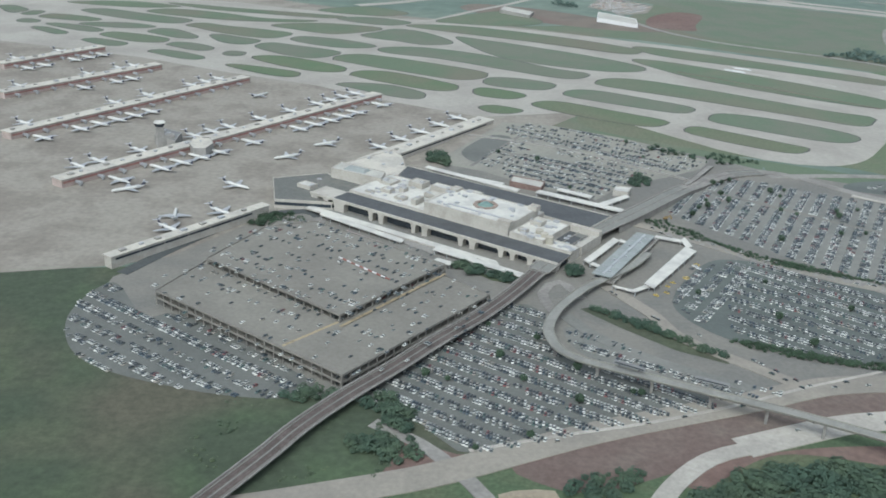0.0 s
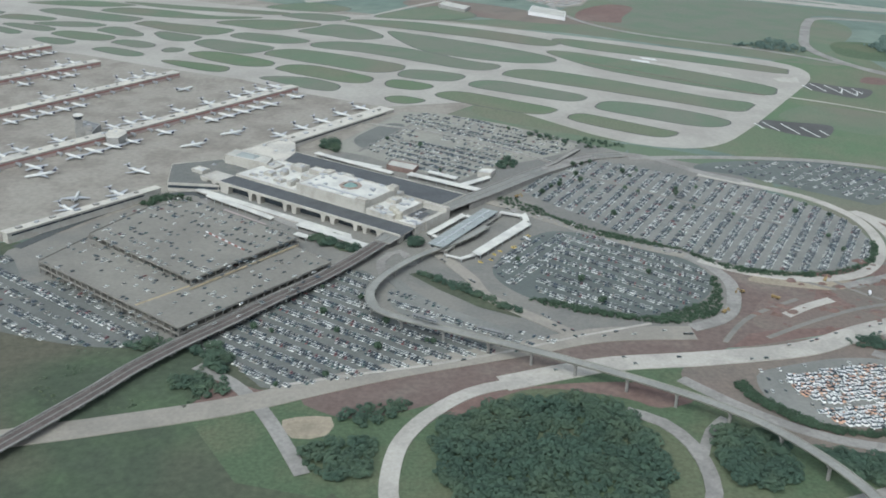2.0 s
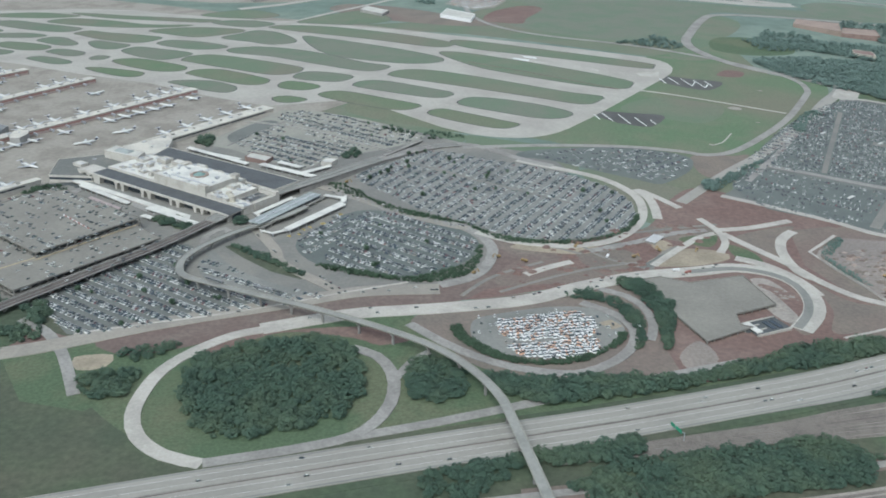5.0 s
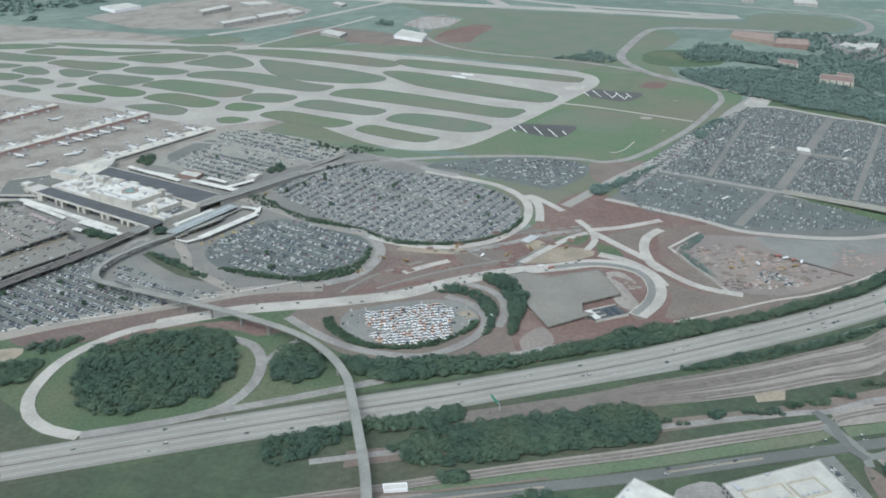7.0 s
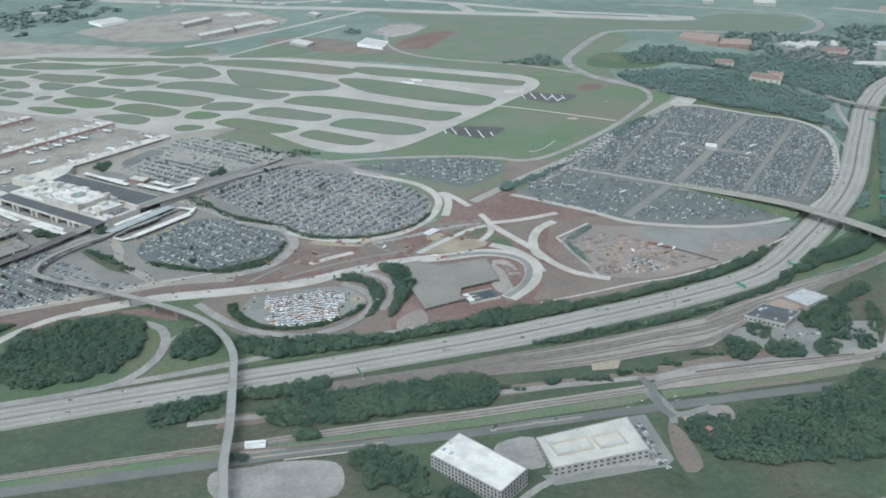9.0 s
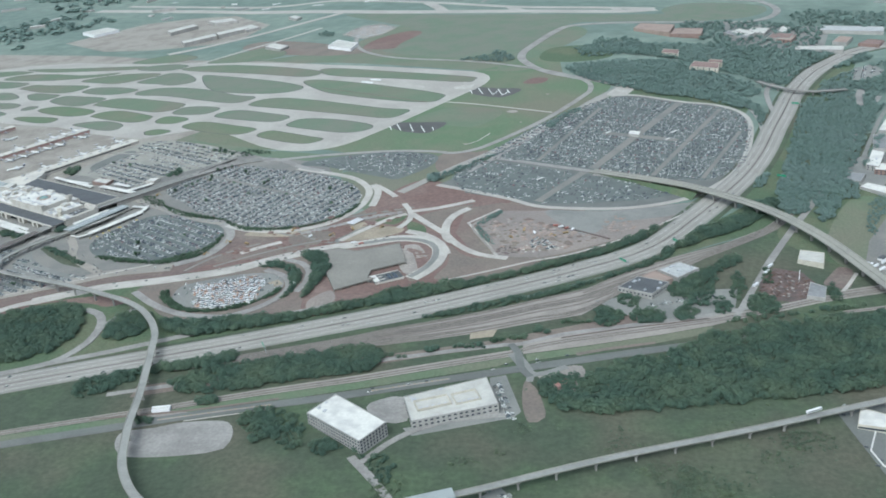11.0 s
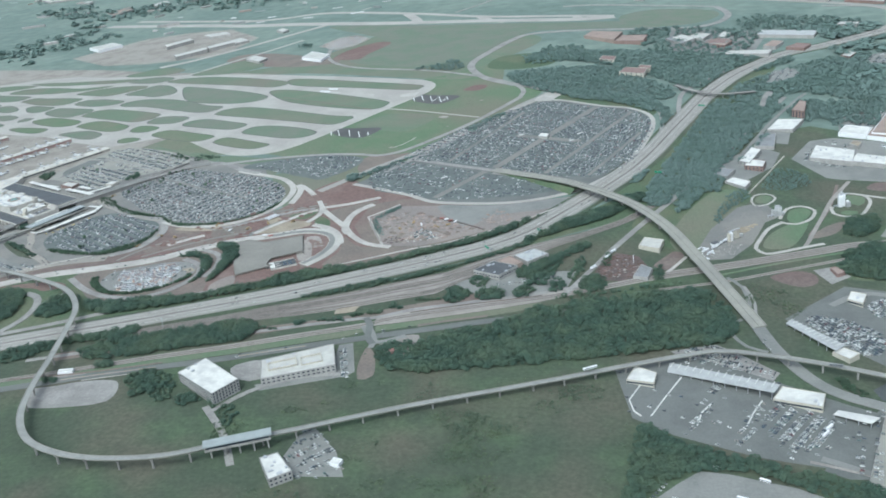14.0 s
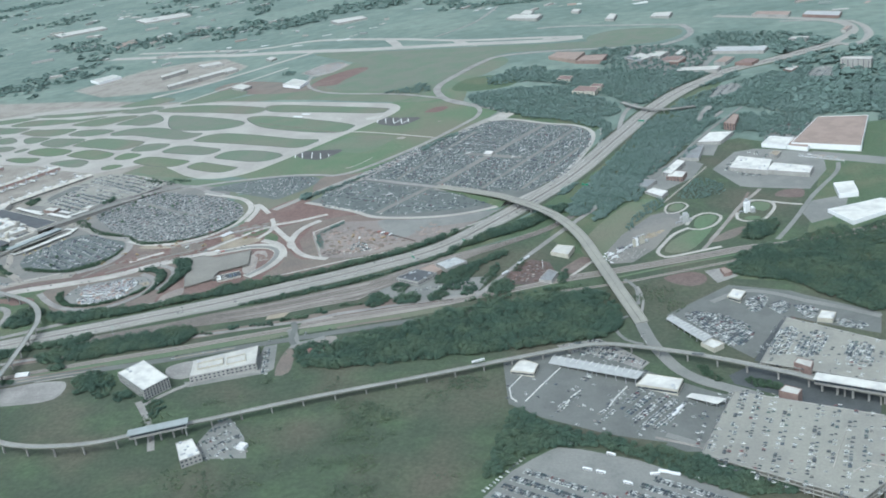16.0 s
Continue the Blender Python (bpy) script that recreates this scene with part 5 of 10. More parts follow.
patch("ground", [(155.0, 70.5), (167.0, 74.1), (176.5, 77.0), (192.5, 76.4), (196.3, 64.0), (190.0, 58.0), (162.0, 57.0)], old_concrete, 0.08, True, label="cracked grey lot beside the street")
patch("ground", [(160.7, 81.6), (164.7, 85.1), (175.3, 84.2), (175.8, 82.6), (166.0, 80.6)], gravel, 0.13, False, label="tan forecourt beside the street")
patch("ground", [(482.9, 204.2), (488.8, 221.3), (502.9, 237.0), (512.3, 240.0), (503.2, 216.5), (494.4, 204.4)], verge, 0.16, label="bright green lawn at the works")
patch("ground", [(502.0, 242.5), (506.2, 256.0), (514.2, 259.5), (516.8, 254.4), (511.6, 243.2), (504.7, 238.0)], verge, 0.16, label="round green lawn at the works")
patch("ground", [(538.0, 272.0), (542.4, 280.0), (549.0, 277.8), (550.0, 271.0), (545.0, 264.0)], verge, 0.16, label="round green lawn at the works")
patch("ground", [(532.0, 252.5), (536.0, 256.5), (541.5, 255.5), (540.0, 251.0), (535.0, 250.0)], verge, 0.16, label="small green lawn at the works")
patch("ground", [(437.0, 210.0), (445.9, 243.0), (467.9, 283.8), (485.2, 287.6), (479.7, 263.7), (463.9, 224.9), (448.5, 194.0)], verge, 0.06, label="open green field beside the flyover")
road([(529.5, 262.0), (528.2, 252.0), (534.4, 247.6), (542.3, 250.8), (547.9, 259.2), (552.4, 270.6), (550.6, 279.3), (542.4, 283.0), (535.0, 276.0)], 1.9, new_concrete, 0.24, "pale curved works drive")
road([(551.8, 278.8), (559.1, 273.9), (568.1, 269.6)], 1.9, new_concrete, 0.24, "pale curved works drive")
road([(498.0, 243.0), (504.8, 258.0), (513.2, 262.4), (519.2, 256.5), (514.4, 243.6), (505.0, 236.0), (498.0, 238.6)], 1.8, new_concrete, 0.25, "pale curved works drive")
road([(499.0, 239.0), (490.0, 229.7), (482.4, 213.9), (478.8, 203.6), (482.6, 197.0), (490.0, 199.2), (499.5, 203.8), (513.7, 210.5)], 2.0, new_concrete, 0.26, "pale curved works drive beside the railway")
patch("ground", [(507.8, 216.4), (516.0, 229.0), (524.3, 236.9), (531.2, 240.0), (522.6, 224.1)], dirt, 0.12, label="brown bare ground beside the spur")
patch("ground", [(555.5, 288.0), (562.0, 297.0), (573.1, 295.2), (569.8, 281.7)], red_earth, 0.12, label="reddish bare ground beside the road")
patch("pavement", [(565.3, 256.5), (574.5, 274.4), (596.9, 279.6), (590.0, 258.0), (578.9, 244.5), (567.3, 239.3)], worn_asphalt, 0.1, False, "grey asphalt yard beside the broad warehouse", "pavement")
patch("pavement", [(587.0, 356.6), (594.3, 366.7), (640.0, 336.0), (634.0, 323.0)], worn_asphalt, 0.1, False, "grey trailer yard along the vast warehouse", "pavement")
patch("pavement", [(501.0, 178.1), (511.4, 182.5), (517.2, 171.8), (505.9, 163.0)], old_concrete, 0.1, False, "small grey yard in the trees", "pavement")
ribbon("stream", [(571.0, 197.0), (573.1, 189.8), (577.0, 178.2), (576.3, 161.0)], 2.2, gravel, 0.1, "pale stony stream bed in the wood", "stream bed", 0.05)
road([(508.6, 220.0), (521.7, 246.6), (530.3, 266.3), (541.1, 297.1)], 1.8, dirt, 0.22, "brown dirt road between the works")


# ---- woods ----


def crowns(name, spots, sizes, leaf, count, mat, label, seed=1, flat=0.6):
    """Tree crowns of many small leaf clumps, as one mass of stuff."""
    rng = np.random.default_rng(seed)
    n, count = len(spots), int(count * 1.7)
    spots, sizes = np.asarray(spots), np.asarray(sizes)
    where = rng.normal(size=(n, count, 3))
    where /= np.linalg.norm(where, axis=2, keepdims=True)
    where *= (0.8 + 0.25 * rng.random((n, count, 1)))
    where[..., 2] = where[..., 2] * flat
    lobes = 1 + 0.28 * np.sin(where[..., :1] * 5 + rng.random((n, 1, 1)) * 6) * np.cos(where[..., 1:2] * 5 + rng.random((n, 1, 1)) * 6)
    where = where * lobes * sizes[:, None, None]
    centre = spots[:, None, :] + where + np.array([0, 0, 1.0]) * (sizes[:, None, None] * 1.25)
    out = where / (np.linalg.norm(where, axis=2, keepdims=True) + 1e-6) + rng.normal(size=where.shape) * 0.4 + np.array([0, 0, 2.2])
    out /= np.linalg.norm(out, axis=2, keepdims=True)
    a = np.cross(out, rng.normal(size=out.shape))
    a /= np.linalg.norm(a, axis=2, keepdims=True)
    b = np.cross(out, a)
    r = (leaf * 1.2 * (0.6 + 0.8 * rng.random((n, count, 1)))) * sizes[:, None, None]
    corners = np.stack([centre + a * r, centre + b * r * 0.9 - a * r * 0.4, centre - b * r * 0.8 - a * r * 0.55], axis=2).reshape(-1, 3)
    me = bpy.data.meshes.new(name)
    m = n * count
    me.vertices.add(3 * m)
    me.vertices.foreach_set("co", corners.astype(np.float32).ravel())
    me.loops.add(3 * m)
    me.loops.foreach_set("vertex_index", np.arange(3 * m, dtype=np.int32))
    me.polygons.add(m)
    me.polygons.foreach_set("loop_start", np.arange(0, 3 * m, 3, dtype=np.int32))
    me.materials.append(mat)
    me.update(calc_edges=True)
    return me


HALLS = ([(449.3, 197.0), (463.1, 231.1), (474.3, 256.0), (489.4, 278.4), (500.9, 270.9), (499.3, 251.6), (484.2, 223.1), (473.8, 200.6), (460.4, 183.0)], [(576.4, 365.6), (613.3, 449.2), (656.1, 438.5), (625.5, 343.4)], [(574.9, 363.4), (613.9, 450.8), (653.8, 442.7), (623.7, 347.4)], [(574.7, 247.8), (613.0, 270.5), (625.3, 248.2), (585.8, 223.2)], [(556.5, 368.1), (574.9, 414.0), (606.2, 388.1), (587.5, 345.2)], [(529.1, 328.0), (545.9, 383.0), (569.9, 364.6), (594.6, 340.1), (583.2, 310.9)], [(516.5, 392.6), (534.8, 439.8), (554.5, 433.8), (535.9, 388.4)], [(541.1, 527.7), (557.8, 573.5), (579.2, 565.4), (567.7, 535.8)], [(625.2, 563.6), (644.5, 600.9), (661.6, 596.0), (650.0, 554.0)])
MOTORWAY = np.array([(v.x, v.y) for line in (HIGHWAY, BEYOND, RAMP) for v in smoothed(line, False, 4.0)])
STREETS = np.array([(v.x, v.y) for line in (STREET, LANE) for v in smoothed(line, False, 2.0)])


def near_road(x, y):
    """Whether a tree here would stand on the motorway."""
    return ((MOTORWAY - (x, y)) ** 2).sum(1).min() < 81 or ((STREETS - (x, y)) ** 2).sum(1).min() < 10 or any(inside(x, y, p) for p in HALLS)


def wood(poly, gap, size, label, seed, leaf=0.24, count=64, low=0.0):
    """A wood over a stretch of the plan."""
    gap, size = gap * 0.86, size * 0.92
    rng = np.random.default_rng(seed)
    line = [(v.x, v.y) for v in smoothed(poly, True, 5.0)]
    xs, ys = [p[0] for p in line], [p[1] for p in line]
    spots, sizes = [], []
    y = min(ys)
    while y < max(ys):
        x = min(xs)
        while x < max(xs):
            px, py = x + rng.uniform(-0.5, 0.5) * gap, y + rng.uniform(-0.5, 0.5) * gap
            if inside(px, py, line) and not near_road(px, py):
                s = size * rng.uniform(0.6, 1.3) * (1 + 0.55 * noise.noise(Vector((px * 0.09, py * 0.09, seed))))
                spots.append((px, py, rise(px, py) - low - 0.35 * s))
                sizes.append(s)
            x += gap
        y += gap
    if spots:
        # woods farther out take the leaves with haze in their colour
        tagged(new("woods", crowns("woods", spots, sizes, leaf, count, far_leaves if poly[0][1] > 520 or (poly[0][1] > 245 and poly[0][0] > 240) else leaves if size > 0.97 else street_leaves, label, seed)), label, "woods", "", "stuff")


wood([(131.5, 184.3), (134.2, 187.6), (138.3, 179.0), (147.3, 168.6), (159.9, 165.8), (173.3, 169.2), (183.6, 179.1), (186.0, 185.9), (187.6, 184.0), (184.6, 177.4), (173.3, 167.0), (159.6, 163.6), (146.2, 166.7), (136.4, 175.4)], 1.15, 0.95, "low dark hedge round the fleet lot", 50)
wood([(171.3, 213.5), (180.6, 214.4), (190.5, 207.4), (194.6, 195.6), (194.6, 184.8), (191.6, 176.2), (189.6, 174.8), (191.9, 186.4), (188.9, 198.3), (182.0, 208.6), (172.3, 209.7)], 1.7, 1.15, "green trees beside the service road", 51)
wood([(190.6, 222.2), (199.4, 224.4), (205.2, 212.2), (205.8, 199.4), (202.0, 182.0), (198.6, 173.6), (200.5, 190.0), (200.1, 202.1), (195.4, 214.9)], 1.8, 1.5, "dark green trees beside the parking structure", 52)
patch("ground", [(180.0, 192.0), (184.5, 194.5), (188.0, 190.0), (184.0, 187.5)], sand, 0.16, False, label="pale bare plot in the fleet lot")
wood([(459.9, 315.4), (476.9, 361.0), (499.0, 398.0), (523.1, 438.7), (528.0, 408.8), (503.4, 358.2), (481.5, 313.3), (469.2, 282.6)], 3.0, 1.5, "green trees along the street", 53)
wood([(273.8, 254.4), (276.2, 251.0), (283.6, 230.0), (282.4, 228.0), (279.8, 231.0), (274.2, 246.0)], 1.3, 0.5, "low green scrub on the bank of the yard", 63)
wood([(274.6, 257.4), (285.0, 272.0), (287.0, 269.5), (277.2, 254.4)], 1.3, 0.5, "low green scrub on the bank of the yard", 64)
wood([(243.0, 326.0), (247.5, 321.5), (251.0, 328.0), (248.0, 334.0)], 2.2, 1.5, "dark green trees beside the access road", 65)
wood([(362.0, 162.0), (376.0, 172.5), (382.0, 167.0), (378.5, 153.0), (370.0, 158.0)], 4.2, 1.2, "scattered green trees over an old lot", 66)
wood([(378.0, 149.5), (412.0, 156.0), (434.0, 163.0), (436.0, 160.5), (412.0, 152.0), (380.0, 145.0)], 3.4, 1.1, "green trees along the old track", 67)
wood([(486.6, 80.0), (492.0, 73.0), (497.0, 68.0), (493.8, 63.6), (488.0, 71.0)], 2.0, 1.05, "green bushes under the train line", 68)
wood([(506.0, 68.0), (514.0, 66.0), (522.0, 62.0), (520.7, 58.7), (507.0, 61.0)], 2.0, 0.9, "green bushes between the hire decks", 69)
wood([(533.9, 460.8), (569.9, 473.9), (568.1, 435.0), (541.7, 421.7)], 3.4, 1.6, "green trees between the sheds", 54)
wood([(568.7, 466.1), (611.4, 448.9), (597.9, 402.0), (567.4, 406.0)], 3.4, 1.6, "green trees between the sheds", 55)
wood([(530.5, 238.0), (538.0, 246.0), (549.0, 248.0), (546.0, 230.0), (533.5, 219.6), (526.0, 223.0)], 2.4, 1.6, "green trees beside the works", 57)
wood([(497.5, 287.6), (503.0, 306.0), (514.0, 326.0), (526.0, 318.0), (527.0, 300.0), (512.0, 287.0)], 2.4, 0.75, "low green scrub beside the fence wall", 56)
wood([(551.2, 214.0), (579.0, 232.4), (605.9, 234.3), (597.7, 203.5), (563.7, 203.3)], 2.8, 1.4, "green trees beside the main line", 58)
wood([(434.2, 353.9), (450.8, 418.9), (456.3, 472.6), (462.2, 447.4), (454.3, 390.1), (441.8, 340.6)], 2.6, 1.2, "green trees along the motorway", 59)
wood([(154.7, 116.3), (157.9, 119.5), (180.6, 126.3), (182.7, 119.7), (167.4, 113.1)], 2.2, 1.5, "dark green trees beside the railway", 80)
wood([(167.4, 96.6), (174.7, 108.5), (209.2, 116.8), (237.9, 125.0), (237.4, 112.8), (208.8, 103.0), (182.3, 96.8)], 2.2, 1.6, "dark green trees beside the main line", 81)
for k, (x0, x1, y, size) in enumerate(((239.5, 250.7, 119.6, 1.2), (259.4, 263.3, 124.2, 1.2), (270.5, 281.0, 126.6, 1.3), (284.0, 289.7, 131.4, 1.0), (292.2, 298.4, 133.4, 1.25), (300.8, 303.0, 139.4, 1.25), (305.2, 308.0, 137.2, 1.25), (311.0, 322.0, 146.0, 0.9))):
    wood([(x0, y - 0.9), (x1, y - 0.5), (x1, y + 1.3), (x0, y + 0.9)], 1.9, size, "dark green trees beside the railway yard", 500 + k)
wood([(196.0, 82.0), (203.0, 85.0), (208.0, 82.0), (206.0, 72.0), (198.0, 72.0)], 2.2, 1.2, "green trees beside the street", 510)
wood([(176.5, 91.5), (182.0, 92.5), (184.5, 89.5), (179.0, 87.5)], 2.0, 1.3, "dark green trees beside the main line", 511)
wood([(158.0, 79.0), (163.0, 80.5), (164.5, 76.5), (159.0, 75.5)], 2.0, 1.1, "dark green trees beside the street", 512)
wood([(200.3, 76.3), (208.4, 82.4), (217.4, 79.5), (221.9, 62.6), (215.5, 59.3), (209.8, 67.9), (203.7, 62.3)], 2.4, 1.2, "green trees beside the office drive", 84)
def scrub(poly, gap, size, label, seed, cut=0.05, grain=0.03):
    """Bushes in loose thickets over a stretch of the plan."""
    rng = np.random.default_rng(seed)
    line = [(v.x, v.y) for v in smoothed(poly, True, 5.0)]
    xs, ys = [p[0] for p in line], [p[1] for p in line]
    spots, sizes = [], []
    for y in np.arange(min(ys), max(ys), gap):
        for x in np.arange(min(xs), max(xs), gap):
            px, py = x + rng.uniform(-0.5, 0.5) * gap, y + rng.uniform(-0.5, 0.5) * gap
            thick = noise.noise(Vector((px * grain, py * grain, seed))) + 0.5 * noise.noise(Vector((px * grain * 4, py * grain * 4, seed)))
            if thick > cut + rng.normal(0, 0.11) and inside(px, py, line):
                k = size * rng.uniform(0.35, 1.1) * (0.5 + 1.2 * clamp(thick, 0, 1))
                spots.append((px, py, rise(px, py) - 0.5 * k))
                sizes.append(k)
    tagged(new("scrub", crowns("scrub", spots, sizes, 0.22, 26, scrub_leaves, label, seed, 0.5)), label, "scrub", "", "stuff")


scrub([(246.7, 41.1), (292.2, 36.5), (356.8, 59.5), (394.3, 69.1), (404.9, 42.5), (400.3, -9.9), (402.0, -47.7), (295.9, -49.1)], 1.6, 0.8, "low green thickets in the meadow below the train line", 46, 0.16)
scrub([(269.1, 37.3), (282.1, 70.7), (294.4, 96.0), (336.5, 69.4), (379.8, 85.3), (389.4, 73.0), (357.6, 65.3), (308.7, 47.2)], 1.8, 0.8, "low green thickets beside the office buildings", 47, 0.22)
scrub([(458.5, 114.6), (466.4, 165.1), (485.7, 157.7), (505.5, 160.7), (483.1, 129.0), (471.5, 114.4)], 1.8, 0.7, "low green scrub beside the flyover", 48, 0.2)

scrub([(-46.3, 195.7), (-31.8, 201.7), (-12.8, 194.9), (-4.5, 181.5), (-10.6, 165.4), (-28.6, 165.0), (-48.4, 177.5)], 2.0, 0.9, "green scrub beside the railway viaduct", 72, 0.1)
wood([(73.7, 323.5), (82.9, 320.5), (92.7, 308.3), (90.5, 303.2), (81.0, 311.4)], 1.7, 0.6, "low green shrubs beside the station", 85)
wood([(93.0, 305.8), (108.0, 292.9), (124.5, 283.3), (139.4, 276.3), (138.7, 274.6), (121.6, 280.0), (105.1, 289.4)], 1.0, 0.5, "low green hedge along the airport road", 86)
wood([(314.7, 425.2), (322.2, 444.5), (338.1, 464.8), (339.5, 456.7), (325.2, 435.0), (317.1, 417.6)], 2.2, 0.9, "dark green hedge along the parking field", 87)
wood([(418.9, 310.4), (430.9, 342.3), (443.0, 390.1), (448.2, 383.3), (437.4, 330.7), (425.3, 299.8)], 2.4, 1.3, "green trees between the lot and the motorway", 88)
wood([(124.5, 107.1), (131.5, 111.7), (145.5, 114.3), (147.5, 106.1), (135.1, 96.8), (128.1, 96.8)], 2.4, 1.3, "dark green trees beside the motorway", 89)
wood([(429.4, 280.0), (451.1, 346.8), (477.5, 428.3), (499.7, 479.6), (506.4, 463.5), (484.2, 393.9), (457.7, 313.6), (438.0, 261.2)], 2.8, 1.7, "dark green trees beside the motorway", 90)
wood([(390.3, 163.7), (397.3, 171.4), (402.8, 166.7), (399.9, 154.0), (391.8, 154.1)], 2.2, 1.2, "green trees beside the scrap yard", 91)
wood([(425.2, 167.1), (427.4, 180.4), (430.1, 178.3), (428.7, 165.8)], 2.0, 1.2, "green tree beside the scrap yard", 92)
wood([(400.2, 183.6), (404.7, 197.7), (407.5, 194.0), (404.4, 180.0)], 2.2, 1.0, "green trees in the scrap yard", 93)
WOOD = "dense dark green broadleaf wood"
wood([(53.0, 152.0), (58.2, 166.3), (78.6, 176.8), (92.5, 176.0), (102.5, 167.0), (106.7, 149.9), (103.7, 134.4), (91.1, 126.3), (70.1, 121.0), (61.0, 129.7)], 2.6, 1.7, WOOD + " inside the loop ramp", 11)
wood([(120.1, 161.0), (130.1, 166.2), (136.4, 158.4), (136.6, 146.5), (127.9, 140.5), (120.2, 144.5)], 2.4, 1.6, WOOD + " between the ramps", 12)
wood([(142.8, 155.2), (164.9, 153.8), (186.1, 156.7), (211.6, 161.1), (224.0, 169.6), (246.4, 179.5), (269.2, 184.9), (305.3, 200.6), (345.9, 227.5), (395.7, 281.3), (388.8, 266.2), (355.3, 228.0), (318.6, 199.0), (269.7, 176.6), (216.0, 159.2), (191.2, 149.6), (156.4, 142.6)], 1.9, 1.8, "dark green tree belt along the motorway", 13)
wood([(134.6, 115.5), (156.1, 125.5), (179.3, 131.1), (182.2, 119.5), (164.5, 114.0), (141.9, 110.6)], 2.4, 1.5, "dark green trees beside the railway", 14)
wood([(165.4, 100.9), (165.8, 107.9), (187.4, 117.6), (214.3, 123.3), (237.8, 128.2), (238.9, 110.7), (208.2, 103.4)], 2.4, 1.6, "dark green trees beside the railway", 15)
wood([(254.6, 156.9), (269.7, 160.7), (312.8, 177.1), (346.3, 198.9), (367.1, 216.6), (359.4, 205.0), (312.1, 173.2), (275.8, 157.3), (256.5, 151.6)], 2.0, 1.15, "green trees along the yard", 16)
wood([(301.7, 95.9), (306.8, 102.5), (319.6, 102.6), (326.5, 107.7), (335.9, 115.0), (351.0, 119.1), (363.1, 132.4), (381.3, 139.1), (407.8, 146.6), (434.5, 153.2), (448.9, 152.0), (454.9, 134.5), (455.6, 116.0), (448.1, 105.5), (430.5, 100.2), (406.4, 94.0), (382.6, 89.0), (361.2, 85.1), (340.0, 80.5), (323.3, 79.3), (308.0, 82.9)], 2.5, 1.75, WOOD + " beside the elevated train line", 19)
wood([(404.6, 15.1), (410.0, 43.8), (421.5, 33.1), (448.0, 21.2), (470.7, 12.2), (491.9, 2.2), (512.9, -11.6), (490.1, -11.6), (471.6, -1.3), (447.8, 14.0), (422.1, 13.6), (409.9, 1.0), (401.0, -6.3)], 2.3, 1.5, "dark green tree belt beside the car lots", 20)
wood([(513.1, 176.5), (528.8, 204.6), (556.6, 211.2), (595.4, 194.8), (577.9, 129.3), (558.9, 143.0), (541.8, 163.7)], 2.5, 1.7, WOOD, 21)
wood([(444.5, 250.7), (456.3, 315.8), (488.4, 420.7), (504.2, 464.8), (540.1, 476.3), (526.4, 430.7), (497.9, 384.5), (474.4, 313.9), (458.5, 273.5)], 3.0, 1.7, "green trees between motorway and street", 22)
wood([(349.9, 213.2), (367.4, 227.8), (388.9, 244.5), (408.6, 262.5), (424.8, 282.0), (426.3, 269.8), (408.2, 248.0), (387.7, 232.4), (366.8, 217.0), (351.0, 204.2)], 1.9, 1.9, "green trees between the motorway and the tracks", 23)
wood([(359.1, 176.7), (370.3, 188.5), (381.9, 200.3), (393.8, 210.5), (394.6, 203.6), (380.9, 189.3), (370.8, 178.5), (362.4, 167.5)], 2.2, 1.3, "green trees behind the depot", 24)
wood([(363.9, 170.4), (372.8, 186.5), (382.0, 187.3), (376.9, 174.0), (368.6, 165.5)], 2.3, 1.4, "dark green trees behind the depot", 104)
wood([(338.0, 152.8), (348.1, 156.8), (355.2, 149.2), (345.3, 144.3)], 2.4, 1.2, "dark green trees beside the main line", 105)
wood([(383.9, 167.8), (388.4, 185.8), (393.3, 195.1), (393.9, 188.7), (388.9, 167.6)], 2.4, 1.2, "dark green trees beside the street", 106)
wood([(324.3, 149.7), (333.0, 158.7), (338.5, 150.0), (330.6, 142.3)], 2.2, 1.3, "dark green trees beside the main line", 100)
wood([(338.2, 170.0), (345.8, 166.7), (344.4, 158.1), (336.9, 161.4)], 2.2, 1.1, "green trees beside the depot", 101)
wood([(357.8, 151.9), (363.7, 160.0), (368.3, 154.2), (362.4, 146.2)], 2.2, 1.3, "dark green trees beside the main line", 102)
wood([(375.4, 156.7), (381.1, 165.0), (383.0, 159.2), (378.7, 152.1)], 2.2, 1.2, "dark green trees beside the main line", 103)
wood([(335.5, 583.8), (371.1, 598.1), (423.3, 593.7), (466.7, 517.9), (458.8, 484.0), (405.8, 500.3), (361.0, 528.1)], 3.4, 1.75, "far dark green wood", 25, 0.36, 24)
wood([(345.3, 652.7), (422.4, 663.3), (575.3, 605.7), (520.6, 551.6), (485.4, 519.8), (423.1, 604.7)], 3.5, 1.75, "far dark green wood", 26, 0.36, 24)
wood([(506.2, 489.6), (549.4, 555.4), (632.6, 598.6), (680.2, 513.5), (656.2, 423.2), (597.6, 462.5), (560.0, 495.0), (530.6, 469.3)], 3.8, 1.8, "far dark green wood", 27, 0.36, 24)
wood([(-26.9, 204.5), (-18.6, 202.1), (-20.9, 198.3), (-31.6, 200.5)], 2.4, 1.5, "green trees beside the parking deck", 30)
wood([(-13.1, 198.5), (-6.7, 201.2), (-0.5, 190.5), (-4.7, 185.9)], 2.4, 1.4, "green trees beside the railway viaduct", 31)
wood([(-10.9, 184.3), (-2.5, 184.5), (1.4, 178.0), (-6.1, 174.0), (-17.3, 181.5)], 2.6, 1.4, "green trees beside the road", 32)
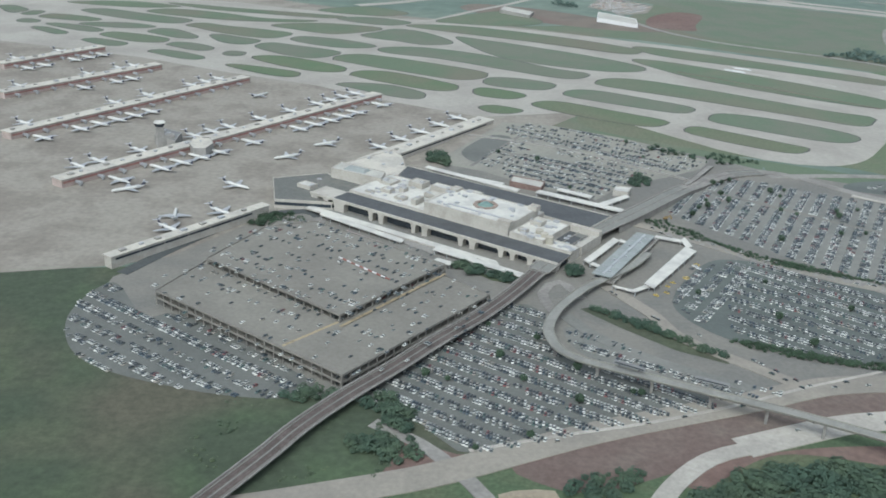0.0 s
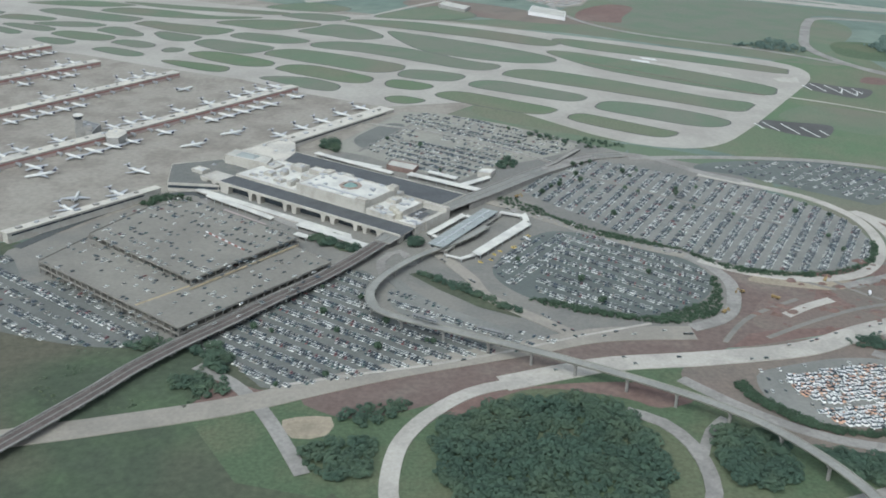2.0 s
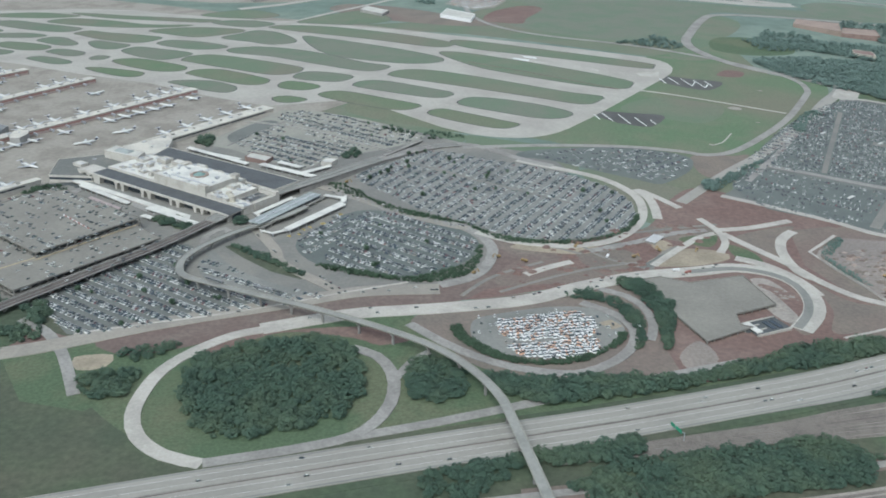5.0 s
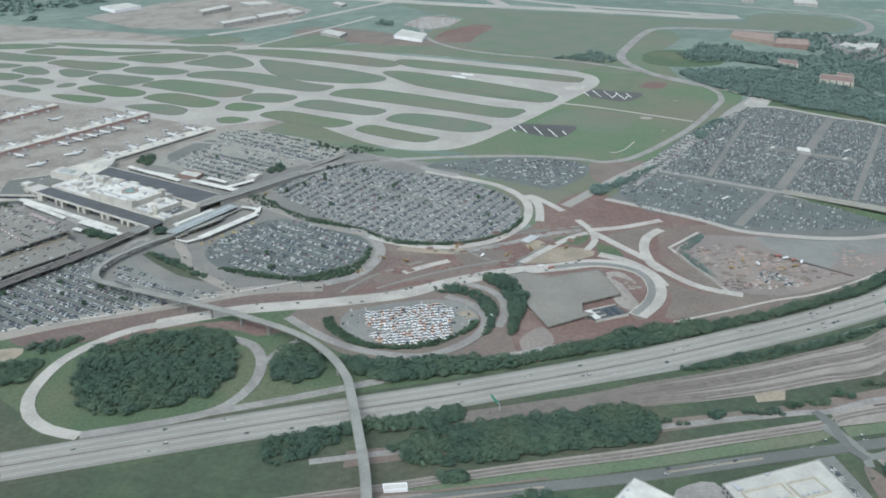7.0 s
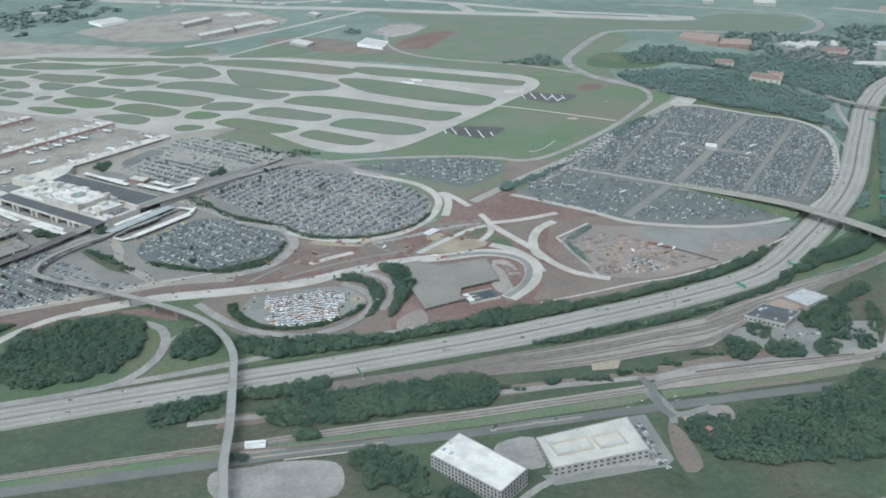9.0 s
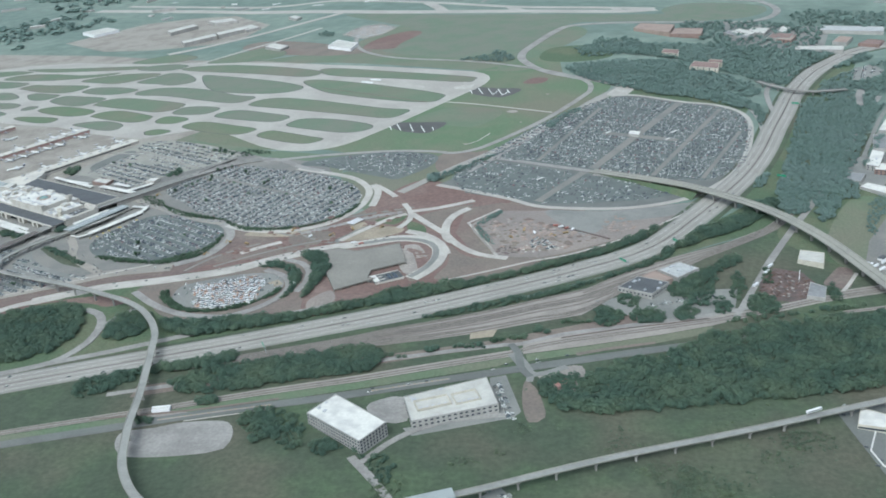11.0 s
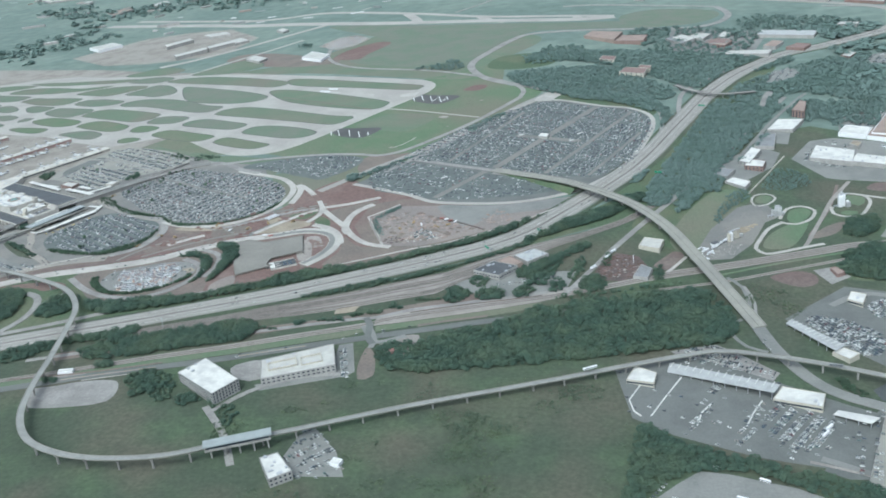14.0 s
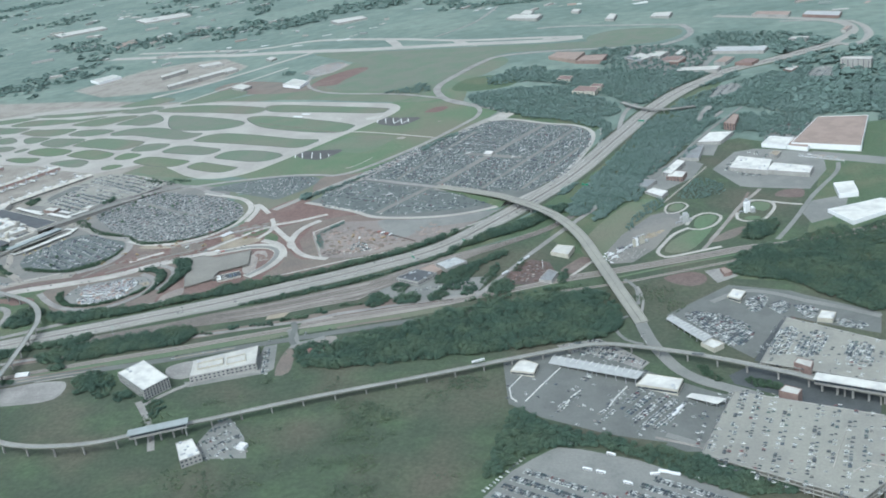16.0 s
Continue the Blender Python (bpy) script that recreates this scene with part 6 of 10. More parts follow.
wood([(29.7, 164.3), (34.6, 171.6), (46.0, 174.5), (46.0, 169.7), (37.6, 162.4)], 2.4, 1.5, "green trees beside the ramp", 33)
wood([(23.0, 152.1), (32.7, 156.6), (40.3, 155.9), (38.1, 142.6), (26.3, 142.2)], 2.6, 1.6, WOOD, 34)
patch("ground", [(44.0, 250.5), (49.0, 252.8), (61.8, 240.2), (78.1, 226.2), (78.0, 221.0), (66.0, 227.5), (53.3, 239.8)], meadow, 0.16, False, label="dark green lawn strip beside the airport road")
wood([(47.2, 249.6), (49.2, 251.4), (63.4, 239.2), (78.8, 225.8), (77.0, 223.8), (61.6, 236.8)], 1.75, 1.2, "row of small round green trees on the lawn strip", 420)
wood([(125.7, 228.5), (138.0, 238.5), (141.8, 254.0), (142.9, 246.2), (138.6, 229.0), (129.5, 221.8), (115.8, 220.0), (89.9, 227.6), (80.2, 234.6), (91.6, 231.4), (111.9, 223.5)], 1.4, 0.8, "green hedge round the car lot", 36)
wood([(137.3, 275.0), (152.0, 263.1), (169.0, 259.5), (186.7, 263.3), (200.6, 273.7), (208.6, 292.3), (208.6, 286.1), (201.2, 270.9), (186.1, 259.4), (168.6, 256.3), (149.6, 259.7)], 1.2, 0.6, "low green hedge round the car lot", 37)
wood([(247.3, 327.7), (260.7, 346.3), (280.0, 366.9), (279.8, 362.0), (264.2, 340.6), (250.9, 324.5)], 2.4, 1.0, "dark green hedge along the access road", 38)
wood([(-58.9, 309.2), (-54.8, 318.2), (-43.6, 320.7), (-40.8, 314.5), (-47.6, 308.4)], 2.0, 1.0, "dark green shrubs before the terminal", 39)
patch("ground", [(8.0, 287.0), (13.0, 288.0), (32.0, 271.0), (29.0, 265.5), (20.0, 268.5), (11.1, 279.6)], grass, 0.2, False, label="dark green lawn before the terminal")
for k, (at, wide) in enumerate((((11.0, 278.4), 1.7), ((15.6, 274.8), 1.9), ((20.6, 271.4), 1.5), ((24.6, 269.4), 1.5), ((29.2, 266.8), 1.6), ((45.0, 275.0), 1.8))):
    wood([(at[0] - wide, at[1] - wide), (at[0] + wide, at[1] - wide), (at[0] + wide, at[1] + wide), (at[0] - wide, at[1] + wide)], 1.6, 1.5, "round green tree before the terminal", 400 + k)
wood([(-0.8, 385.0), (2.5, 395.2), (9.5, 390.8), (7.1, 377.9)], 2.4, 1.3, "green trees beside the terminal roof", 41)
wood([(76.3, 361.8), (82.4, 371.2), (85.8, 366.1), (81.7, 355.7)], 2.4, 1.3, "green trees beside the kiosk", 42)
wood([(94.7, 399.9), (116.7, 402.4), (136.7, 397.1), (133.7, 390.6), (113.8, 390.4), (97.5, 414.1)], 4.0, 1.1, "row of dark green trees along the fence", 43)
wood([(470.0, 262.0), (478.0, 283.0), (486.0, 290.0), (489.0, 281.0), (484.0, 268.0), (474.0, 250.0), (466.0, 236.0), (463.0, 240.0)], 2.8, 1.0, "green bushes along the edge of the works", 44)
wood([(246.1, 54.3), (252.2, 56.0), (254.9, 44.8), (252.4, 37.8), (237.9, 60.4), (231.2, 53.0), (224.3, 61.0), (232.2, 64.5)], 2.6, 1.2, "green trees beside the office building", 45)
wood([(92.0, 800.0), (100.0, 815.0), (112.0, 800.0), (108.0, 785.0)], 5.0, 1.5, "far trees beside the airfield buildings", 94)
wood([(246.9, 630.1), (267.5, 642.5), (282.3, 657.9), (293.1, 629.9), (285.9, 614.5)], 4.6, 1.6, "far sparse grove on the airfield", 95)
wood([(347.4, 628.4), (368.5, 681.9), (399.6, 683.9), (401.3, 633.8), (369.6, 620.9)], 5.0, 1.8, "far green trees beside the perimeter road", 96, 0.35, 36)
wood([(456.8, 757.5), (559.9, 739.9), (564.6, 683.7), (513.5, 583.4), (474.2, 591.8), (460.7, 664.3)], 7.5, 2.0, "far scattered trees between the halls", 97, 0.35, 36)
wood([(578.3, 799.9), (652.2, 754.8), (671.2, 688.4), (624.2, 659.9), (624.6, 692.2), (560.6, 745.7)], 7.0, 2.0, "far trees behind the halls", 98, 0.35, 36)
wood([(565.9, 538.1), (622.0, 593.0), (659.2, 589.1), (649.9, 527.9), (680.2, 513.5), (663.6, 451.3), (618.3, 462.1), (585.9, 492.7)], 4.0, 1.8, "far dark green wood", 99, 0.36, 24)
wood([(382.4, 513.1), (405.4, 513.0), (447.4, 482.7), (458.3, 464.0), (451.4, 452.4), (424.8, 478.8), (391.8, 498.2)], 3.2, 1.8, "dark green wood beside the parking field", 107, 0.3, 40)
far = np.random.default_rng(5)
for k, (x0, x1, y0, y1, number) in enumerate(((-1500, -150, 860, 2600, 4200), (-150, 900, 1150, 3000, 4800), (600, 1500, 300, 1700, 3600), (900, 2400, 700, 3200, 3200))):
    spots, sizes = [], []
    while len(spots) < number:
        x, y = far.uniform(x0, x1), far.uniform(y0, y1)
        thick = noise.noise(Vector((x * 0.005, y * 0.005, k))) + 0.4 * noise.noise(Vector((x * 0.02, y * 0.02, k)))
        if thick > 0.2 and not near_road(x, y):
            spots.append((x, y, rise(x, y) - 2.4))
            sizes.append(far.uniform(2.2, 4.6))
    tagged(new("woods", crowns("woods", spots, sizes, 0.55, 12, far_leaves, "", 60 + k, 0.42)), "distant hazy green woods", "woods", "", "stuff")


# ---- parked cars ----
def car_shape():
    """A plain saloon: body with bonnet and boot, and a glass cabin; for the long rows."""
    L, W = 4.6 * S / 2, 1.85 * S / 2
    z0, z1, z2 = 0.25 * S, 0.85 * S, 1.42 * S
    v = [(-L, -W, z0), (L, -W, z0), (L, W, z0), (-L, W, z0), (-L * 0.98, -W * 0.94, z1), (L * 0.96, -W * 0.94, z1 * 0.9), (L * 0.96, W * 0.94, z1 * 0.9), (-L * 0.98, W * 0.94, z1),
         (-L * 0.6, -W * 0.74, z2), (L * 0.2, -W * 0.74, z2), (L * 0.2, W * 0.74, z2), (-L * 0.6, W * 0.74, z2), (-L * 0.85, -W * 0.9, z1), (L * 0.5, -W * 0.9, z1), (L * 0.5, W * 0.9, z1), (-L * 0.85, W * 0.9, z1)]
    f = [(0, 1, 5, 4), (1, 2, 6, 5), (2, 3, 7, 6), (3, 0, 4, 7), (4, 5, 13, 12), (5, 6, 14, 13), (6, 7, 15, 14), (7, 4, 12, 15), (12, 13, 9, 8), (13, 14, 10, 9), (14, 15, 11, 10), (15, 12, 8, 11), (8, 9, 10, 11)]
    return np.array(v), np.array(f), np.array([0] * 8 + [1] * 4 + [0])


CAR_V, CAR_F, CAR_M = car_shape()


def rows_of_cars(name, cars, paint, label, group=""):
    """Many parked cars as one mass."""
    cars = np.asarray(cars)
    n = len(cars)
    c, s = np.cos(cars[:, 3]), np.sin(cars[:, 3])
    k = cars[:, 4][:, None]
    x, y = CAR_V[:, 0][None] * k, CAR_V[:, 1][None] * k
    verts = np.stack([cars[:, 0, None] + x * c[:, None] - y * s[:, None], cars[:, 1, None] + x * s[:, None] + y * c[:, None], cars[:, 2, None] + CAR_V[:, 2][None] * k * cars[:, 5][:, None]], -1).reshape(-1, 3)
    faces = (CAR_F[None] + (np.arange(n) * len(CAR_V))[:, None, None]).reshape(-1, 4)
    me = bpy.data.meshes.new(name)
    me.vertices.add(len(verts))
    me.vertices.foreach_set("co", verts.astype(np.float32).ravel())
    me.loops.add(faces.size)
    me.loops.foreach_set("vertex_index", faces.astype(np.int32).ravel())
    me.polygons.add(len(faces))
    me.polygons.foreach_set("loop_start", np.arange(0, faces.size, 4, dtype=np.int32))
    me.polygons.foreach_set("material_index", np.tile(CAR_M, n).astype(np.int32))
    me.materials.append(paint)
    me.materials.append(glass)
    me.update(calc_edges=True)
    tagged(new(name, me), label, "parked cars", group, "stuff")


def off_line(p, a, b):
    """How far p lies from the stretch from a to b."""
    a, b = Vector(a), Vector(b)
    t = clamp((p - a).dot(b - a) / (b - a).length_squared, 0, 1)
    return (p - a - (b - a) * t).length


def rows(poly, a, b, full, seed, pitch=18 * S, lift=0.12, slot=2.7 * S, clear=(), slant=0.0, deep=2.45):
    """Places of cars in double rows that run from a towards b."""
    rng = np.random.default_rng(seed)
    d = Vector((b[0] - a[0], b[1] - a[1])).normalized()
    n = Vector((-d.y, d.x))
    line = [(v.x, v.y) for v in smoothed(poly, True, 5.0)]
    at = [Vector((x - a[0], y - a[1])) for x, y in line]
    u0, u1, v0, v1 = min(p.dot(d) for p in at), max(p.dot(d) for p in at), min(p.dot(n) for p in at), max(p.dot(n) for p in at)
    out = []
    for j in range(math.floor(v0 / pitch), math.ceil(v1 / pitch) + 1):
        thin = full * (rng.uniform(0.8, 1.15) if full > 0.75 else rng.uniform(0.55, 1.35))
        for side in (-1, 1):
            u = u0
            while u < u1:
                u += slot
                lump = 0.5 + 0.5 * noise.noise(Vector((u * 0.05, j * 0.7, seed)))
                if rng.random() > thin * ((0.72 + 0.56 * lump) if full > 0.75 else (0.3 + 1.4 * lump)):
                    continue
                p = Vector(a) + d * u + n * (j * pitch + side * deep * S)
                if not inside(p.x, p.y, line) or any(off_line(p, c, e) < w / 2 + 0.6 for c, e, w in clear):
                    continue
                turn = math.atan2(n.y, n.x) + slant + (math.pi if rng.random() < 0.5 else 0) + rng.uniform(-0.05, 0.05)
                out.append((p.x, p.y, rise(p.x, p.y) + lift, turn, rng.uniform(0.96, 1.16), rng.choice((1.0, 1.0, 1.2))))
    return out


def car_lot(poly, a, b, full, seed, mat, label, cover_label, lift=0.1, pitch=18 * S, paint=None, smooth=True, clear=(), slant=0.0, deep=2.45):
    patch("parking_lot", poly, mat, lift, smooth, cover_label, "parking lot")
    places = rows(poly, a, b, full, seed, pitch, lift + 0.02, clear=clear, slant=slant, deep=deep)
    for p, q, w in clear:
        ribbon("lane", [p, ((p[0] + q[0]) / 2, (p[1] + q[1]) / 2), q], w, yard_tan, lift + 0.05, "pale lane across the parking lot", "lane", 0.04)
    if places:
        rows_of_cars("parked_cars", places, paint or row_paint, label)


LOT_E = [(-13.3, 201.0), (2.2, 226.5), (24.9, 252.4), (33.8, 245.8), (34.9, 226.3), (43.1, 217.9), (62.7, 210.6), (72.8, 202.1), (59.6, 196.5), (32.4, 186.0), (12.4, 179.3), (6.4, 182.9), (-2.5, 194.0)]
car_lot(LOT_E, (15.5, 225.4), (55.0, 197.0), 0.97, 101, asphalt, "long rows of parked cars on grey asphalt", "grey asphalt parking lot beside the rail viaduct", pitch=5.3, slant=0.35, deep=2.1)
LOT_A = [(71.0, 255.0), (82.4, 278.6), (94.2, 289.3), (112.5, 284.4), (130.5, 273.0), (140.1, 262.0), (141.7, 251.3), (138.1, 241.0), (129.7, 231.0), (115.8, 223.6), (104.0, 224.2), (91.7, 230.0), (78.9, 237.1)]
patch("parking_lot", LOT_A, lot_asphalt, 0.1, True, "dark grey asphalt oval parking lot", "parking lot")
rows_of_cars("parked_cars", rows([(83.6, 241.1), (91.3, 267.9), (97.5, 287.1), (112.6, 282.5), (130.5, 271.2), (139.4, 260.9), (140.6, 251.3), (137.8, 242.5), (129.3, 232.4), (115.8, 225.4), (103.9, 226.1), (92.5, 232.4)], (95.6, 286.0), (128.5, 258.6), 1.0, 102, 5.98, 0.12, slant=0.35, deep=2.3), row_paint, "dense slanting rows of parked cars in an oval lot")
rows_of_cars("parked_cars", rows([(71.4, 255.8), (83.0, 277.3), (94.1, 287.3), (99.1, 281.3), (90.8, 262.8), (82.4, 249.8), (76.6, 243.5)], (79.4, 249.5), (98.7, 279.5), 0.8, 132, 5.4, 0.12), row_paint, "rows of parked cars beside the station lane")
LOT_B = [(85.5, 331.4), (93.5, 346.9), (112.4, 366.9), (129.1, 368.1), (144.5, 358.9), (163.2, 351.5), (184.5, 338.0), (200.7, 321.6), (207.5, 305.0), (207.3, 289.1), (200.8, 274.9), (186.9, 264.4), (169.1, 260.6), (152.1, 264.2), (137.3, 276.1), (119.3, 288.9), (104.8, 306.8)]
car_lot(LOT_B, (160.3, 270.1), (190.8, 328.7), 0.96, 103, worn_asphalt, "dense rows of parked cars in a large oval lot", "large pale grey asphalt oval parking lot", pitch=5.45, slant=-0.35, deep=2.1, clear=(((137.1, 331.2), (183.2, 300.0), 1.6), ((104.5, 355.9), (137.6, 331.8), 2.2)))
LOT_C = [(166.7, 372.3), (190.9, 379.1), (216.1, 381.1), (237.2, 375.9), (246.4, 368.2), (245.6, 355.8), (239.2, 343.3), (225.7, 328.7), (217.7, 332.4), (196.9, 345.2), (177.5, 358.5), (161.9, 363.5)]
patch("parking_lot", LOT_C, lot_asphalt, 0.1, True, "grey asphalt parking lot beside the airfield", "parking lot")
for outline, full, seed in (([(169.2, 369.0), (190.4, 375.6), (215.5, 377.5), (217.2, 357.2), (209.3, 342.3), (187.3, 351.7)], 0.3, 104), ([(218.0, 375.9), (236.7, 373.3), (244.4, 365.5), (243.2, 354.7), (227.0, 334.6), (212.3, 344.8)], 0.66, 124)):
    rows_of_cars("parked_cars", rows(outline, (208.8, 339.2), (233.0, 362.7), full, seed, 5.6, deep=2.1), row_paint, "loose rows of parked cars on grey asphalt")
patch("pavement", [(249.7, 316.0), (265.5, 306.5), (290.0, 290.3), (304.7, 278.3), (323.6, 273.6), (344.8, 272.2), (364.4, 276.0), (386.1, 287.0), (401.9, 303.6), (421.3, 334.7), (440.9, 395.2), (446.6, 439.7), (433.9, 464.2), (410.9, 474.6), (381.3, 494.3), (366.4, 496.7), (303.1, 397.6), (266.8, 336.4)], asphalt, 0.07, False, "worn asphalt rim of the parking field", "pavement")
LOT_D = [(275.8, 365.0), (288.4, 391.1), (310.9, 428.7), (338.1, 464.8), (359.0, 487.1), (372.3, 489.8), (394.5, 478.1), (420.2, 465.1), (436.7, 455.4), (444.7, 436.7), (444.5, 408.5), (435.6, 375.4), (428.2, 347.1), (416.0, 327.7), (398.0, 313.9), (376.7, 317.7), (351.0, 327.9), (333.7, 336.6), (303.7, 351.0)]
car_lot(LOT_D, (310.4, 345.9), (365.5, 318.0), 0.66, 105, lot_asphalt, "huge field of parked cars in rows", "huge dark grey asphalt parking lot", pitch=5.94, deep=2.0, smooth=False, clear=(((338.6, 336.0), (411.0, 477.4), 5.0), ((371.2, 322.6), (433.3, 455.8), 3.0), ((307.3, 352.9), (353.4, 463.7), 2.6), ((350.2, 405.5), (394.5, 386.7), 6.0), ((398.0, 317.1), (436.0, 403.9), 2.4)))
patch("pavement", [(360.5, 496.5), (369.5, 518.0), (373.0, 526.0), (380.5, 527.5), (376.5, 510.0), (374.0, 493.5)], taxi, 0.3, True, "pale road junction at the corner of the parking field", "road junction")
LOT_D2 = [(264.1, 354.8), (279.8, 354.6), (304.9, 341.4), (333.5, 325.4), (360.8, 313.8), (383.4, 301.5), (389.3, 295.0), (360.5, 284.3), (326.4, 280.6), (305.2, 282.8), (286.3, 291.0), (266.3, 301.8), (257.5, 328.0)]
car_lot(LOT_D2, (310.1, 343.1), (364.6, 313.7), 0.32, 106, lot_asphalt, "field of parked cars in loose rows", "dark grey asphalt parking lot", pitch=5.94, deep=2.0, smooth=False, clear=(((305.7, 284.7), (334.1, 332.0), 4.4),))
LOT_F = [(2.6, 382.9), (33.4, 445.3), (53.9, 442.0), (84.5, 423.8), (116.0, 394.5), (109.6, 382.6), (93.3, 370.2), (73.6, 358.3), (61.5, 341.5), (43.0, 352.6), (20.4, 372.9)]
patch("parking_lot", LOT_F, deck_top, 0.1, False, "pale grey concrete parking deck roof", "parking lot")
patch("pavement", [(13.5, 398.0), (24.0, 420.0), (31.0, 424.0), (36.0, 418.0), (27.0, 400.0), (19.5, 384.0)], asphalt, 0.13, True, "dark worn asphalt beside the concourse", "pavement")
for outline, full, seed in (
        ([(28.0, 372.0), (36.0, 394.0), (52.0, 391.0), (74.0, 376.0), (84.0, 367.0), (72.0, 358.0), (60.5, 344.0), (44.0, 354.0)], 0.8, 107),
        ([(20.0, 384.0), (36.0, 416.0), (47.0, 408.0), (34.0, 393.0), (26.0, 377.0)], 0.4, 127),
        ([(34.0, 428.0), (40.0, 442.0), (56.0, 438.0), (78.0, 423.0), (70.0, 402.0), (50.0, 411.0)], 0.5, 128),
        ([(70.0, 400.0), (79.0, 421.0), (100.0, 406.0), (113.0, 394.0), (106.0, 383.0), (92.0, 377.0)], 0.66, 129),
        ([(52.0, 404.0), (60.0, 402.0), (88.0, 377.0), (84.0, 369.0), (60.0, 388.0)], 0.45, 130)):
    rows_of_cars("parked_cars", rows(outline, (20.5, 375.0), (61.8, 343.4), full, seed, 5.6, 0.12, deep=2.2), row_paint, "rows of parked cars on a pale deck")
for line in ([(17.0, 379.0), (40.0, 424.0)], [(50.0, 351.0), (78.0, 392.0)], [(24.0, 402.0), (60.0, 384.0), (86.0, 366.0)], [(40.0, 426.0), (72.0, 404.0), (100.0, 382.0)]):
    ribbon("lane", line, 1.5, yard_tan, 0.14, "tan driving lane across the parking deck", "lane", 0.03, smooth=False)
ribbon("wall", [(9.7, 424.7), (48.2, 408.4), (88.4, 377.2), (101.3, 366.7)], 0.4, facade, 0.9, "low concrete wall between two parking decks", "wall", 0.9)
LOT_G = [(-88.8, 259.8), (-74.3, 239.3), (-63.3, 240.4), (-24.5, 207.2), (-26.4, 200.7), (-50.2, 201.6), (-81.7, 213.9), (-94.0, 237.5)]
car_lot(LOT_G, (-60.2, 227.6), (-32.5, 206.9), 0.7, 108, asphalt, "rows of parked cars beside the parking deck", "grey asphalt lot beside the parking deck")
LOT_Q = [(283.0, 33.7), (288.3, 38.7), (299.4, 23.6), (305.2, 8.4), (282.7, 8.5), (280.4, 20.7)]
car_lot(LOT_Q, (284.3, 20.6), (289.4, 25.3), 0.5, 116, worn_asphalt, "small lot with parked cars by the station", "small grey asphalt lot by the station", smooth=False)
LOT_H = [(138.8, 191.1), (145.4, 196.0), (166.2, 202.9), (180.9, 201.6), (188.2, 189.7), (184.2, 178.0), (174.2, 171.3), (160.2, 168.0), (147.0, 170.1), (139.0, 178.4)]
car_lot(LOT_H, (145.8, 189.5), (176.1, 194.7), 0.0, 109, worn_asphalt, "", "grey oval asphalt lot")
van_rng = random.Random(3)
for k, outline in enumerate(([(146.3, 190.5), (156.5, 194.4), (176.7, 197.9), (178.4, 184.4), (162.6, 181.1), (150.4, 178.8)], [(149.7, 175.1), (167.2, 179.2), (178.2, 181.5), (176.9, 171.7), (160.1, 167.7), (152.5, 170.5)])):
    FLEET_AT = rows(outline, (149.7, 175.1), (175.7, 180.1), 0.86, 110 + k, 6.4 * S, 0.14, 2.6 * S)
    rows_of_cars("fleet_vans", [(x + van_rng.uniform(-0.3, 0.3), y + van_rng.uniform(-0.3, 0.3), z, t + van_rng.choice((0, 0, 0.3, -0.3, 1.5)), c * van_rng.uniform(1.1, 1.4), 1.4) for x, y, z, t, c, q in FLEET_AT], fleet_paint, "tightly packed white and orange fleet vans")
rows_of_cars("parked_cars", rows(LOT_H, (145.8, 189.5), (176.1, 194.7), 0.12, 119, 18 * S, 0.14), row_paint, "a few cars parked round the fleet lot")
LOT_K = [(38.9, 229.6), (38.5, 239.2), (47.2, 236.4), (59.4, 221.7), (75.7, 212.7), (85.7, 209.3), (85.9, 205.4), (72.5, 205.9), (56.4, 213.6), (44.8, 220.0)]
car_lot(LOT_K, (40.3, 229.1), (73.2, 208.6), 0.6, 111, worn_asphalt, "loose rows of parked cars beside the train line", "pale grey lot under the train line")
RENT_N = [(402.1, 83.1), (429.7, 95.6), (452.2, 82.2), (488.3, 58.3), (496.8, 54.0), (471.3, 18.6), (448.1, 24.0), (421.4, 36.0), (407.0, 46.9)]
car_lot(RENT_N, (432.6, 49.0), (442.1, 62.7), 0.05, 112, asphalt, "scattered cars in front of the hire sheds", "grey asphalt yard of the car hire sheds", smooth=False)
for k, (outline, full) in enumerate((([(453.0, 38.3), (460.8, 59.0), (477.3, 50.2), (469.8, 31.5)], 0.5), ([(442.8, 35.3), (453.7, 58.0), (456.5, 57.1), (446.6, 33.6)], 0.55), ([(427.0, 40.4), (439.0, 70.3), (442.0, 69.3), (430.4, 39.4)], 0.74), ([(455.0, 32.0), (463.0, 51.0), (474.0, 48.0), (467.0, 28.0)], 0.74), ([(469.0, 31.0), (476.0, 49.0), (479.5, 48.0), (473.0, 30.0)], 0.7))):
    rows_of_cars("parked_cars", rows(outline, (432.6, 49.0), (442.1, 62.7), full, 140 + k, 15 * S, 0.14), row_paint, "rows of hire cars beside the canopy")
patch("parking_lot", [(425.8, 97.4), (445.2, 103.5), (453.9, 95.2), (466.8, 81.1), (462.8, 74.6), (452.1, 79.7), (429.8, 90.8)], old_concrete, 0.09, False, "pale grey lot behind the car hire canopy", "parking lot")
rows_of_cars("parked_cars", rows([(427.1, 96.8), (445.1, 102.4), (453.8, 94.1), (465.6, 80.6), (462.9, 76.1), (452.1, 81.2), (429.7, 91.9)], (429.7, 92.9), (461.7, 77.1), 0.6, 145, 13 * S, 0.12), row_paint, "hire cars parked behind the canopy")
patch("pavement", [(468.7, 17.4), (496.5, 54.9), (501.0, 61.2), (504.2, 58.6), (482.2, 13.3), (476.0, 13.1)], asphalt, 0.085, False, "dark asphalt beside the hire deck", "pavement")
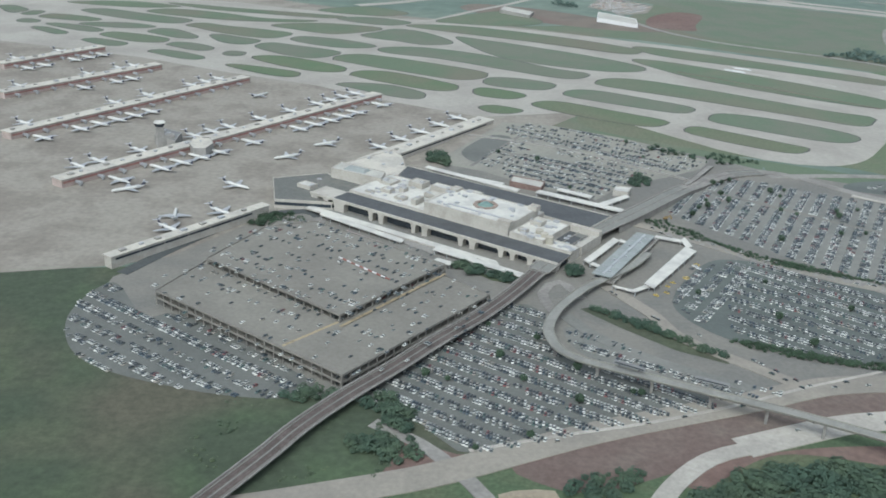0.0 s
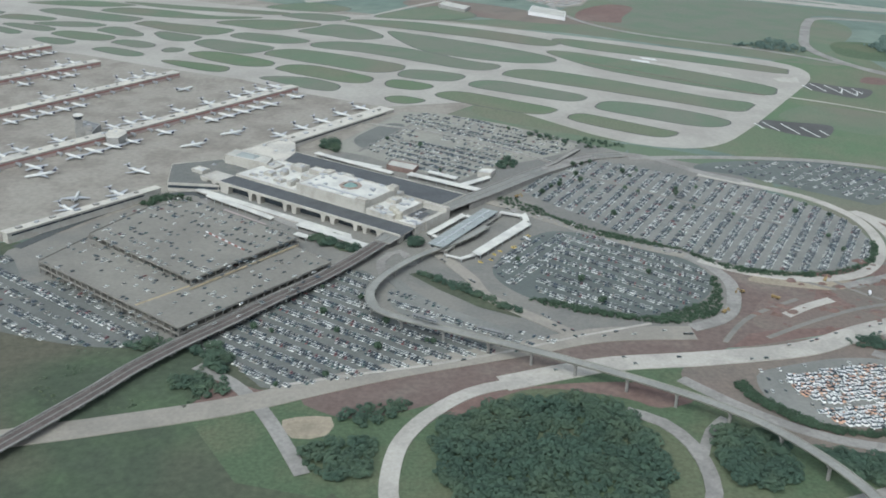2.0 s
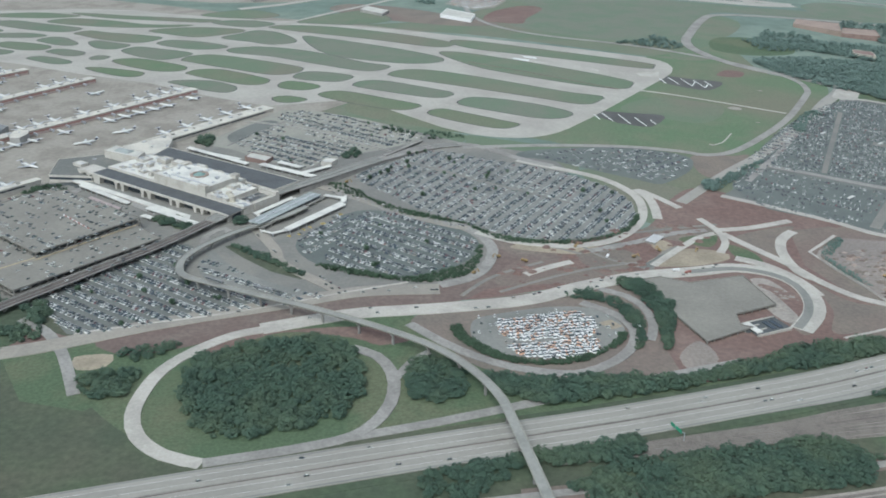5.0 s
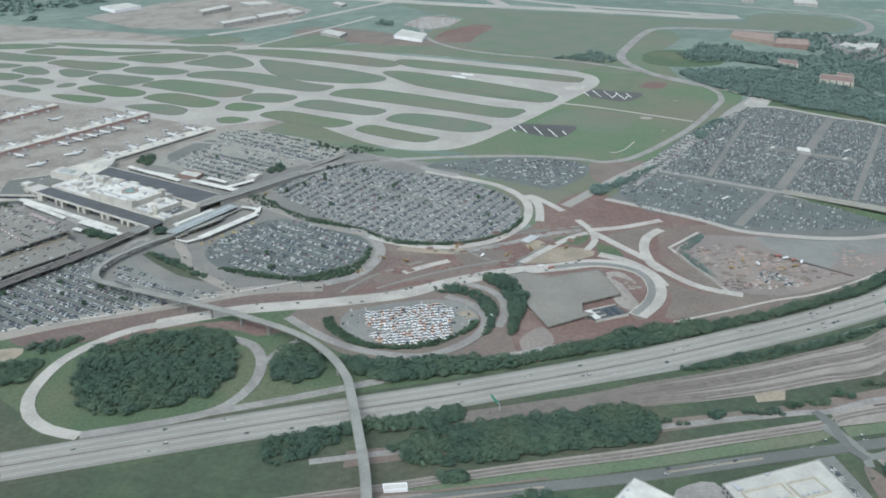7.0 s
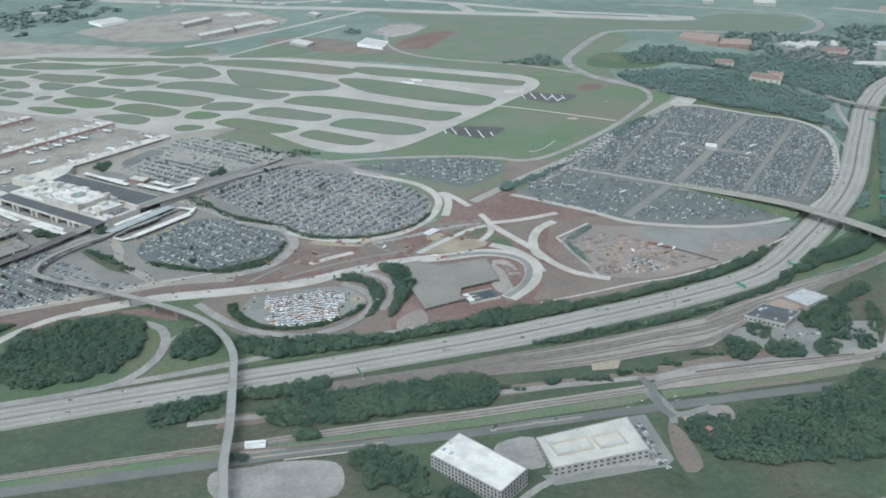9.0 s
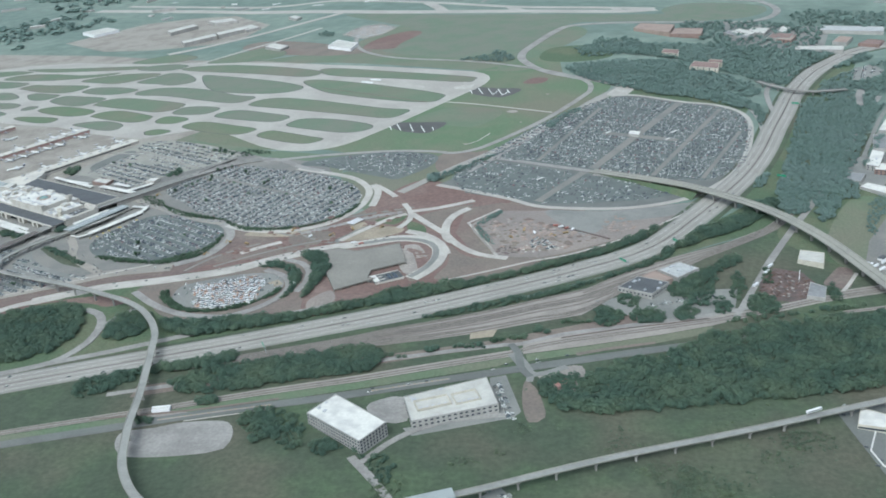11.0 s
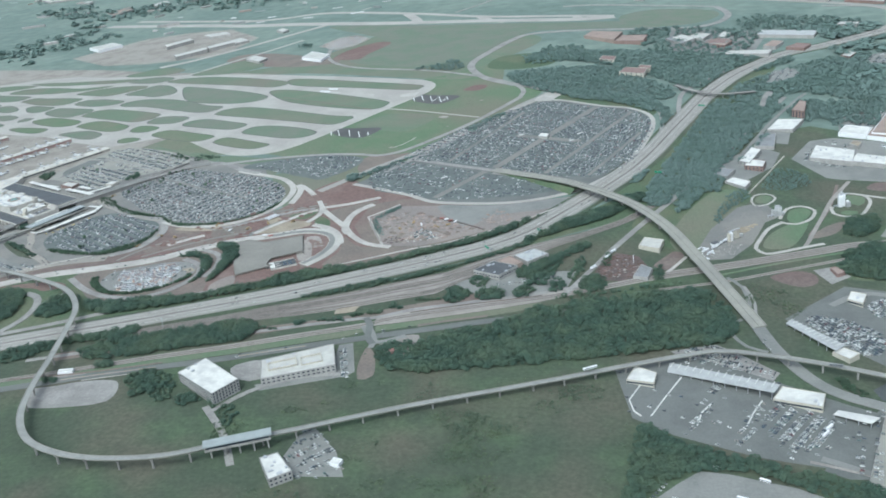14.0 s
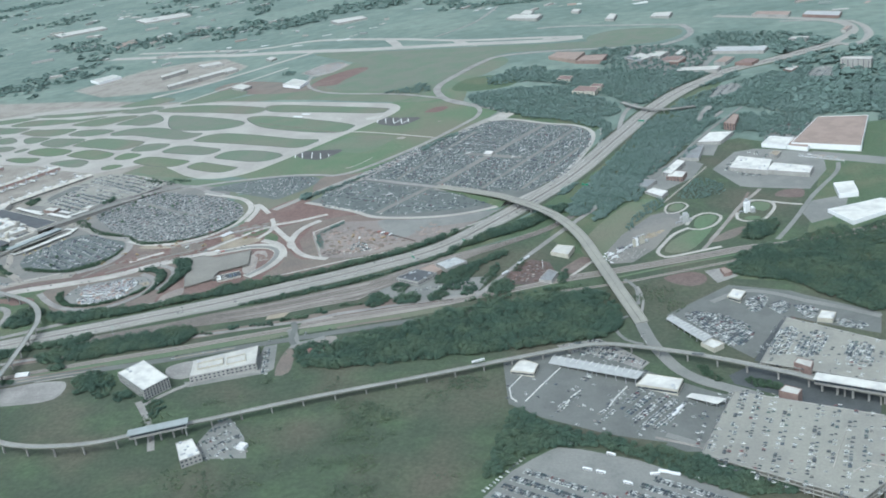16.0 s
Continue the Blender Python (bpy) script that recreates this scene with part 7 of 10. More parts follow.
RENT_L = [(477.7, 127.3), (511.0, 160.6), (539.9, 153.7), (574.8, 125.1), (569.6, 105.2), (534.7, 125.9), (511.7, 84.9)]
patch("parking_lot", RENT_L, asphalt, 0.1, False, "grey asphalt yard of hire cars", "parking lot")
for k, outline in enumerate(([(485.9, 124.8), (493.9, 130.7), (508.6, 122.8), (515.5, 109.7), (507.3, 95.6), (499.4, 100.9)], [(515.9, 141.0), (525.7, 149.2), (526.5, 141.0), (518.4, 128.2)], [(526.0, 134.8), (532.5, 142.2), (537.0, 137.9), (531.3, 128.2)], [(538.3, 137.9), (547.9, 134.4), (546.2, 125.8), (540.9, 124.7)], [(554.1, 121.6), (565.1, 115.8), (563.7, 110.5), (554.8, 114.1)])):
    rows_of_cars("parked_cars", rows(outline, (486.8, 125.9), (506.8, 92.5), 0.95, 113 + k, 11 * S, 0.12), row_paint, "dense block of hire cars in the yard")


# ---- single trees ----
def tree(name, size, seed):
    """A tree with a tapered trunk, limbs and a ragged crown."""
    base = new(name)
    bm = bmesh.new()
    rng = random.Random(seed)
    bmesh.ops.create_cone(bm, segments=7, radius1=0.13 * size, radius2=0.06 * size, depth=1.2 * size, cap_ends=True, matrix=Matrix.Translation((0, 0, 0.55 * size)))
    for k in range(5):
        turn = Matrix.Translation((0, 0, 0.9 * size)) @ Euler((rng.uniform(0.4, 1.0), 0, k * 1.26)).to_matrix().to_4x4() @ Matrix.Translation((0, 0, 0.4 * size))
        bmesh.ops.create_cone(bm, segments=5, radius1=0.05 * size, radius2=0.015 * size, depth=0.8 * size, cap_ends=True, matrix=turn)
    part("trunk", bm, bark, base)
    crown = new("crown", crowns("crown", [(0, 0, 0.35 * size)], [size], 0.2, 240, street_leaves, "", seed, 0.85))
    crown.parent = base
    return tagged(base, "small round green tree beside parked cars", "tree", "trees in the parking lots")


KINDS = [tree("tree", 0.8, 5), tree("tree", 1.0, 6), tree("tree", 0.65, 7)]
tree_rng = random.Random(8)
tree_spots = []
for outline, number in ((LOT_B, 26), (LOT_E, 12), (LOT_A, 6), (LOT_F, 5)):
    xs, ys = [p[0] for p in outline], [p[1] for p in outline]
    while number:
        x, y = tree_rng.uniform(min(xs), max(xs)), tree_rng.uniform(min(ys), max(ys))
        if inside(x, y, outline):
            tree_spots.append((x, y))
            number -= 1
for k, (x, y) in enumerate(tree_spots):
    m = pose(x, y, rise(x, y) + 0.08, 0, 0, tree_rng.uniform(0, 360))
    if k < 3:
        KINDS[k].matrix_basis = m
    else:
        copy_thing(KINDS[k % 3], m)


# ---- elevated lines ----
viaduct("rail_viaduct", [(-62.0, 122.0), (-45.0, 150.0), (-31.9, 173.2), (-25.6, 185.1), (-16.7, 198.4), (-6.3, 211.8), (4.7, 226.9), (15.3, 240.3), (24.9, 255.0), (33.6, 270.6)], 5.4, (2.3, 2.3), old_concrete, "weathered brown concrete railway viaduct with two tracks", "railway viaduct", 0.5, 7.0, 0.3, 0.8, True, brown_deck)
viaduct("road_bridge", [(34.2, 271.5), (43.7, 287.0), (54.8, 302.8), (68.6, 318.5), (80.8, 333.5), (91.3, 346.9), (99.9, 356.6), (110.9, 368.5), (121.7, 376.6), (133.0, 380.4)], 7.0, (2.5, 2.8, 2.8, 2.8, 2.6, 2.3, 1.8, 1.1, 0.6, 0.3), old_concrete, "grey concrete road bridge beside the terminal", "bridge", 0.55, 9.0, 0.28, 0.9, False, worn_asphalt, True)
viaduct("road_bridge", [(97.5, 357.5), (101.5, 363.0), (106.9, 372.3), (114.4, 385.9)], 2.4, (1.9, 1.6, 1.3, 0.5), old_concrete, "narrow concrete ramp to the parking deck", "bridge", 0.4, 6.0, 0.25, 0.6)
SKY = [(70.2, 288.5), (62.2, 276.5), (49.7, 263.7), (44.9, 257.8), (37.0, 244.7), (33.1, 232.4), (34.0, 222.9), (37.0, 217.5), (43.3, 212.8), (60.4, 203.5), (76.4, 195.1), (87.8, 189.3), (102.5, 181.2), (120.0, 170.5), (131.4, 161.0), (140.4, 149.0), (145.9, 137.9), (147.8, 131.3), (152.9, 108.1), (157.1, 87.5), (160.6, 66.3), (167.9, 42.2), (181.9, 24.1), (206.0, 14.0), (236.0, 14.0), (259.0, 22.9), (282.7, 32.1), (301.5, 40.3), (326.8, 50.4), (357.0, 60.8), (382.0, 69.9), (406.5, 79.5), (429.8, 88.2), (445.2, 92.4), (462.6, 89.5), (490.9, 79.4), (523.4, 64.8), (554.3, 47.2), (600.0, 20.0)]
viaduct("train_viaduct", SKY, 3.0, (2.0, 2.2, 3.1, 3.9, 4.6, 4.7, 4.7, 4.8, 4.8, 4.9, 4.9, 5.0, 5.0, 4.3, 3.6, 3.3, 3.3, 3.3, 3.3, 3.3, 4.2, 4.5, 4.7, 4.8, 5.0), deck_top, "pale concrete elevated people mover line on slender piers", "train viaduct", 0.5, 12.0, 0.25, 0.7, False, guideway)
viaduct("road_flyover", [(337.8, 331.8)] + [(360.9, 314.6)] + [(382.7, 296.6)] + [(401.5, 277.6), (420.4, 255.2), (435.6, 224.1), (446.4, 185.7)] + [(455.2, 153.8)] + [(462.3, 129.6)] + [(465.4, 118.6)], 6.8, (0.3, 1.6, 3.2, 4.6, 5, 5, 5, 5, 5, 4.6, 3.8, 2.2, 0.7), deck_top, "pale grey concrete road flyover across the motorway", "flyover", 0.8, 11.0, 0.3, 1.0, False, None, True)
def embankment(pts, tops, width, label, slope=1.7, mat=None):
    """A bank with sloping or upright sides under a raised road."""
    verts, faces = [], []
    rows_ = along(pts, width, 4.0)
    for i, (v, across, d) in enumerate(rows_):
        high = float(np.interp(i / (len(rows_) - 1), np.linspace(0, 1, len(tops)), tops))
        for side, z in ((-0.5 * width - slope * high, 0.05), (-0.5 * width, high), (0.5 * width, high), (0.5 * width + slope * high, 0.05)):
            q = v.to_2d() + across * side
            verts.append((q.x, q.y, rise(q.x, q.y) + z))
    for i in range(len(rows_) - 1):
        faces += [(4 * i + k, 4 * i + k + 1, 4 * i + k + 5, 4 * i + k + 4) for k in range(3)]
    tagged(new("embankment", mesh_of("embankment", verts, faces, mat or grass)), label, "embankment", "", "structure")


embankment([(337.8, 331.8), (360.9, 314.6), (382.7, 296.6), (391.5, 288.0)], (0.1, 0.6, 1.3, 2.1, 2.6), 6.0, "grass bank under the end of the flyover")
embankment([(62.0, 311.0), (68.6, 318.5), (80.8, 333.5), (91.3, 346.9), (99.9, 356.6), (110.9, 368.5), (121.7, 376.6), (131.0, 379.8)], (2.2, 2.2, 2.1, 1.9, 1.6, 1.2, 0.7, 0.1), 6.3, "beige abutment walls under the road bridge", 0.02, old_concrete)
embankment([(41.5, 283.6), (43.7, 287.0), (50.0, 296.2)], (2.1, 2.2, 2.2), 6.2, "beige abutment walls under the road bridge", 0.02, terminal_wall)
viaduct("road_flyover", [(471.6, 518.4), (484.5, 499.6), (501.9, 489.6), (529.2, 495.9)], 3.6, (3, 3), old_concrete, "grey concrete road bridge over the motorway", "bridge", 0.7, 12.0, 0.25, 0.8)


# ---- buildings ----
WINDOW = {}


def window_mesh(w, h):
    """A recessed pane in a frame, facing -y."""
    key = (round(w, 2), round(h, 2))
    if key not in WINDOW:
        bm = boxes((-w / 2, w / 2, -0.02, 0.05, -h / 2, h / 2))
        me = bpy.data.meshes.new("window")
        bm.to_mesh(me)
        bm.free()
        me.materials.append(glass)
        WINDOW[key] = me
    return WINDOW[key]


def block(pts, high, walls, top, label, category="building", name="building", floors=0, bay=1.3, win=(0.8, 0.7), plant=0, seed=1, below=1.0, rim=0.25, band=None, group="", kerb=0.25):
    """A flat-roofed building on a four-cornered or other plan: wall with a parapet, roof, windows and roof plant."""
    if sum(a[0] * b[1] - b[0] * a[1] for a, b in zip(pts, pts[1:] + pts[:1])) < 0:
        pts = pts[::-1]
    cx, cy = sum(p[0] for p in pts) / len(pts), sum(p[1] for p in pts) / len(pts)
    base = thing(name, (cx, cy), 0, label, category, group)
    q = [Vector((p[0] - cx, p[1] - cy)) for p in pts]
    n = len(q)
    inner = []
    for i in range(n):
        d0, d1 = (q[i] - q[i - 1]).normalized(), (q[(i + 1) % n] - q[i]).normalized()
        m0, m1 = Vector((-d0.y, d0.x)), Vector((-d1.y, d1.x))
        bis = (m0 + m1).normalized()
        inner.append(q[i] + bis * (kerb / max(0.3, bis.dot(m0))))
    bm = bmesh.new()
    ring = [[bm.verts.new((*v, z)) for v in vs] for vs, z in ((q, -below), (q, high + rim), (inner, high + rim), (inner, high - 0.05))]
    for a, b in zip(ring, ring[1:]):
        for i in range(n):
            j = (i + 1) % n
            bm.faces.new((a[i], a[j], b[j], b[i]))
    part("wall", bm, walls, base)
    bm = bmesh.new()
    bm.faces.new([bm.verts.new((*v, high)) for v in inner])
    part("roof", bm, top, base)
    for i in range(n):
        a, b = q[i], q[(i + 1) % n]
        d = b - a
        turn = math.degrees(math.atan2(d.y, d.x))
        if band:
            for z0, z1 in band:
                bm = boxes((0.2, d.length - 0.2, -0.03, 0.1, z0, z1))
                part("window_band", bm, glass, base, "dark glass band").matrix_basis = pose(a.x, a.y, 0, 0, 0, turn)
        if floors:
            k = max(1, int(d.length / bay))
            storey = high / floors
            for f in range(floors):
                for c in range(k):
                    v = a + d * ((c + 0.5) / k)
                    piece("window", window_mesh(*win), base, pose(v.x, v.y, storey * (f + 0.55), 0, 0, turn))
    rng = random.Random(seed)
    spots = [v for v in inner]
    low = Vector((min(v.x for v in spots), min(v.y for v in spots)))
    top_ = Vector((max(v.x for v in spots), max(v.y for v in spots)))
    made = 0
    turn = math.degrees(math.atan2((q[1] - q[0]).y, (q[1] - q[0]).x))
    for _ in range(200):
        if made >= plant:
            break
        v = Vector((rng.uniform(low.x, top_.x), rng.uniform(low.y, top_.y)))
        if all((v - e).length > 1.2 for e in spots) and inside(v.x, v.y, [tuple(e) for e in inner]):
            w, l, h = rng.uniform(0.3, 0.8), rng.uniform(0.4, 1.2), rng.uniform(0.25, 0.6)
            bm = boxes((-l, l, -w, w, 0, h), (-l * 0.7, l * 0.7, -w * 0.6, w * 0.6, h, h * 1.15))
            part("roof_unit", bm, steel, base, "grey roof ventilation unit").matrix_basis = pose(v.x, v.y, high, 0, 0, turn)
            made += 1
    return base


def canopy(pts, high, top, label, posts=4.5):
    """An open roof on posts over a four-cornered plan."""
    cx, cy = sum(p[0] for p in pts) / 4, sum(p[1] for p in pts) / 4
    base = thing("canopy", (cx, cy), 0, label, "canopy")
    q = [Vector((p[0] - cx, p[1] - cy)) for p in pts]
    bm = bmesh.new()
    low, up = [bm.verts.new((*v, high - 0.28)) for v in q], [bm.verts.new((*v, high)) for v in q]
    bm.faces.new(low[::-1])
    bm.faces.new(up)
    for i in range(4):
        bm.faces.new((low[i], low[(i + 1) % 4], up[(i + 1) % 4], up[i]))
    bmesh.ops.recalc_face_normals(bm, faces=bm.faces[:])
    part("roof", bm, top, base)
    for i in range(4):
        d = q[(i + 1) % 4] - q[i]
        k = max(1, int(d.length / posts))
        for c in range(k):
            v = (q[i] + d * (c / k)) * 0.96
            part("post", boxes((v.x - 0.1, v.x + 0.1, v.y - 0.1, v.y + 0.1, -1.5, high - 0.28)), steel, base)
    return base


# terminal, in its own frame: x along the front, y away from it
T0, T1 = Vector((-38.6, 331.5)), Vector((40.3, 277.7))
TD = (T1 - T0).normalized()
TN = Vector((-TD.y, TD.x))


def term(u, v):
    p = T0 + TD * u + TN * v
    return (p.x, p.y)


def quad(u0, u1, v0, v1):
    return [term(u0, v0), term(u1, v0), term(u1, v1), term(u0, v1)]


T_TURN = math.degrees(math.atan2(TD.y, TD.x))
FRONT = "long terminal hall with a dark flat roof and deep cream bays"
hall = thing("terminal_hall", (T0.x, T0.y), T_TURN, FRONT, "terminal")
part("floor_slab", boxes((0, 96, 0.6, 6, -4, 0.9)), terminal_wall, hall)
part("back_wall", boxes((0.3, 95.7, 0.3, 6, 0.9, 4.5)), glass, hall, "dark glazed wall")
part("roof", boxes((8.6, 96.5, -1.75, 6.4, 4.5, 5.0)), dark_roof, hall, "dark membrane roof")
part("end_roof", boxes((-1.5, 8.58, -1.75, 6.4, 4.5, 4.96)), terminal_wall, hall, "cream flat end of the roof")
part("fascia", boxes((-1.6, 96.6, -2.2, -1.77, 4.15, 5.1)), terminal_wall, hall)
part("back_parapet", boxes((8.6, 96.6, 6.42, 6.75, 4.5, 5.2)), terminal_wall, hall)
part("canopy", boxes((1.5, 95.5, -8.4, -5.2, 1.25, 1.5)), white_roof, hall, "white kerbside canopy")
part("canopy_edge", boxes((1.5, 95.5, -8.6, -8.42, 1.1, 1.6)), terminal_wall, hall)
part("kerb_road", boxes((-2, 98, -5.0, 0.25, 0.5, 0.66)), worn_asphalt, hall, "grey drop-off lane")
for k in range(24):
    part("canopy_post", boxes((3 + k * 4.0, 3.25 + k * 4.0, -6.9, -6.65, -1.5, 1.25)), steel, hall)
OPENINGS = ((2.0, 4.4), (6.6, 9.0), (14.0, 24.2), (26.4, 28.4), (31.0, 42.0), (44.2, 46.2), (49.0, 60.5), (62.8, 64.8), (67.4, 75.6), (77.8, 79.8), (82.0, 86.0), (88.4, 90.6), (92.6, 95.0))
edge = -1.4
for start, end in OPENINGS + ((96.5, 97.0),):
    bm = bmesh.new()
    slope = min(0.55, (start - edge) * 0.28)
    outline = ((edge + slope, -1.0), (start - slope, -1.0), (start - slope * 0.4, 3.5), (start + 0.35, 4.15), (edge - 0.35, 4.15), (edge + slope * 0.4, 3.5))
    front, rear = [bm.verts.new((x, -2.1, z)) for x, z in outline], [bm.verts.new((x, 0.28, z)) for x, z in outline]
    bm.faces.new(front)
    bm.faces.new(rear[::-1])
    for i in range(6):
        bm.faces.new((front[i], rear[i], rear[(i + 1) % 6], front[(i + 1) % 6]))
    bmesh.ops.recalc_face_normals(bm, faces=bm.faces[:])
    part("bay_pier", bm, terminal_wall, hall)
    edge = end
ROOFS = "low white roofed terminal block with roof plant"
block(quad(9, 41, 6.8, 30.5), 4.9, terminal_wall, white_roof, ROOFS, "terminal", "terminal_block", plant=24, seed=3, below=4)
block(quad(74.4, 86.5, 6.8, 25), 4.9, terminal_wall, white_roof, ROOFS, "terminal", "terminal_block", plant=14, seed=13, below=4)
block(quad(86.6, 96.6, 6.8, 12.8), 3.6, terminal_wall, white_roof, ROOFS, "terminal", "terminal_block", plant=5, seed=15, below=4)
block(quad(86.6, 97.0, 25.2, 27.4), 4.6, terminal_wall, terminal_wall, "plain cream wall block of a service court", "terminal", "terminal_block", below=4)
block(quad(94.6, 97.0, 12.9, 25.1), 3.4, terminal_wall, terminal_wall, "plain cream wall block of a service court", "terminal", "terminal_block", below=4)
# the court is open and in shade; this dark top is its shade as colour
block(quad(86.6, 94.5, 12.9, 25.1), 2.9, terminal_wall, dark_roof, "low block whose dark roof stands for a shaded service court", "terminal", "terminal_block", below=4, plant=4, seed=16)
block(quad(41.4, 74, 26.2, 30.5), 4.9, terminal_wall, white_roof, "narrow white roofed terminal strip", "terminal", "terminal_block", plant=5, seed=14, below=4)
for k, (u0, u1, v0, v1) in enumerate(((12, 17, 20, 26), (18, 22, 13, 16), (22, 28, 24, 29), (26, 30, 10, 13), (33, 40, 18, 22), (31, 38, 25, 29), (14, 17, 9, 11), (23, 25, 17, 20), (34, 36, 9, 14), (76, 79, 9, 11.4), (76, 80, 17, 21), (44, 50, 27, 30), (57, 60, 27, 30))):
    block(quad(u0, u1, v0, v1), 5.7 + 0.45 * (k % 3), terminal_wall, white_roof if k % 2 else cream_roof, "small roof house on the terminal", "roof house", "roof_house", plant=1, seed=20 + k, below=-4.95)
high = block(quad(41, 74, 6.6, 26), 7.6, terminal_wall, white_roof, "raised cream terminal block with a white roof", "terminal", "terminal_block", plant=22, seed=4, below=3, kerb=0.6)
bm = bmesh.new()
bmesh.ops.create_cone(bm, segments=8, radius1=3.0, radius2=0.9, depth=1.1, cap_ends=True)
sk = part("skylight", bm, skylight_glass, high, "green glass skylight")
sk.location = (1.5, 0.5, 8.2)
bm = bmesh.new()
for k in range(8):
    a, b = (math.radians(45 * k), math.radians(45 * k + 45))
    quad8 = [bm.verts.new((r * math.cos(w), r * math.sin(w), 0.3)) for r, w in ((3.1, a), (4.3, a), (4.3, b), (3.1, b))]
    bm.faces.new(quad8)
bmesh.ops.remove_doubles(bm, verts=bm.verts[:], dist=0.001)
low = bmesh.ops.extrude_face_region(bm, geom=bm.faces[:])["geom"]
bmesh.ops.translate(bm, vec=(0, 0, -0.35), verts=[v for v in low if isinstance(v, bmesh.types.BMVert)])
bmesh.ops.recalc_face_normals(bm, faces=bm.faces[:])
part("skylight_kerb", bm, brown_roof, high, "tan kerb round the skylight").location = (1.5, 0.5, 7.66)
for k in range(8):
    rib = part("skylight_rib", boxes((0.9, 3.1, -0.1, 0.1, -0.06, 0.08)), steel, high)
    rib.matrix_basis = pose(1.5, 0.5, 8.2, 0, 0, 45 * k + 22.5)
    rib.rotation_euler.y = 0.48
for u0, u1, v0, v1 in ((70, 74.6, 6.2, 8.6), (71.5, 74.6, 23.5, 26.4), (41, 44, 22, 26)):
    block(quad(u0, u1, v0, v1), 8.4, terminal_wall, terminal_wall, "cream plant house on the terminal roof", "plant house", "plant_house", below=-7.0)
part("roof_trough", boxes((-12, 12, -0.35, 0.35, 0, 0.35)), steel, high, "long grey roof duct").matrix_basis = pose(-1.0, -6.5, 7.6, 0, 0, T_TURN)
for k in range(3):
    bm = bmesh.new()
    bmesh.ops.create_cone(bm, segments=20, radius1=1.3, radius2=1.3, depth=3.2, cap_ends=True)
    bmesh.ops.bevel(bm, geom=[e for e in bm.edges if abs(e.verts[0].co.z - e.verts[1].co.z) < 0.01], offset=0.15, affect="EDGES")
    tank = thing("cooling_tower", term(82.2 + k * 2.7, 12.4 - k * 1.6), 0, "round cream cooling tower on the terminal", "cooling tower")
    part("shell", bm, cream, tank).location = (0, 0, 4.6)
block([(-11.4, 350.0), (-8.0, 362.8), (63.0, 316.6), (53.8, 304.2)], 4.0, terminal_wall, dark_roof, "long low hall with a dark flat roof", "terminal", "terminal_hall", below=4, band=((1.2, 3.2),))
canopy([(-1.4, 370.2), (0.0, 372.6), (34.2, 348.6), (32.8, 346.0)], 1.6, white_roof, "long white kerbside canopy")
canopy([(10.2, 362.2), (11.6, 364.4), (29.0, 355.4), (27.8, 353.2)], 1.4, white_roof, "thin white kerbside canopy")
canopy([(39.4, 343.8), (41.2, 346.6), (69.4, 329.4), (68.0, 326.2)], 1.6, white_roof, "white canopy over the kerbside lane")
canopy([(47.6, 347.7), (49.1, 350.1), (60.4, 342.6), (59.2, 340.0)], 1.5, white_roof, "white canopy over the kerbside lane")
block([(30.7, 355.1), (32.5, 361.9), (44.2, 356.0), (42.0, 348.7)], 1.8, brick, cream_roof, "small brick block with a pale pink roof", "kiosk", "kiosk", below=2)
block([(68.3, 346.9), (70.2, 352.2), (76.0, 351.4), (73.7, 345.5)], 2.0, terminal_wall, white_roof, "small white roofed kiosk", "kiosk", "kiosk", below=2)
canopy([(-36.2, 317.0), (-35.7, 319.8), (-6.8, 297.6), (-7.6, 294.8)], 1.5, white_roof, "long white canopy over the terminal kerb")
canopy([(-27.0, 301.8), (-26.0, 304.0), (-8.4, 290.4), (-9.6, 288.0)], 1.3, faded_red, "faded pinkish canopy over the terminal kerb")
canopy([(2.4, 287.6), (3.6, 290.4), (32.0, 270.6), (30.6, 267.8)], 1.5, white_roof, "long white canopy over the terminal kerb")
canopy([(2.6, 279.6), (4.0, 281.8), (9.0, 278.8), (7.6, 276.4)], 1.5, white_roof, "short white canopy beside the parking deck")
canopy([(61.3, 334.4), (62.4, 331.0), (73.9, 342.6), (72.9, 345.0)], 1.5, white_roof, "white covered walkway beside the kiosk")
block([(-57.0, 349.0), (-38.0, 357.5), (-33.0, 351.5), (-17.6, 341.2), (-22.0, 333.0), (-33.0, 325.0), (-53.0, 326.0)], 3.2, terminal_wall, wing_roof, "low terminal wing with a dark flat roof", "terminal", "terminal_block", below=4, plant=3, band=((1.3, 2.4),))
block([(-47.0, 340.5), (-44.5, 344.0), (-39.5, 340.5), (-42.0, 337.0)], 4.4, terminal_wall, white_roof, "white roof house on the dark terminal wing", "roof house", "roof_house", below=-3.2, plant=1)
BOX = block([(-36.0, 352.6), (-33.0, 360.6), (-15.8, 350.6), (-16.8, 342.4)], 6.6, terminal_wall, cream_roof, "tall plain cream block with a pale green glazed roof", "terminal", "terminal_block", below=4)
bm = boxes((-5.6, 3.6, -2.4, 2.4, 0, 0.9))
for v in bm.verts:
    if v.co.z > 0.5:
        v.co.x, v.co.y = v.co.x * 0.8, v.co.y * 0.45
part("roof_glazing", bm, green_roof, BOX, "pale green sloped roof glazing").matrix_basis = pose(0, 0, 6.6, 0, 0, -29)
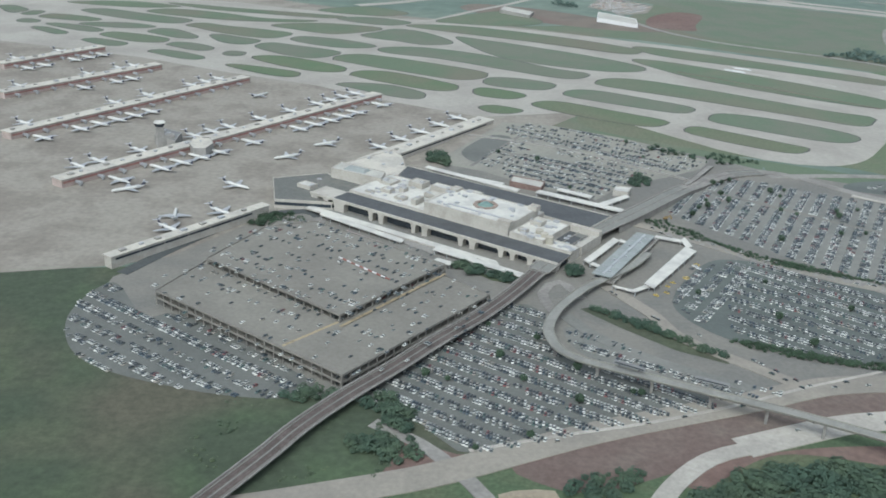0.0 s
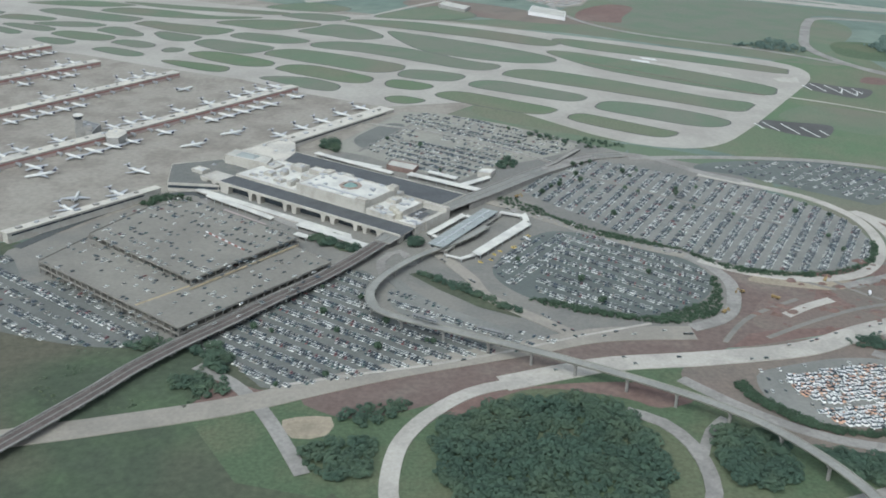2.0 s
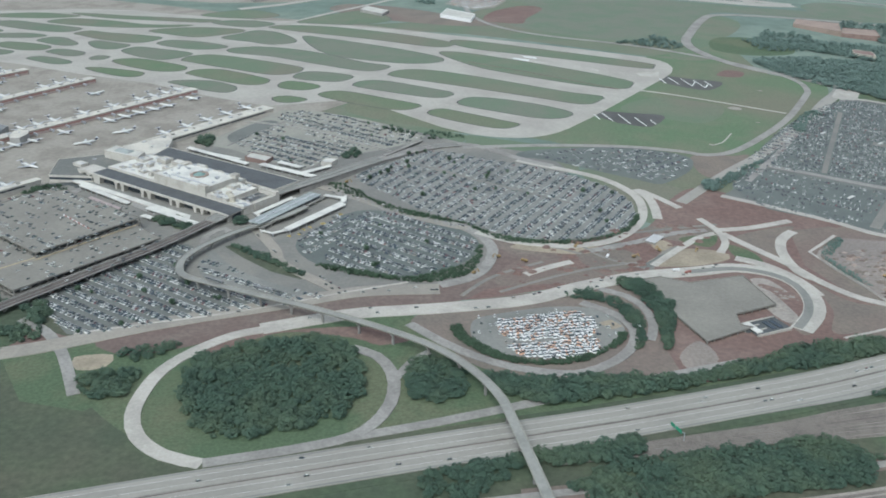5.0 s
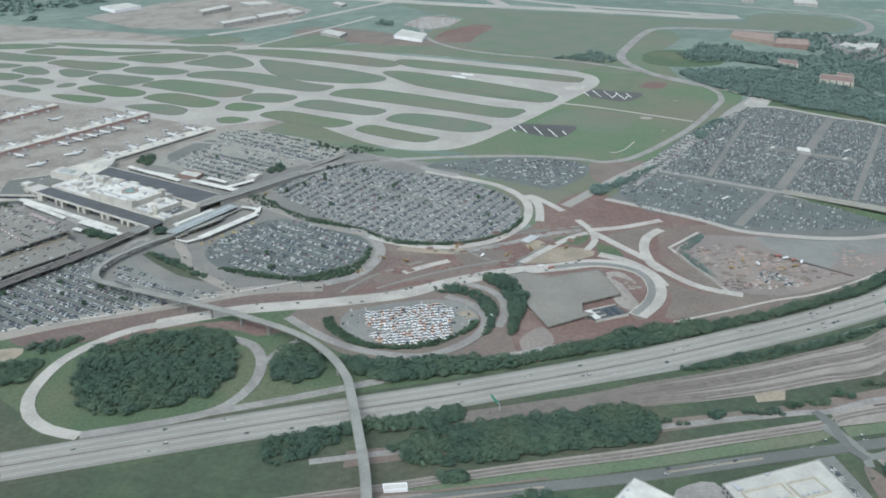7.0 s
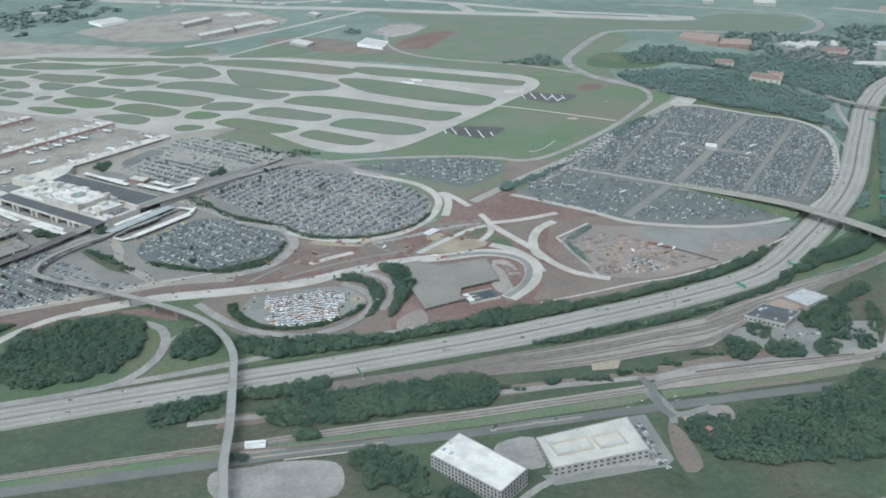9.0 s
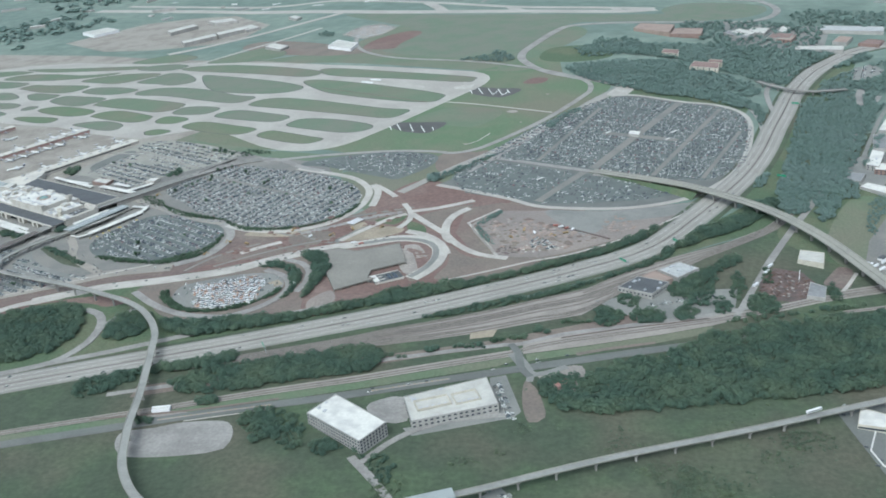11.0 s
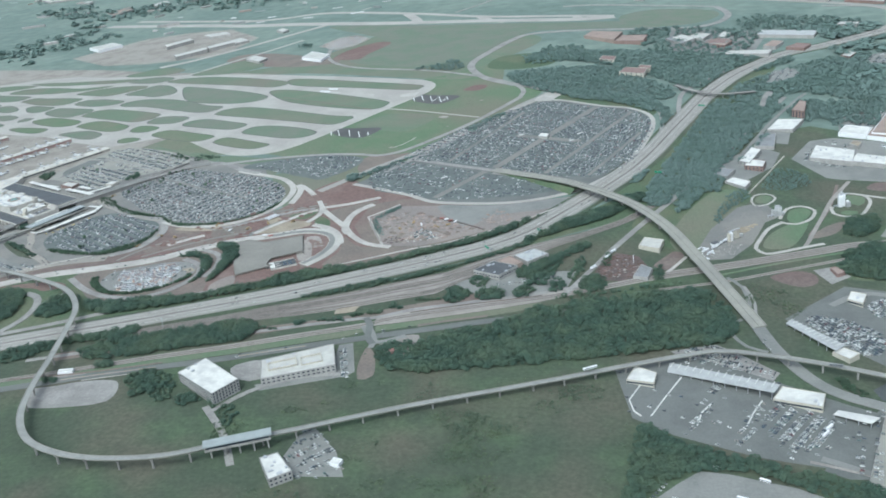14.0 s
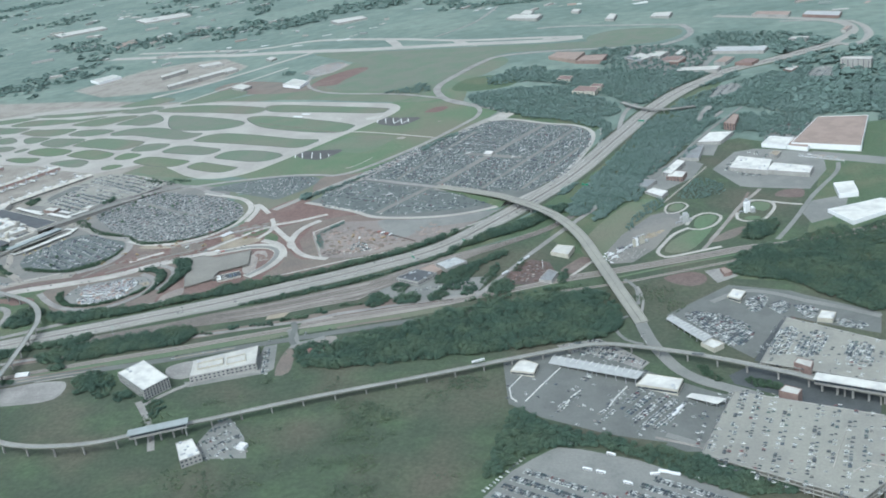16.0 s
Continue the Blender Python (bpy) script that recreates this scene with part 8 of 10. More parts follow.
block([(-31.6, 367.0), (-32.6, 361.2), (-15.6, 351.2), (-10.8, 350.4), (-8.6, 364.4), (-10.6, 379.0), (-14.6, 386.4)], 4.1, terminal_wall, dusty_roof, "low cream roofed concourse link", "terminal", "terminal_block", below=4, plant=6, seed=8)


def concourse(a, b, width, high, label, red=True, gap=9.5, seed=0, planes=(True, True), hub=False):
    """A gate concourse with a pale roof from a to b, gates and parked airliners."""
    d = Vector((b[0] - a[0], b[1] - a[1]))
    turn = math.degrees(math.atan2(d.y, d.x))
    base = thing("concourse", a, turn, label, "concourse")
    n = d.length
    part("wall", boxes((0, n, -width / 2, width / 2, -3, high)), pink_wall if red else terminal_wall, base)
    for s in (-1, 1):
        y = s * width / 2
        if not red:
            for k in range(int(n / 9)):
                part("window_band", boxes((1.5 + k * 9, 10.0 + k * 9, min(y, y + s * 0.12), max(y, y + s * 0.12), high * 0.7, high * 0.86)), glass, base, "dark strip window")
            continue
        part("wall_panel", boxes((0.5, n - 0.5, min(y, y + s * 0.12), max(y, y + s * 0.12), high * 0.55, high * 0.78)), red_panel if red else glass, base, "faded red wall panels" if red else "dark glass band")
    part("roof", boxes((-0.3, n + 0.3, -width / 2 - 0.3, width / 2 + 0.3, high, high + 0.4)), dusty_roof, base, "dusty cream roof")
    rng = random.Random(seed)
    for k in range(int(n / 8)):
        u = 4 + k * 8 + rng.uniform(-2, 2)
        w = rng.uniform(0.5, 1.2)
        part("roof_unit", boxes((u - w, u + w, -w * 0.7, w * 0.7, high + 0.4, high + 1.0)), steel if k % 2 else facade, base)
    spots = []
    for s, wanted in zip((-1, 1), planes):
        k = 0
        while wanted and gap * 0.6 + k * gap < n - 2:
            u = gap * 0.6 + k * gap
            k += 1
            bm = boxes((u - 0.45, u + 0.45, min(s * width / 2, s * (width / 2 + 3.4)), max(s * width / 2, s * (width / 2 + 3.4)), 1.0, 1.9), (u - 0.25, u + 0.25, s * (width / 2 + 2.4) - 0.25, s * (width / 2 + 2.4) + 0.25, -0.5, 1.0))
            part("jet_bridge", bm, steel, base, "grey jet bridge")
            if rng.random() < 0.52:
                p = Vector(a) + d.normalized() * (u + 2.2) + Vector((-d.y, d.x)).normalized() * s * (width / 2 + 2.6)
                spots.append((p.x, p.y, turn - 90 * s + rng.uniform(-4, 4)))
    return spots


PLANES = []
PLANES += concourse((-24.4, 372.4), (25.6, 445.4), 8.0, 3.4, "long white roofed gate concourse beside the terminal", False, 14.5, 1, (False, True))
PLANES += concourse((-132.5, 338.3), (-26.9, 487.6), 5.8, 2.9, "long gate concourse with a dusty cream roof and red panels", True, 9.6, 2)
PLANES += concourse((-172.5, 393.3), (-96.5, 511.1), 5.8, 2.9, "long gate concourse with a dusty cream roof and red panels", True, 9.6, 3)
PLANES += concourse((-200.8, 457.1), (-146.9, 531.2), 5.8, 2.9, "far gate concourse with a dusty cream roof and red panels", True, 9.6, 4)
PLANES += concourse((-224.6, 515.6), (-189.3, 570.2), 5.8, 2.9, "far gate concourse with a dusty cream roof", True, 9.6, 5)
PLANES += concourse((-93.2, 269.9), (-54.9, 319.6), 3.4, 3.6, "long white roofed gate concourse beside the parking deck", False, 11.0, 6, (False, True))


def control_tower(at):
    base = thing("control_tower", at, 28, "grey concrete control tower with a glazed cab", "control tower")
    part("shaft", boxes((-1.5, 1.5, -1.5, 1.5, -1, 9)), facade, base)
    bm = bmesh.new()
    bmesh.ops.create_cone(bm, segments=8, radius1=1.7, radius2=2.4, depth=1.6, cap_ends=True)
    part("cab", bm, glass, base, "dark glazed cab").location = (0, 0, 9.9)
    bm = bmesh.new()
    bmesh.ops.create_cone(bm, segments=8, radius1=2.5, radius2=2.2, depth=0.5, cap_ends=True)
    part("roof", bm, white_roof, base).location = (0, 0, 10.9)
    part("annex", boxes((1.5, 5.5, -1.4, 1.4, -1, 5.5)), facade, base)


control_tower((-109.0, 390.1))
block([(-112.5, 393.9), (-111.7, 406.0), (-102.8, 400.5), (-102.4, 387.3)], 3.8, facade, grey_roof, "bulky beige block beside the control tower", "building", "tower_block", below=4, plant=2)
block([(-97.5, 388.0), (-96.3, 396.5), (-89.9, 395.0), (-87.1, 388.0), (-88.5, 379.9), (-93.2, 379.2)], 3.6, facade, dusty_roof, "rounded beige hub of the gate concourse", "concourse", "concourse_hub", below=4, plant=2)


# ---- airliners ----
def airliner():
    """A twin jet with engines at the tail, nose towards +x, standing on its wheels."""
    L, R = 38 * S, 1.75 * S
    base = new("airliner")
    bm = bmesh.new()
    rings = []
    for u, r, dz in ((-0.5, 0.1, 0.5), (-0.42, 0.35, 0.35), (-0.3, 0.8, 0.12), (-0.15, 1, 0), (0.3, 1, 0), (0.42, 0.85, -0.05), (0.48, 0.5, -0.15), (0.5, 0.1, -0.25)):
        rings.append([bm.verts.new((u * L, math.cos(k * math.pi / 5) * R * r, 2.9 * S + dz * R + math.sin(k * math.pi / 5) * R * r)) for k in range(10)])
    for a, b in zip(rings, rings[1:]):
        for k in range(10):
            bm.faces.new((a[k], a[(k + 1) % 10], b[(k + 1) % 10], b[k]))
    bm.faces.new(rings[0][::-1])
    bm.faces.new(rings[-1])
    for f in bm.faces:
        f.smooth = True
    part("fuselage", bm, airliner_paint, base, "white fuselage")

    def slab(name, corners, thick, mat, label=""):
        bm = bmesh.new()
        a = [bm.verts.new(Vector(c)) for c in corners]
        b = [bm.verts.new(Vector(c) + Vector(thick)) for c in corners]
        bm.faces.new(a[::-1])
        bm.faces.new(b)
        for k in range(4):
            bm.faces.new((a[k], a[(k + 1) % 4], b[(k + 1) % 4], b[k]))
        part(name, bm, mat, base, label)

    for s in (-1, 1):
        slab("wing", [(0.12 * L, s * R * 0.7, 2.2 * S), (-0.1 * L, s * 16 * S, 3.0 * S), (-0.15 * L, s * 16 * S, 3.0 * S), (-0.1 * L, s * R * 0.7, 2.2 * S)][::s], (0, 0, 0.4 * S), steel, "grey wing")
        slab("stabilizer", [(-0.4 * L, s * 0.2 * S, 7.6 * S), (-0.5 * L, s * 5.5 * S, 7.8 * S), (-0.54 * L, s * 5.5 * S, 7.8 * S), (-0.5 * L, s * 0.2 * S, 7.6 * S)][::s], (0, 0, 0.25 * S), steel)
        bm = bmesh.new()
        bmesh.ops.create_cone(bm, segments=12, radius1=0.85 * S, radius2=0.7 * S, depth=5.0 * S, cap_ends=True, matrix=Matrix.Rotation(radians(-90), 4, "Y"))
        part("engine", bm, steel, base, "grey jet engine").location = (-0.28 * L, s * 2.9 * S, 3.6 * S)
    slab("tail_fin", [(-0.34 * L, -0.2 * S, 4.2 * S), (-0.46 * L, -0.2 * S, 8.2 * S), (-0.52 * L, -0.2 * S, 8.2 * S), (-0.47 * L, -0.2 * S, 4.2 * S)], (0, 0.4 * S, 0), navy, "dark blue tail fin")
    for x, y in ((0.38 * L, 0), (-0.06 * L, 0.9), (-0.06 * L, -0.9)):
        bm = boxes((-0.35 * S, 0.35 * S, -0.3 * S, 0.3 * S, 0, 0.9 * S), (-0.12 * S, 0.12 * S, -0.1 * S, 0.1 * S, 0.7 * S, 2.2 * S))
        part("landing_gear", bm, tyre, base).location = (x, y, 0)
    return tagged(base, "white airliner with a dark blue tail parked on the apron", "airliner", "airliners at the gates")


PLANES += [(*(-56.4, 383.2), 215), (*(-106.7, 337.3), 215), (*(-43.1, 403.4), 215), (*(-84.1, 480.4), 60), (*(-84.2, 313.0), 100), (*(-44.5, 351.8), 150), (*(-70.1, 345.8), 330)]
first_plane = airliner()
# the nose stands at the gate, so the middle lies half a length back
for k, (x, y, turn) in enumerate(PLANES):
    back = 19 * S if k < len(PLANES) - 7 else 0
    x, y = x - math.cos(radians(turn)) * back, y - math.sin(radians(turn)) * back
    m = pose(x, y, rise(x, y) + 0.1, 0, 0, turn)
    if k == 0:
        first_plane.matrix_basis = m
    else:
        copy_thing(first_plane, m)


# ---- parking decks ----
def deck(pts, high, label, storeys=2, mat=None, a=None, b=None, full=0.3, seed=1, pitch=18 * S, wall=None):
    """A parking deck: floors on columns with open sides and parapets, cars on the roof."""
    if sum(p[0] * q[1] - q[0] * p[1] for p, q in zip(pts, pts[1:] + pts[:1])) < 0:
        pts = pts[::-1]
    cx, cy = sum(p[0] for p in pts) / len(pts), sum(p[1] for p in pts) / len(pts)
    base = thing("parking_deck", (cx, cy), 0, label, "parking deck")
    q = [Vector((p[0] - cx, p[1] - cy)) for p in pts]
    for s in range(storeys):
        z = high * (s + 1) / storeys
        bm = bmesh.new()
        low = [bm.verts.new((*v, z - 0.25)) for v in q]
        top = [bm.verts.new((*v, z)) for v in q]
        bm.faces.new(low[::-1])
        bm.faces.new(top)
        for i in range(len(q)):
            j = (i + 1) % len(q)
            bm.faces.new((low[i], low[j], top[j], top[i]))
        part("floor_slab" if s < storeys - 1 else "roof_slab", bm, mat or old_concrete, base)
        for i in range(len(q)):
            d = q[(i + 1) % len(q)] - q[i]
            turn = math.degrees(math.atan2(d.y, d.x))
            part("parapet", boxes((0, d.length, 0.01, 0.16, z + 0.004, z + 0.33)), wall or facade, base).matrix_basis = pose(q[i].x, q[i].y, 0, 0, 0, turn)
    for i in range(len(q)):
        d = q[(i + 1) % len(q)] - q[i]
        turn = math.degrees(math.atan2(d.y, d.x))
        k = max(1, int(d.length / 3.2))
        col = boxes((-0.14, 0.14, 0.02, 0.3, -2, high - 0.25))
        me = bpy.data.meshes.new("column")
        col.to_mesh(me)
        col.free()
        me.materials.append(wall or facade)
        for c in range(k + 1):
            v = q[i] + d * (c / k) * 0.998
            piece("column", me, base, pose(v.x, v.y, 0, 0, 0, turn))
        # added dark sheet behind the open side, standing for shade between the floors
        part("shade_sheet", boxes((0.5, d.length - 0.5, 2.4, 2.5, -2, high - 0.3)), dark_asphalt, base).matrix_basis = pose(q[i].x, q[i].y, 0, 0, 0, turn)
    zr = rise(cx, cy) + high
    if a is not None:
        got = rows(pts, a, b, full, seed, pitch, 0)
        if got:
            rows_of_cars("parked_cars", [(x, y, zr, t, k * 0.9, h) for x, y, z, t, k, h in got], row_paint, "cars parked on the roof of the parking deck")
    return base


LOW_DECK = [(-73.1, 247.0), (-63.2, 270.5), (-48.6, 303.1), (-35.9, 304.6), (18.8, 253.0), (-18.2, 204.7)]
UP_DECK = [(-63.1, 265.8), (-50.5, 292.6), (-35.3, 299.4), (6.4, 268.5), (-21.3, 232.2)]
deck(LOW_DECK, 4.0, "wide weathered concrete parking deck with open sides", 2, garage_top, (-68.9, 245.6), (-25.3, 213.8), 0.13, 201, wall=garage_wall)
deck(UP_DECK, 6.0, "raised upper level of the parking deck", 3, garage_top, (-52.8, 257.9), (-21.8, 234.8), 0.2, 202, wall=garage_wall)
for line in ([(-21.0, 229.4), (6.4, 266.2)], [(-34.2, 218.4), (-21.1, 233.4)]):
    strip = along(line, 1, 5.0, False)
    (p, n, d), (e, _, _) = strip[0], strip[-1]
    lane = thing("painted_lane", (p.x, p.y), 0, "faded yellow painted lane on the deck roof", "lane marking", "", "structure")
    zz = 4.08
    part("paint", boxes((0, (e - p).length, -0.45, 0.45, zz, zz + 0.02)), yellow, lane).matrix_basis = pose(0, 0, 0, 0, 0, math.degrees(math.atan2((e - p).y, (e - p).x)))
SLAB = [(199.0, 225.8), (206.9, 228.6), (216.6, 223.9), (237.2, 230.8), (242.7, 207.5), (227.2, 199.6), (226.7, 191.9), (230.4, 190.4), (213.1, 179.9), (204.7, 202.8)]
deck(SLAB, 0.8, "bare grey parking structure roof beside the motorway", 1, garage_top, wall=garage_wall)
RAMP_HALL = thing("ramp_house", (235.2, 192.7, 0.1), 25, "dark open ramp with white walls in the parking structure", "ramp house")
# flat plate, dark to imitate the shade down in the ramp recess
part("floor", boxes((-7.0, 7.0, -4.4, 4.4, 0.3, 0.42)), dark_asphalt, RAMP_HALL, "dark plate standing for shade in the ramp pit")
for v, u0, u1 in ((-4.4, -7.0, 7.0), (4.4, -7.0, 7.0), (-1.5, -6.0, -1.0), (1.6, -6.0, -1.5)):
    part("wall", boxes((u0, u1, v - 0.18, v + 0.18, -0.5, 0.8)), new_concrete, RAMP_HALL)
part("roof", boxes((-6.6, -4.2, -3.6, 3.6, 0.82, 1.1)), white_roof, RAMP_HALL, "pale roof over the ramp")
for u in (0.5, 3.2):
    part("light_well", boxes((u, u + 1.6, -2.8, 2.6, 0.43, 0.7)), glass, RAMP_HALL, "dark glazed light well")
ribbon("road", [(465.2, 22.3), (489.4, 12.5), (518.4, -6.0), (530.0, -24.0)], 1.4, gravel, 0.2, "pale path below the hire deck", "path", 0.05)
DECK_R = [(499.2, 53.6), (550.6, 29.3)] + [(560.0, 5.0), (530.0, -22.0)] + [(481.0, 9.5)]
deck(DECK_R, 5.0, "large pale concrete car hire parking deck", 3, deck_top, (500.1, 22.1), (505.9, 41.4), 0.3, 203, 18 * S)
for line in ([(535.8, 22.5), (529.4, 7.6), (525.1, -3.1)], [(531.0, -6.2), (537.7, -1.8), (543.0, -5.0)]):
    strip = along(line, 1, 3.0, False)
    ramp_wall = thing("ramp_wall", line[0], 0, "low white ramp wall on the hire deck roof", "wall", "", "structure")
    for (v, n, d), (e, _, _) in zip(strip, strip[1:]):
        part("wall_segment", boxes((0, (e - v).length, -0.12, 0.12, 5.0, 5.6)), new_concrete, ramp_wall).matrix_basis = pose(v.x - line[0][0], v.y - line[0][1], rise(524.2, 15.1) - rise(*line[0]), 0, 0, math.degrees(math.atan2((e - v).y, (e - v).x)))
DECK_R2 = [(531.4, 118.2), (565.6, 90.1)] + [(590.0, 80.0), (566.0, 50.0)] + [(513.0, 77.4)]
deck(DECK_R2, 5.0, "large pale concrete car hire parking deck", 3, deck_top, (516.7, 78.4), (531.9, 110.2), 0.1, 204, 16 * S)
for k, outline in enumerate(([(518.4, 86.0), (526.9, 107.4), (534.0, 105.8), (525.9, 84.6)], [(527.6, 81.1), (537.6, 102.0), (545.5, 99.4), (538.1, 81.3)], [(547.8, 73.7), (552.9, 90.4), (561.0, 85.7), (555.4, 68.0)])):
    got = rows(outline, (516.7, 78.4), (531.9, 110.2), 0.85, 230 + k, 11 * S, 0)
    rows_of_cars("parked_cars", [(x, y, rise(553.2, 77.5) + 5.0, t, c, h) for x, y, z, t, c, h in got], row_paint, "block of hire cars on the deck roof")

# ---- people mover stations ----
STN = thing("train_station", (49.9, 269.7), 60.6, "people mover station with a long pale metal roof", "train station")
part("platform", boxes((-1.0, 41.0, -6.9, -0.2, 1.3, 1.7)), old_concrete, STN)
part("hall", boxes((0.4, 39.0, -5.4, -0.7, 1.7, 2.9)), glass, STN, "glazed hall")
part("roof", boxes((-0.8, 39.6, -6.2, 0.0, 2.9, 3.2)), green_roof, STN, "pale metal roof")
part("roof_ridge", boxes((0.4, 38.6, -3.5, -2.7, 3.2, 3.32)), steel, STN, "grey roof ridge")
part("parapet", boxes((-1.0, 41.0, -7.08, -6.92, 1.5, 2.15)), terminal_wall, STN)
for k in range(8):
    part("roof_seam", boxes((2.0 + k * 4.8, 2.12 + k * 4.8, -6.1, -0.1, 3.2, 3.26)), steel, STN)
    part("roof_unit", boxes((3.0 + k * 4.6, 3.7 + k * 4.6, -4.6 + (k % 3), -4.0 + (k % 3), 3.2, 3.5)), steel, STN)
for k in range(9):
    for v in (-6.6, -0.9):
        part("column", boxes((0.5 + k * 4.8, 1.0 + k * 4.8, v - 0.3, v + 0.3, -1.5, 1.3)), terminal_wall, STN)
    part("hall_post", boxes((0.5 + k * 4.6, 0.7 + k * 4.6, -5.6, -5.42, 1.7, 2.9)), steel, STN)
canopy([(64.4, 265.1), (66.9, 262.3), (86.4, 292.4), (83.5, 295.7)], 1.7, white_roof, "long white covered walkway beside the station")
canopy([(83.3, 301.3), (85.2, 303.9), (86.0, 296.3), (83.7, 294.2)], 1.5, white_roof, "white covered walkway corner")
canopy([(75.2, 303.0), (75.9, 305.2), (84.2, 301.8), (83.2, 300.0)], 1.4, white_roof, "thin white covered walkway behind the station")
canopy([(55.0, 264.6), (55.9, 263.2), (61.1, 260.0), (60.6, 261.8)], 1.4, white_roof, "thin white covered walkway before the station")
canopy([(60.4, 261.6), (61.0, 260.0), (65.9, 264.0), (65.2, 265.6)], 1.4, white_roof, "thin white covered walkway before the station")
canopy([(48.9, 282.1), (50.5, 279.9), (63.0, 299.8), (61.6, 302.2)], 1.5, white_roof, "long white covered walkway to the terminal")
canopy([(50.7, 279.6), (51.6, 281.2), (53.7, 278.9), (52.8, 277.2)], 1.5, white_roof, "white covered walkway corner")
canopy([(62.6, 298.8), (63.5, 300.8), (65.2, 299.0), (64.4, 297.2)], 1.5, white_roof, "white covered walkway corner")
STN2 = thing("train_station", (532.3, 59.3), -27, "people mover station with a white roof between the decks", "train station")
part("platform", boxes((0, 50, -3.0, 3.0, 4.2, 4.8)), old_concrete, STN2)
part("hall", boxes((0, 50, -2.2, 2.2, 4.8, 6.2)), glass, STN2, "glazed hall")
part("roof", boxes((-0.5, 50, -2.8, 2.8, 6.2, 6.6)), white_roof, STN2, "white roof")
for k in range(8):
    part("column", boxes((2 + k * 6, 2.8 + k * 6, -0.6, 0.6, -1, 4.2)), facade, STN2)

STN3 = thing("train_station", (252.0, 19.4), 17.5, "people mover station with a pale curved canopy", "train station")
part("platform", boxes((0, 24, -2.6, 2.6, 4.0, 4.7)), old_concrete, STN3)
part("hall", boxes((0.5, 23.5, -2.0, 2.0, 4.7, 5.9)), glass, STN3, "glazed hall")
bm = boxes((-0.5, 24.5, -2.6, 2.6, 5.9, 6.3))
bmesh.ops.bevel(bm, geom=[e for e in bm.edges if abs(e.verts[0].co.x - e.verts[1].co.x) > 1 and e.verts[0].co.z > 6], offset=0.25, segments=2, affect="EDGES")
part("roof", bm, green_roof, STN3, "pale metal roof")
for k in range(5):
    part("column", boxes((1.5 + k * 5.2, 2.1 + k * 5.2, -0.5, 0.5, -1, 4.0)), facade, STN3)

# ---- car hire sheds and offices ----
block([(406.3, 71.9), (410.4, 82.5), (418.5, 76.2), (416.8, 68.3)], 1.9, cream, white_roof, "small car hire office with a bright white roof", "office", "office", band=((0.6, 1.3),))
SHED = [(422.7, 79.7), (424.5, 86.9), (463.7, 66.4), (460.5, 60.8)]
canopy(SHED, 2.2, pale_sheet, "long ribbed canopy of the car hire wash")
block([(460.0, 60.0), (465.0, 68.5), (479.6, 62.0), (476.5, 52.9)], 2.1, cream, white_roof, "white roofed car hire office", "office", "office", band=((0.6, 1.4),), plant=2)
canopy([(479.5, 50.4), (482.0, 53.1), (495.1, 47.2), (491.2, 43.6)], 2.0, white_roof, "pale canopy beside the deck")
block([(508.2, 144.5), (511.9, 152.3), (517.6, 148.3), (513.6, 139.4)], 2.0, cream, white_roof, "small car hire office with a bright white roof", "office", "office", band=((0.6, 1.4),), plant=1)
canopy([(476.9, 121.3), (480.2, 124.2), (496.1, 99.6), (491.4, 95.3)], 2.2, pale_sheet, "long ribbed canopy over hire cars")
block([(490.2, 96.1), (494.7, 100.4), (500.3, 94.0), (495.4, 89.8)], 2.0, cream, white_roof, "white roofed car hire office", "office", "office")
block([(545.3, 120.2), (548.9, 127.8), (554.7, 124.5), (551.6, 117.5)], 2.0, cream, white_roof, "small car hire office with a bright white roof", "office", "office", plant=1)
block([(221.7, 74.3), (229.9, 86.0), (250.5, 66.6), (242.8, 55.5)], 5.0, facade, white_roof, "white roofed office block with rows of windows", "office building", "office_building", floors=4, bay=1.4, win=(0.75, 0.7), plant=3, seed=8, below=2)
block([(253.8, 87.2), (283.2, 98.6), (287.8, 80.1), (258.1, 70.8)], 3.0, facade, cream_roof, "low pale office block with a recessed roof court", "office building", "office_building", floors=2, bay=2.0, win=(1.0, 0.6), plant=5, seed=9, below=2)
block([(491.1, 332.9), (502.9, 358.9), (508.1, 352.9), (496.5, 327.2)], 3.0, facade, white_roof, "tan hotel with a pale roof", "hotel", "hotel", floors=3, bay=2.2, win=(0.9, 0.5), below=3, plant=2)
block([(493.0, 324.1), (497.6, 337.2), (506.9, 330.3), (503.2, 319.6)], 3.0, brick, white_roof, "brick hotel wing with a pale roof", "hotel", "hotel", floors=3, bay=2.2, win=(0.9, 0.5), below=3)

# ---- yards, plants and town to the west ----
def yard(outline, mat, lift, label, smooth=True):
    patch("ground", outline, mat, lift, smooth, label)


yard([(450.8, 205.0), (460.4, 230.0), (479.0, 261.0), (486.0, 265.0), (495.3, 264.8), (499.8, 247.9), (489.7, 238.5), (478.1, 209.5), (464.8, 190.6), (452.7, 188.9)], yard_tan, 0.08, "grey tan yard of the concrete works", False)
yard([(527.2, 292.5), (546.5, 307.0), (571.7, 291.8), (561.1, 275.4), (541.2, 283.2)], meadow, 0.07, "dry brown grass beside the warehouses")
yard([(524.7, 343.9), (544.1, 381.0), (559.6, 383.9), (599.0, 361.6), (594.4, 327.3), (577.3, 294.3), (537.8, 309.0)], worn_asphalt, 0.08, "grey asphalt yard round the white roofed plant", False)
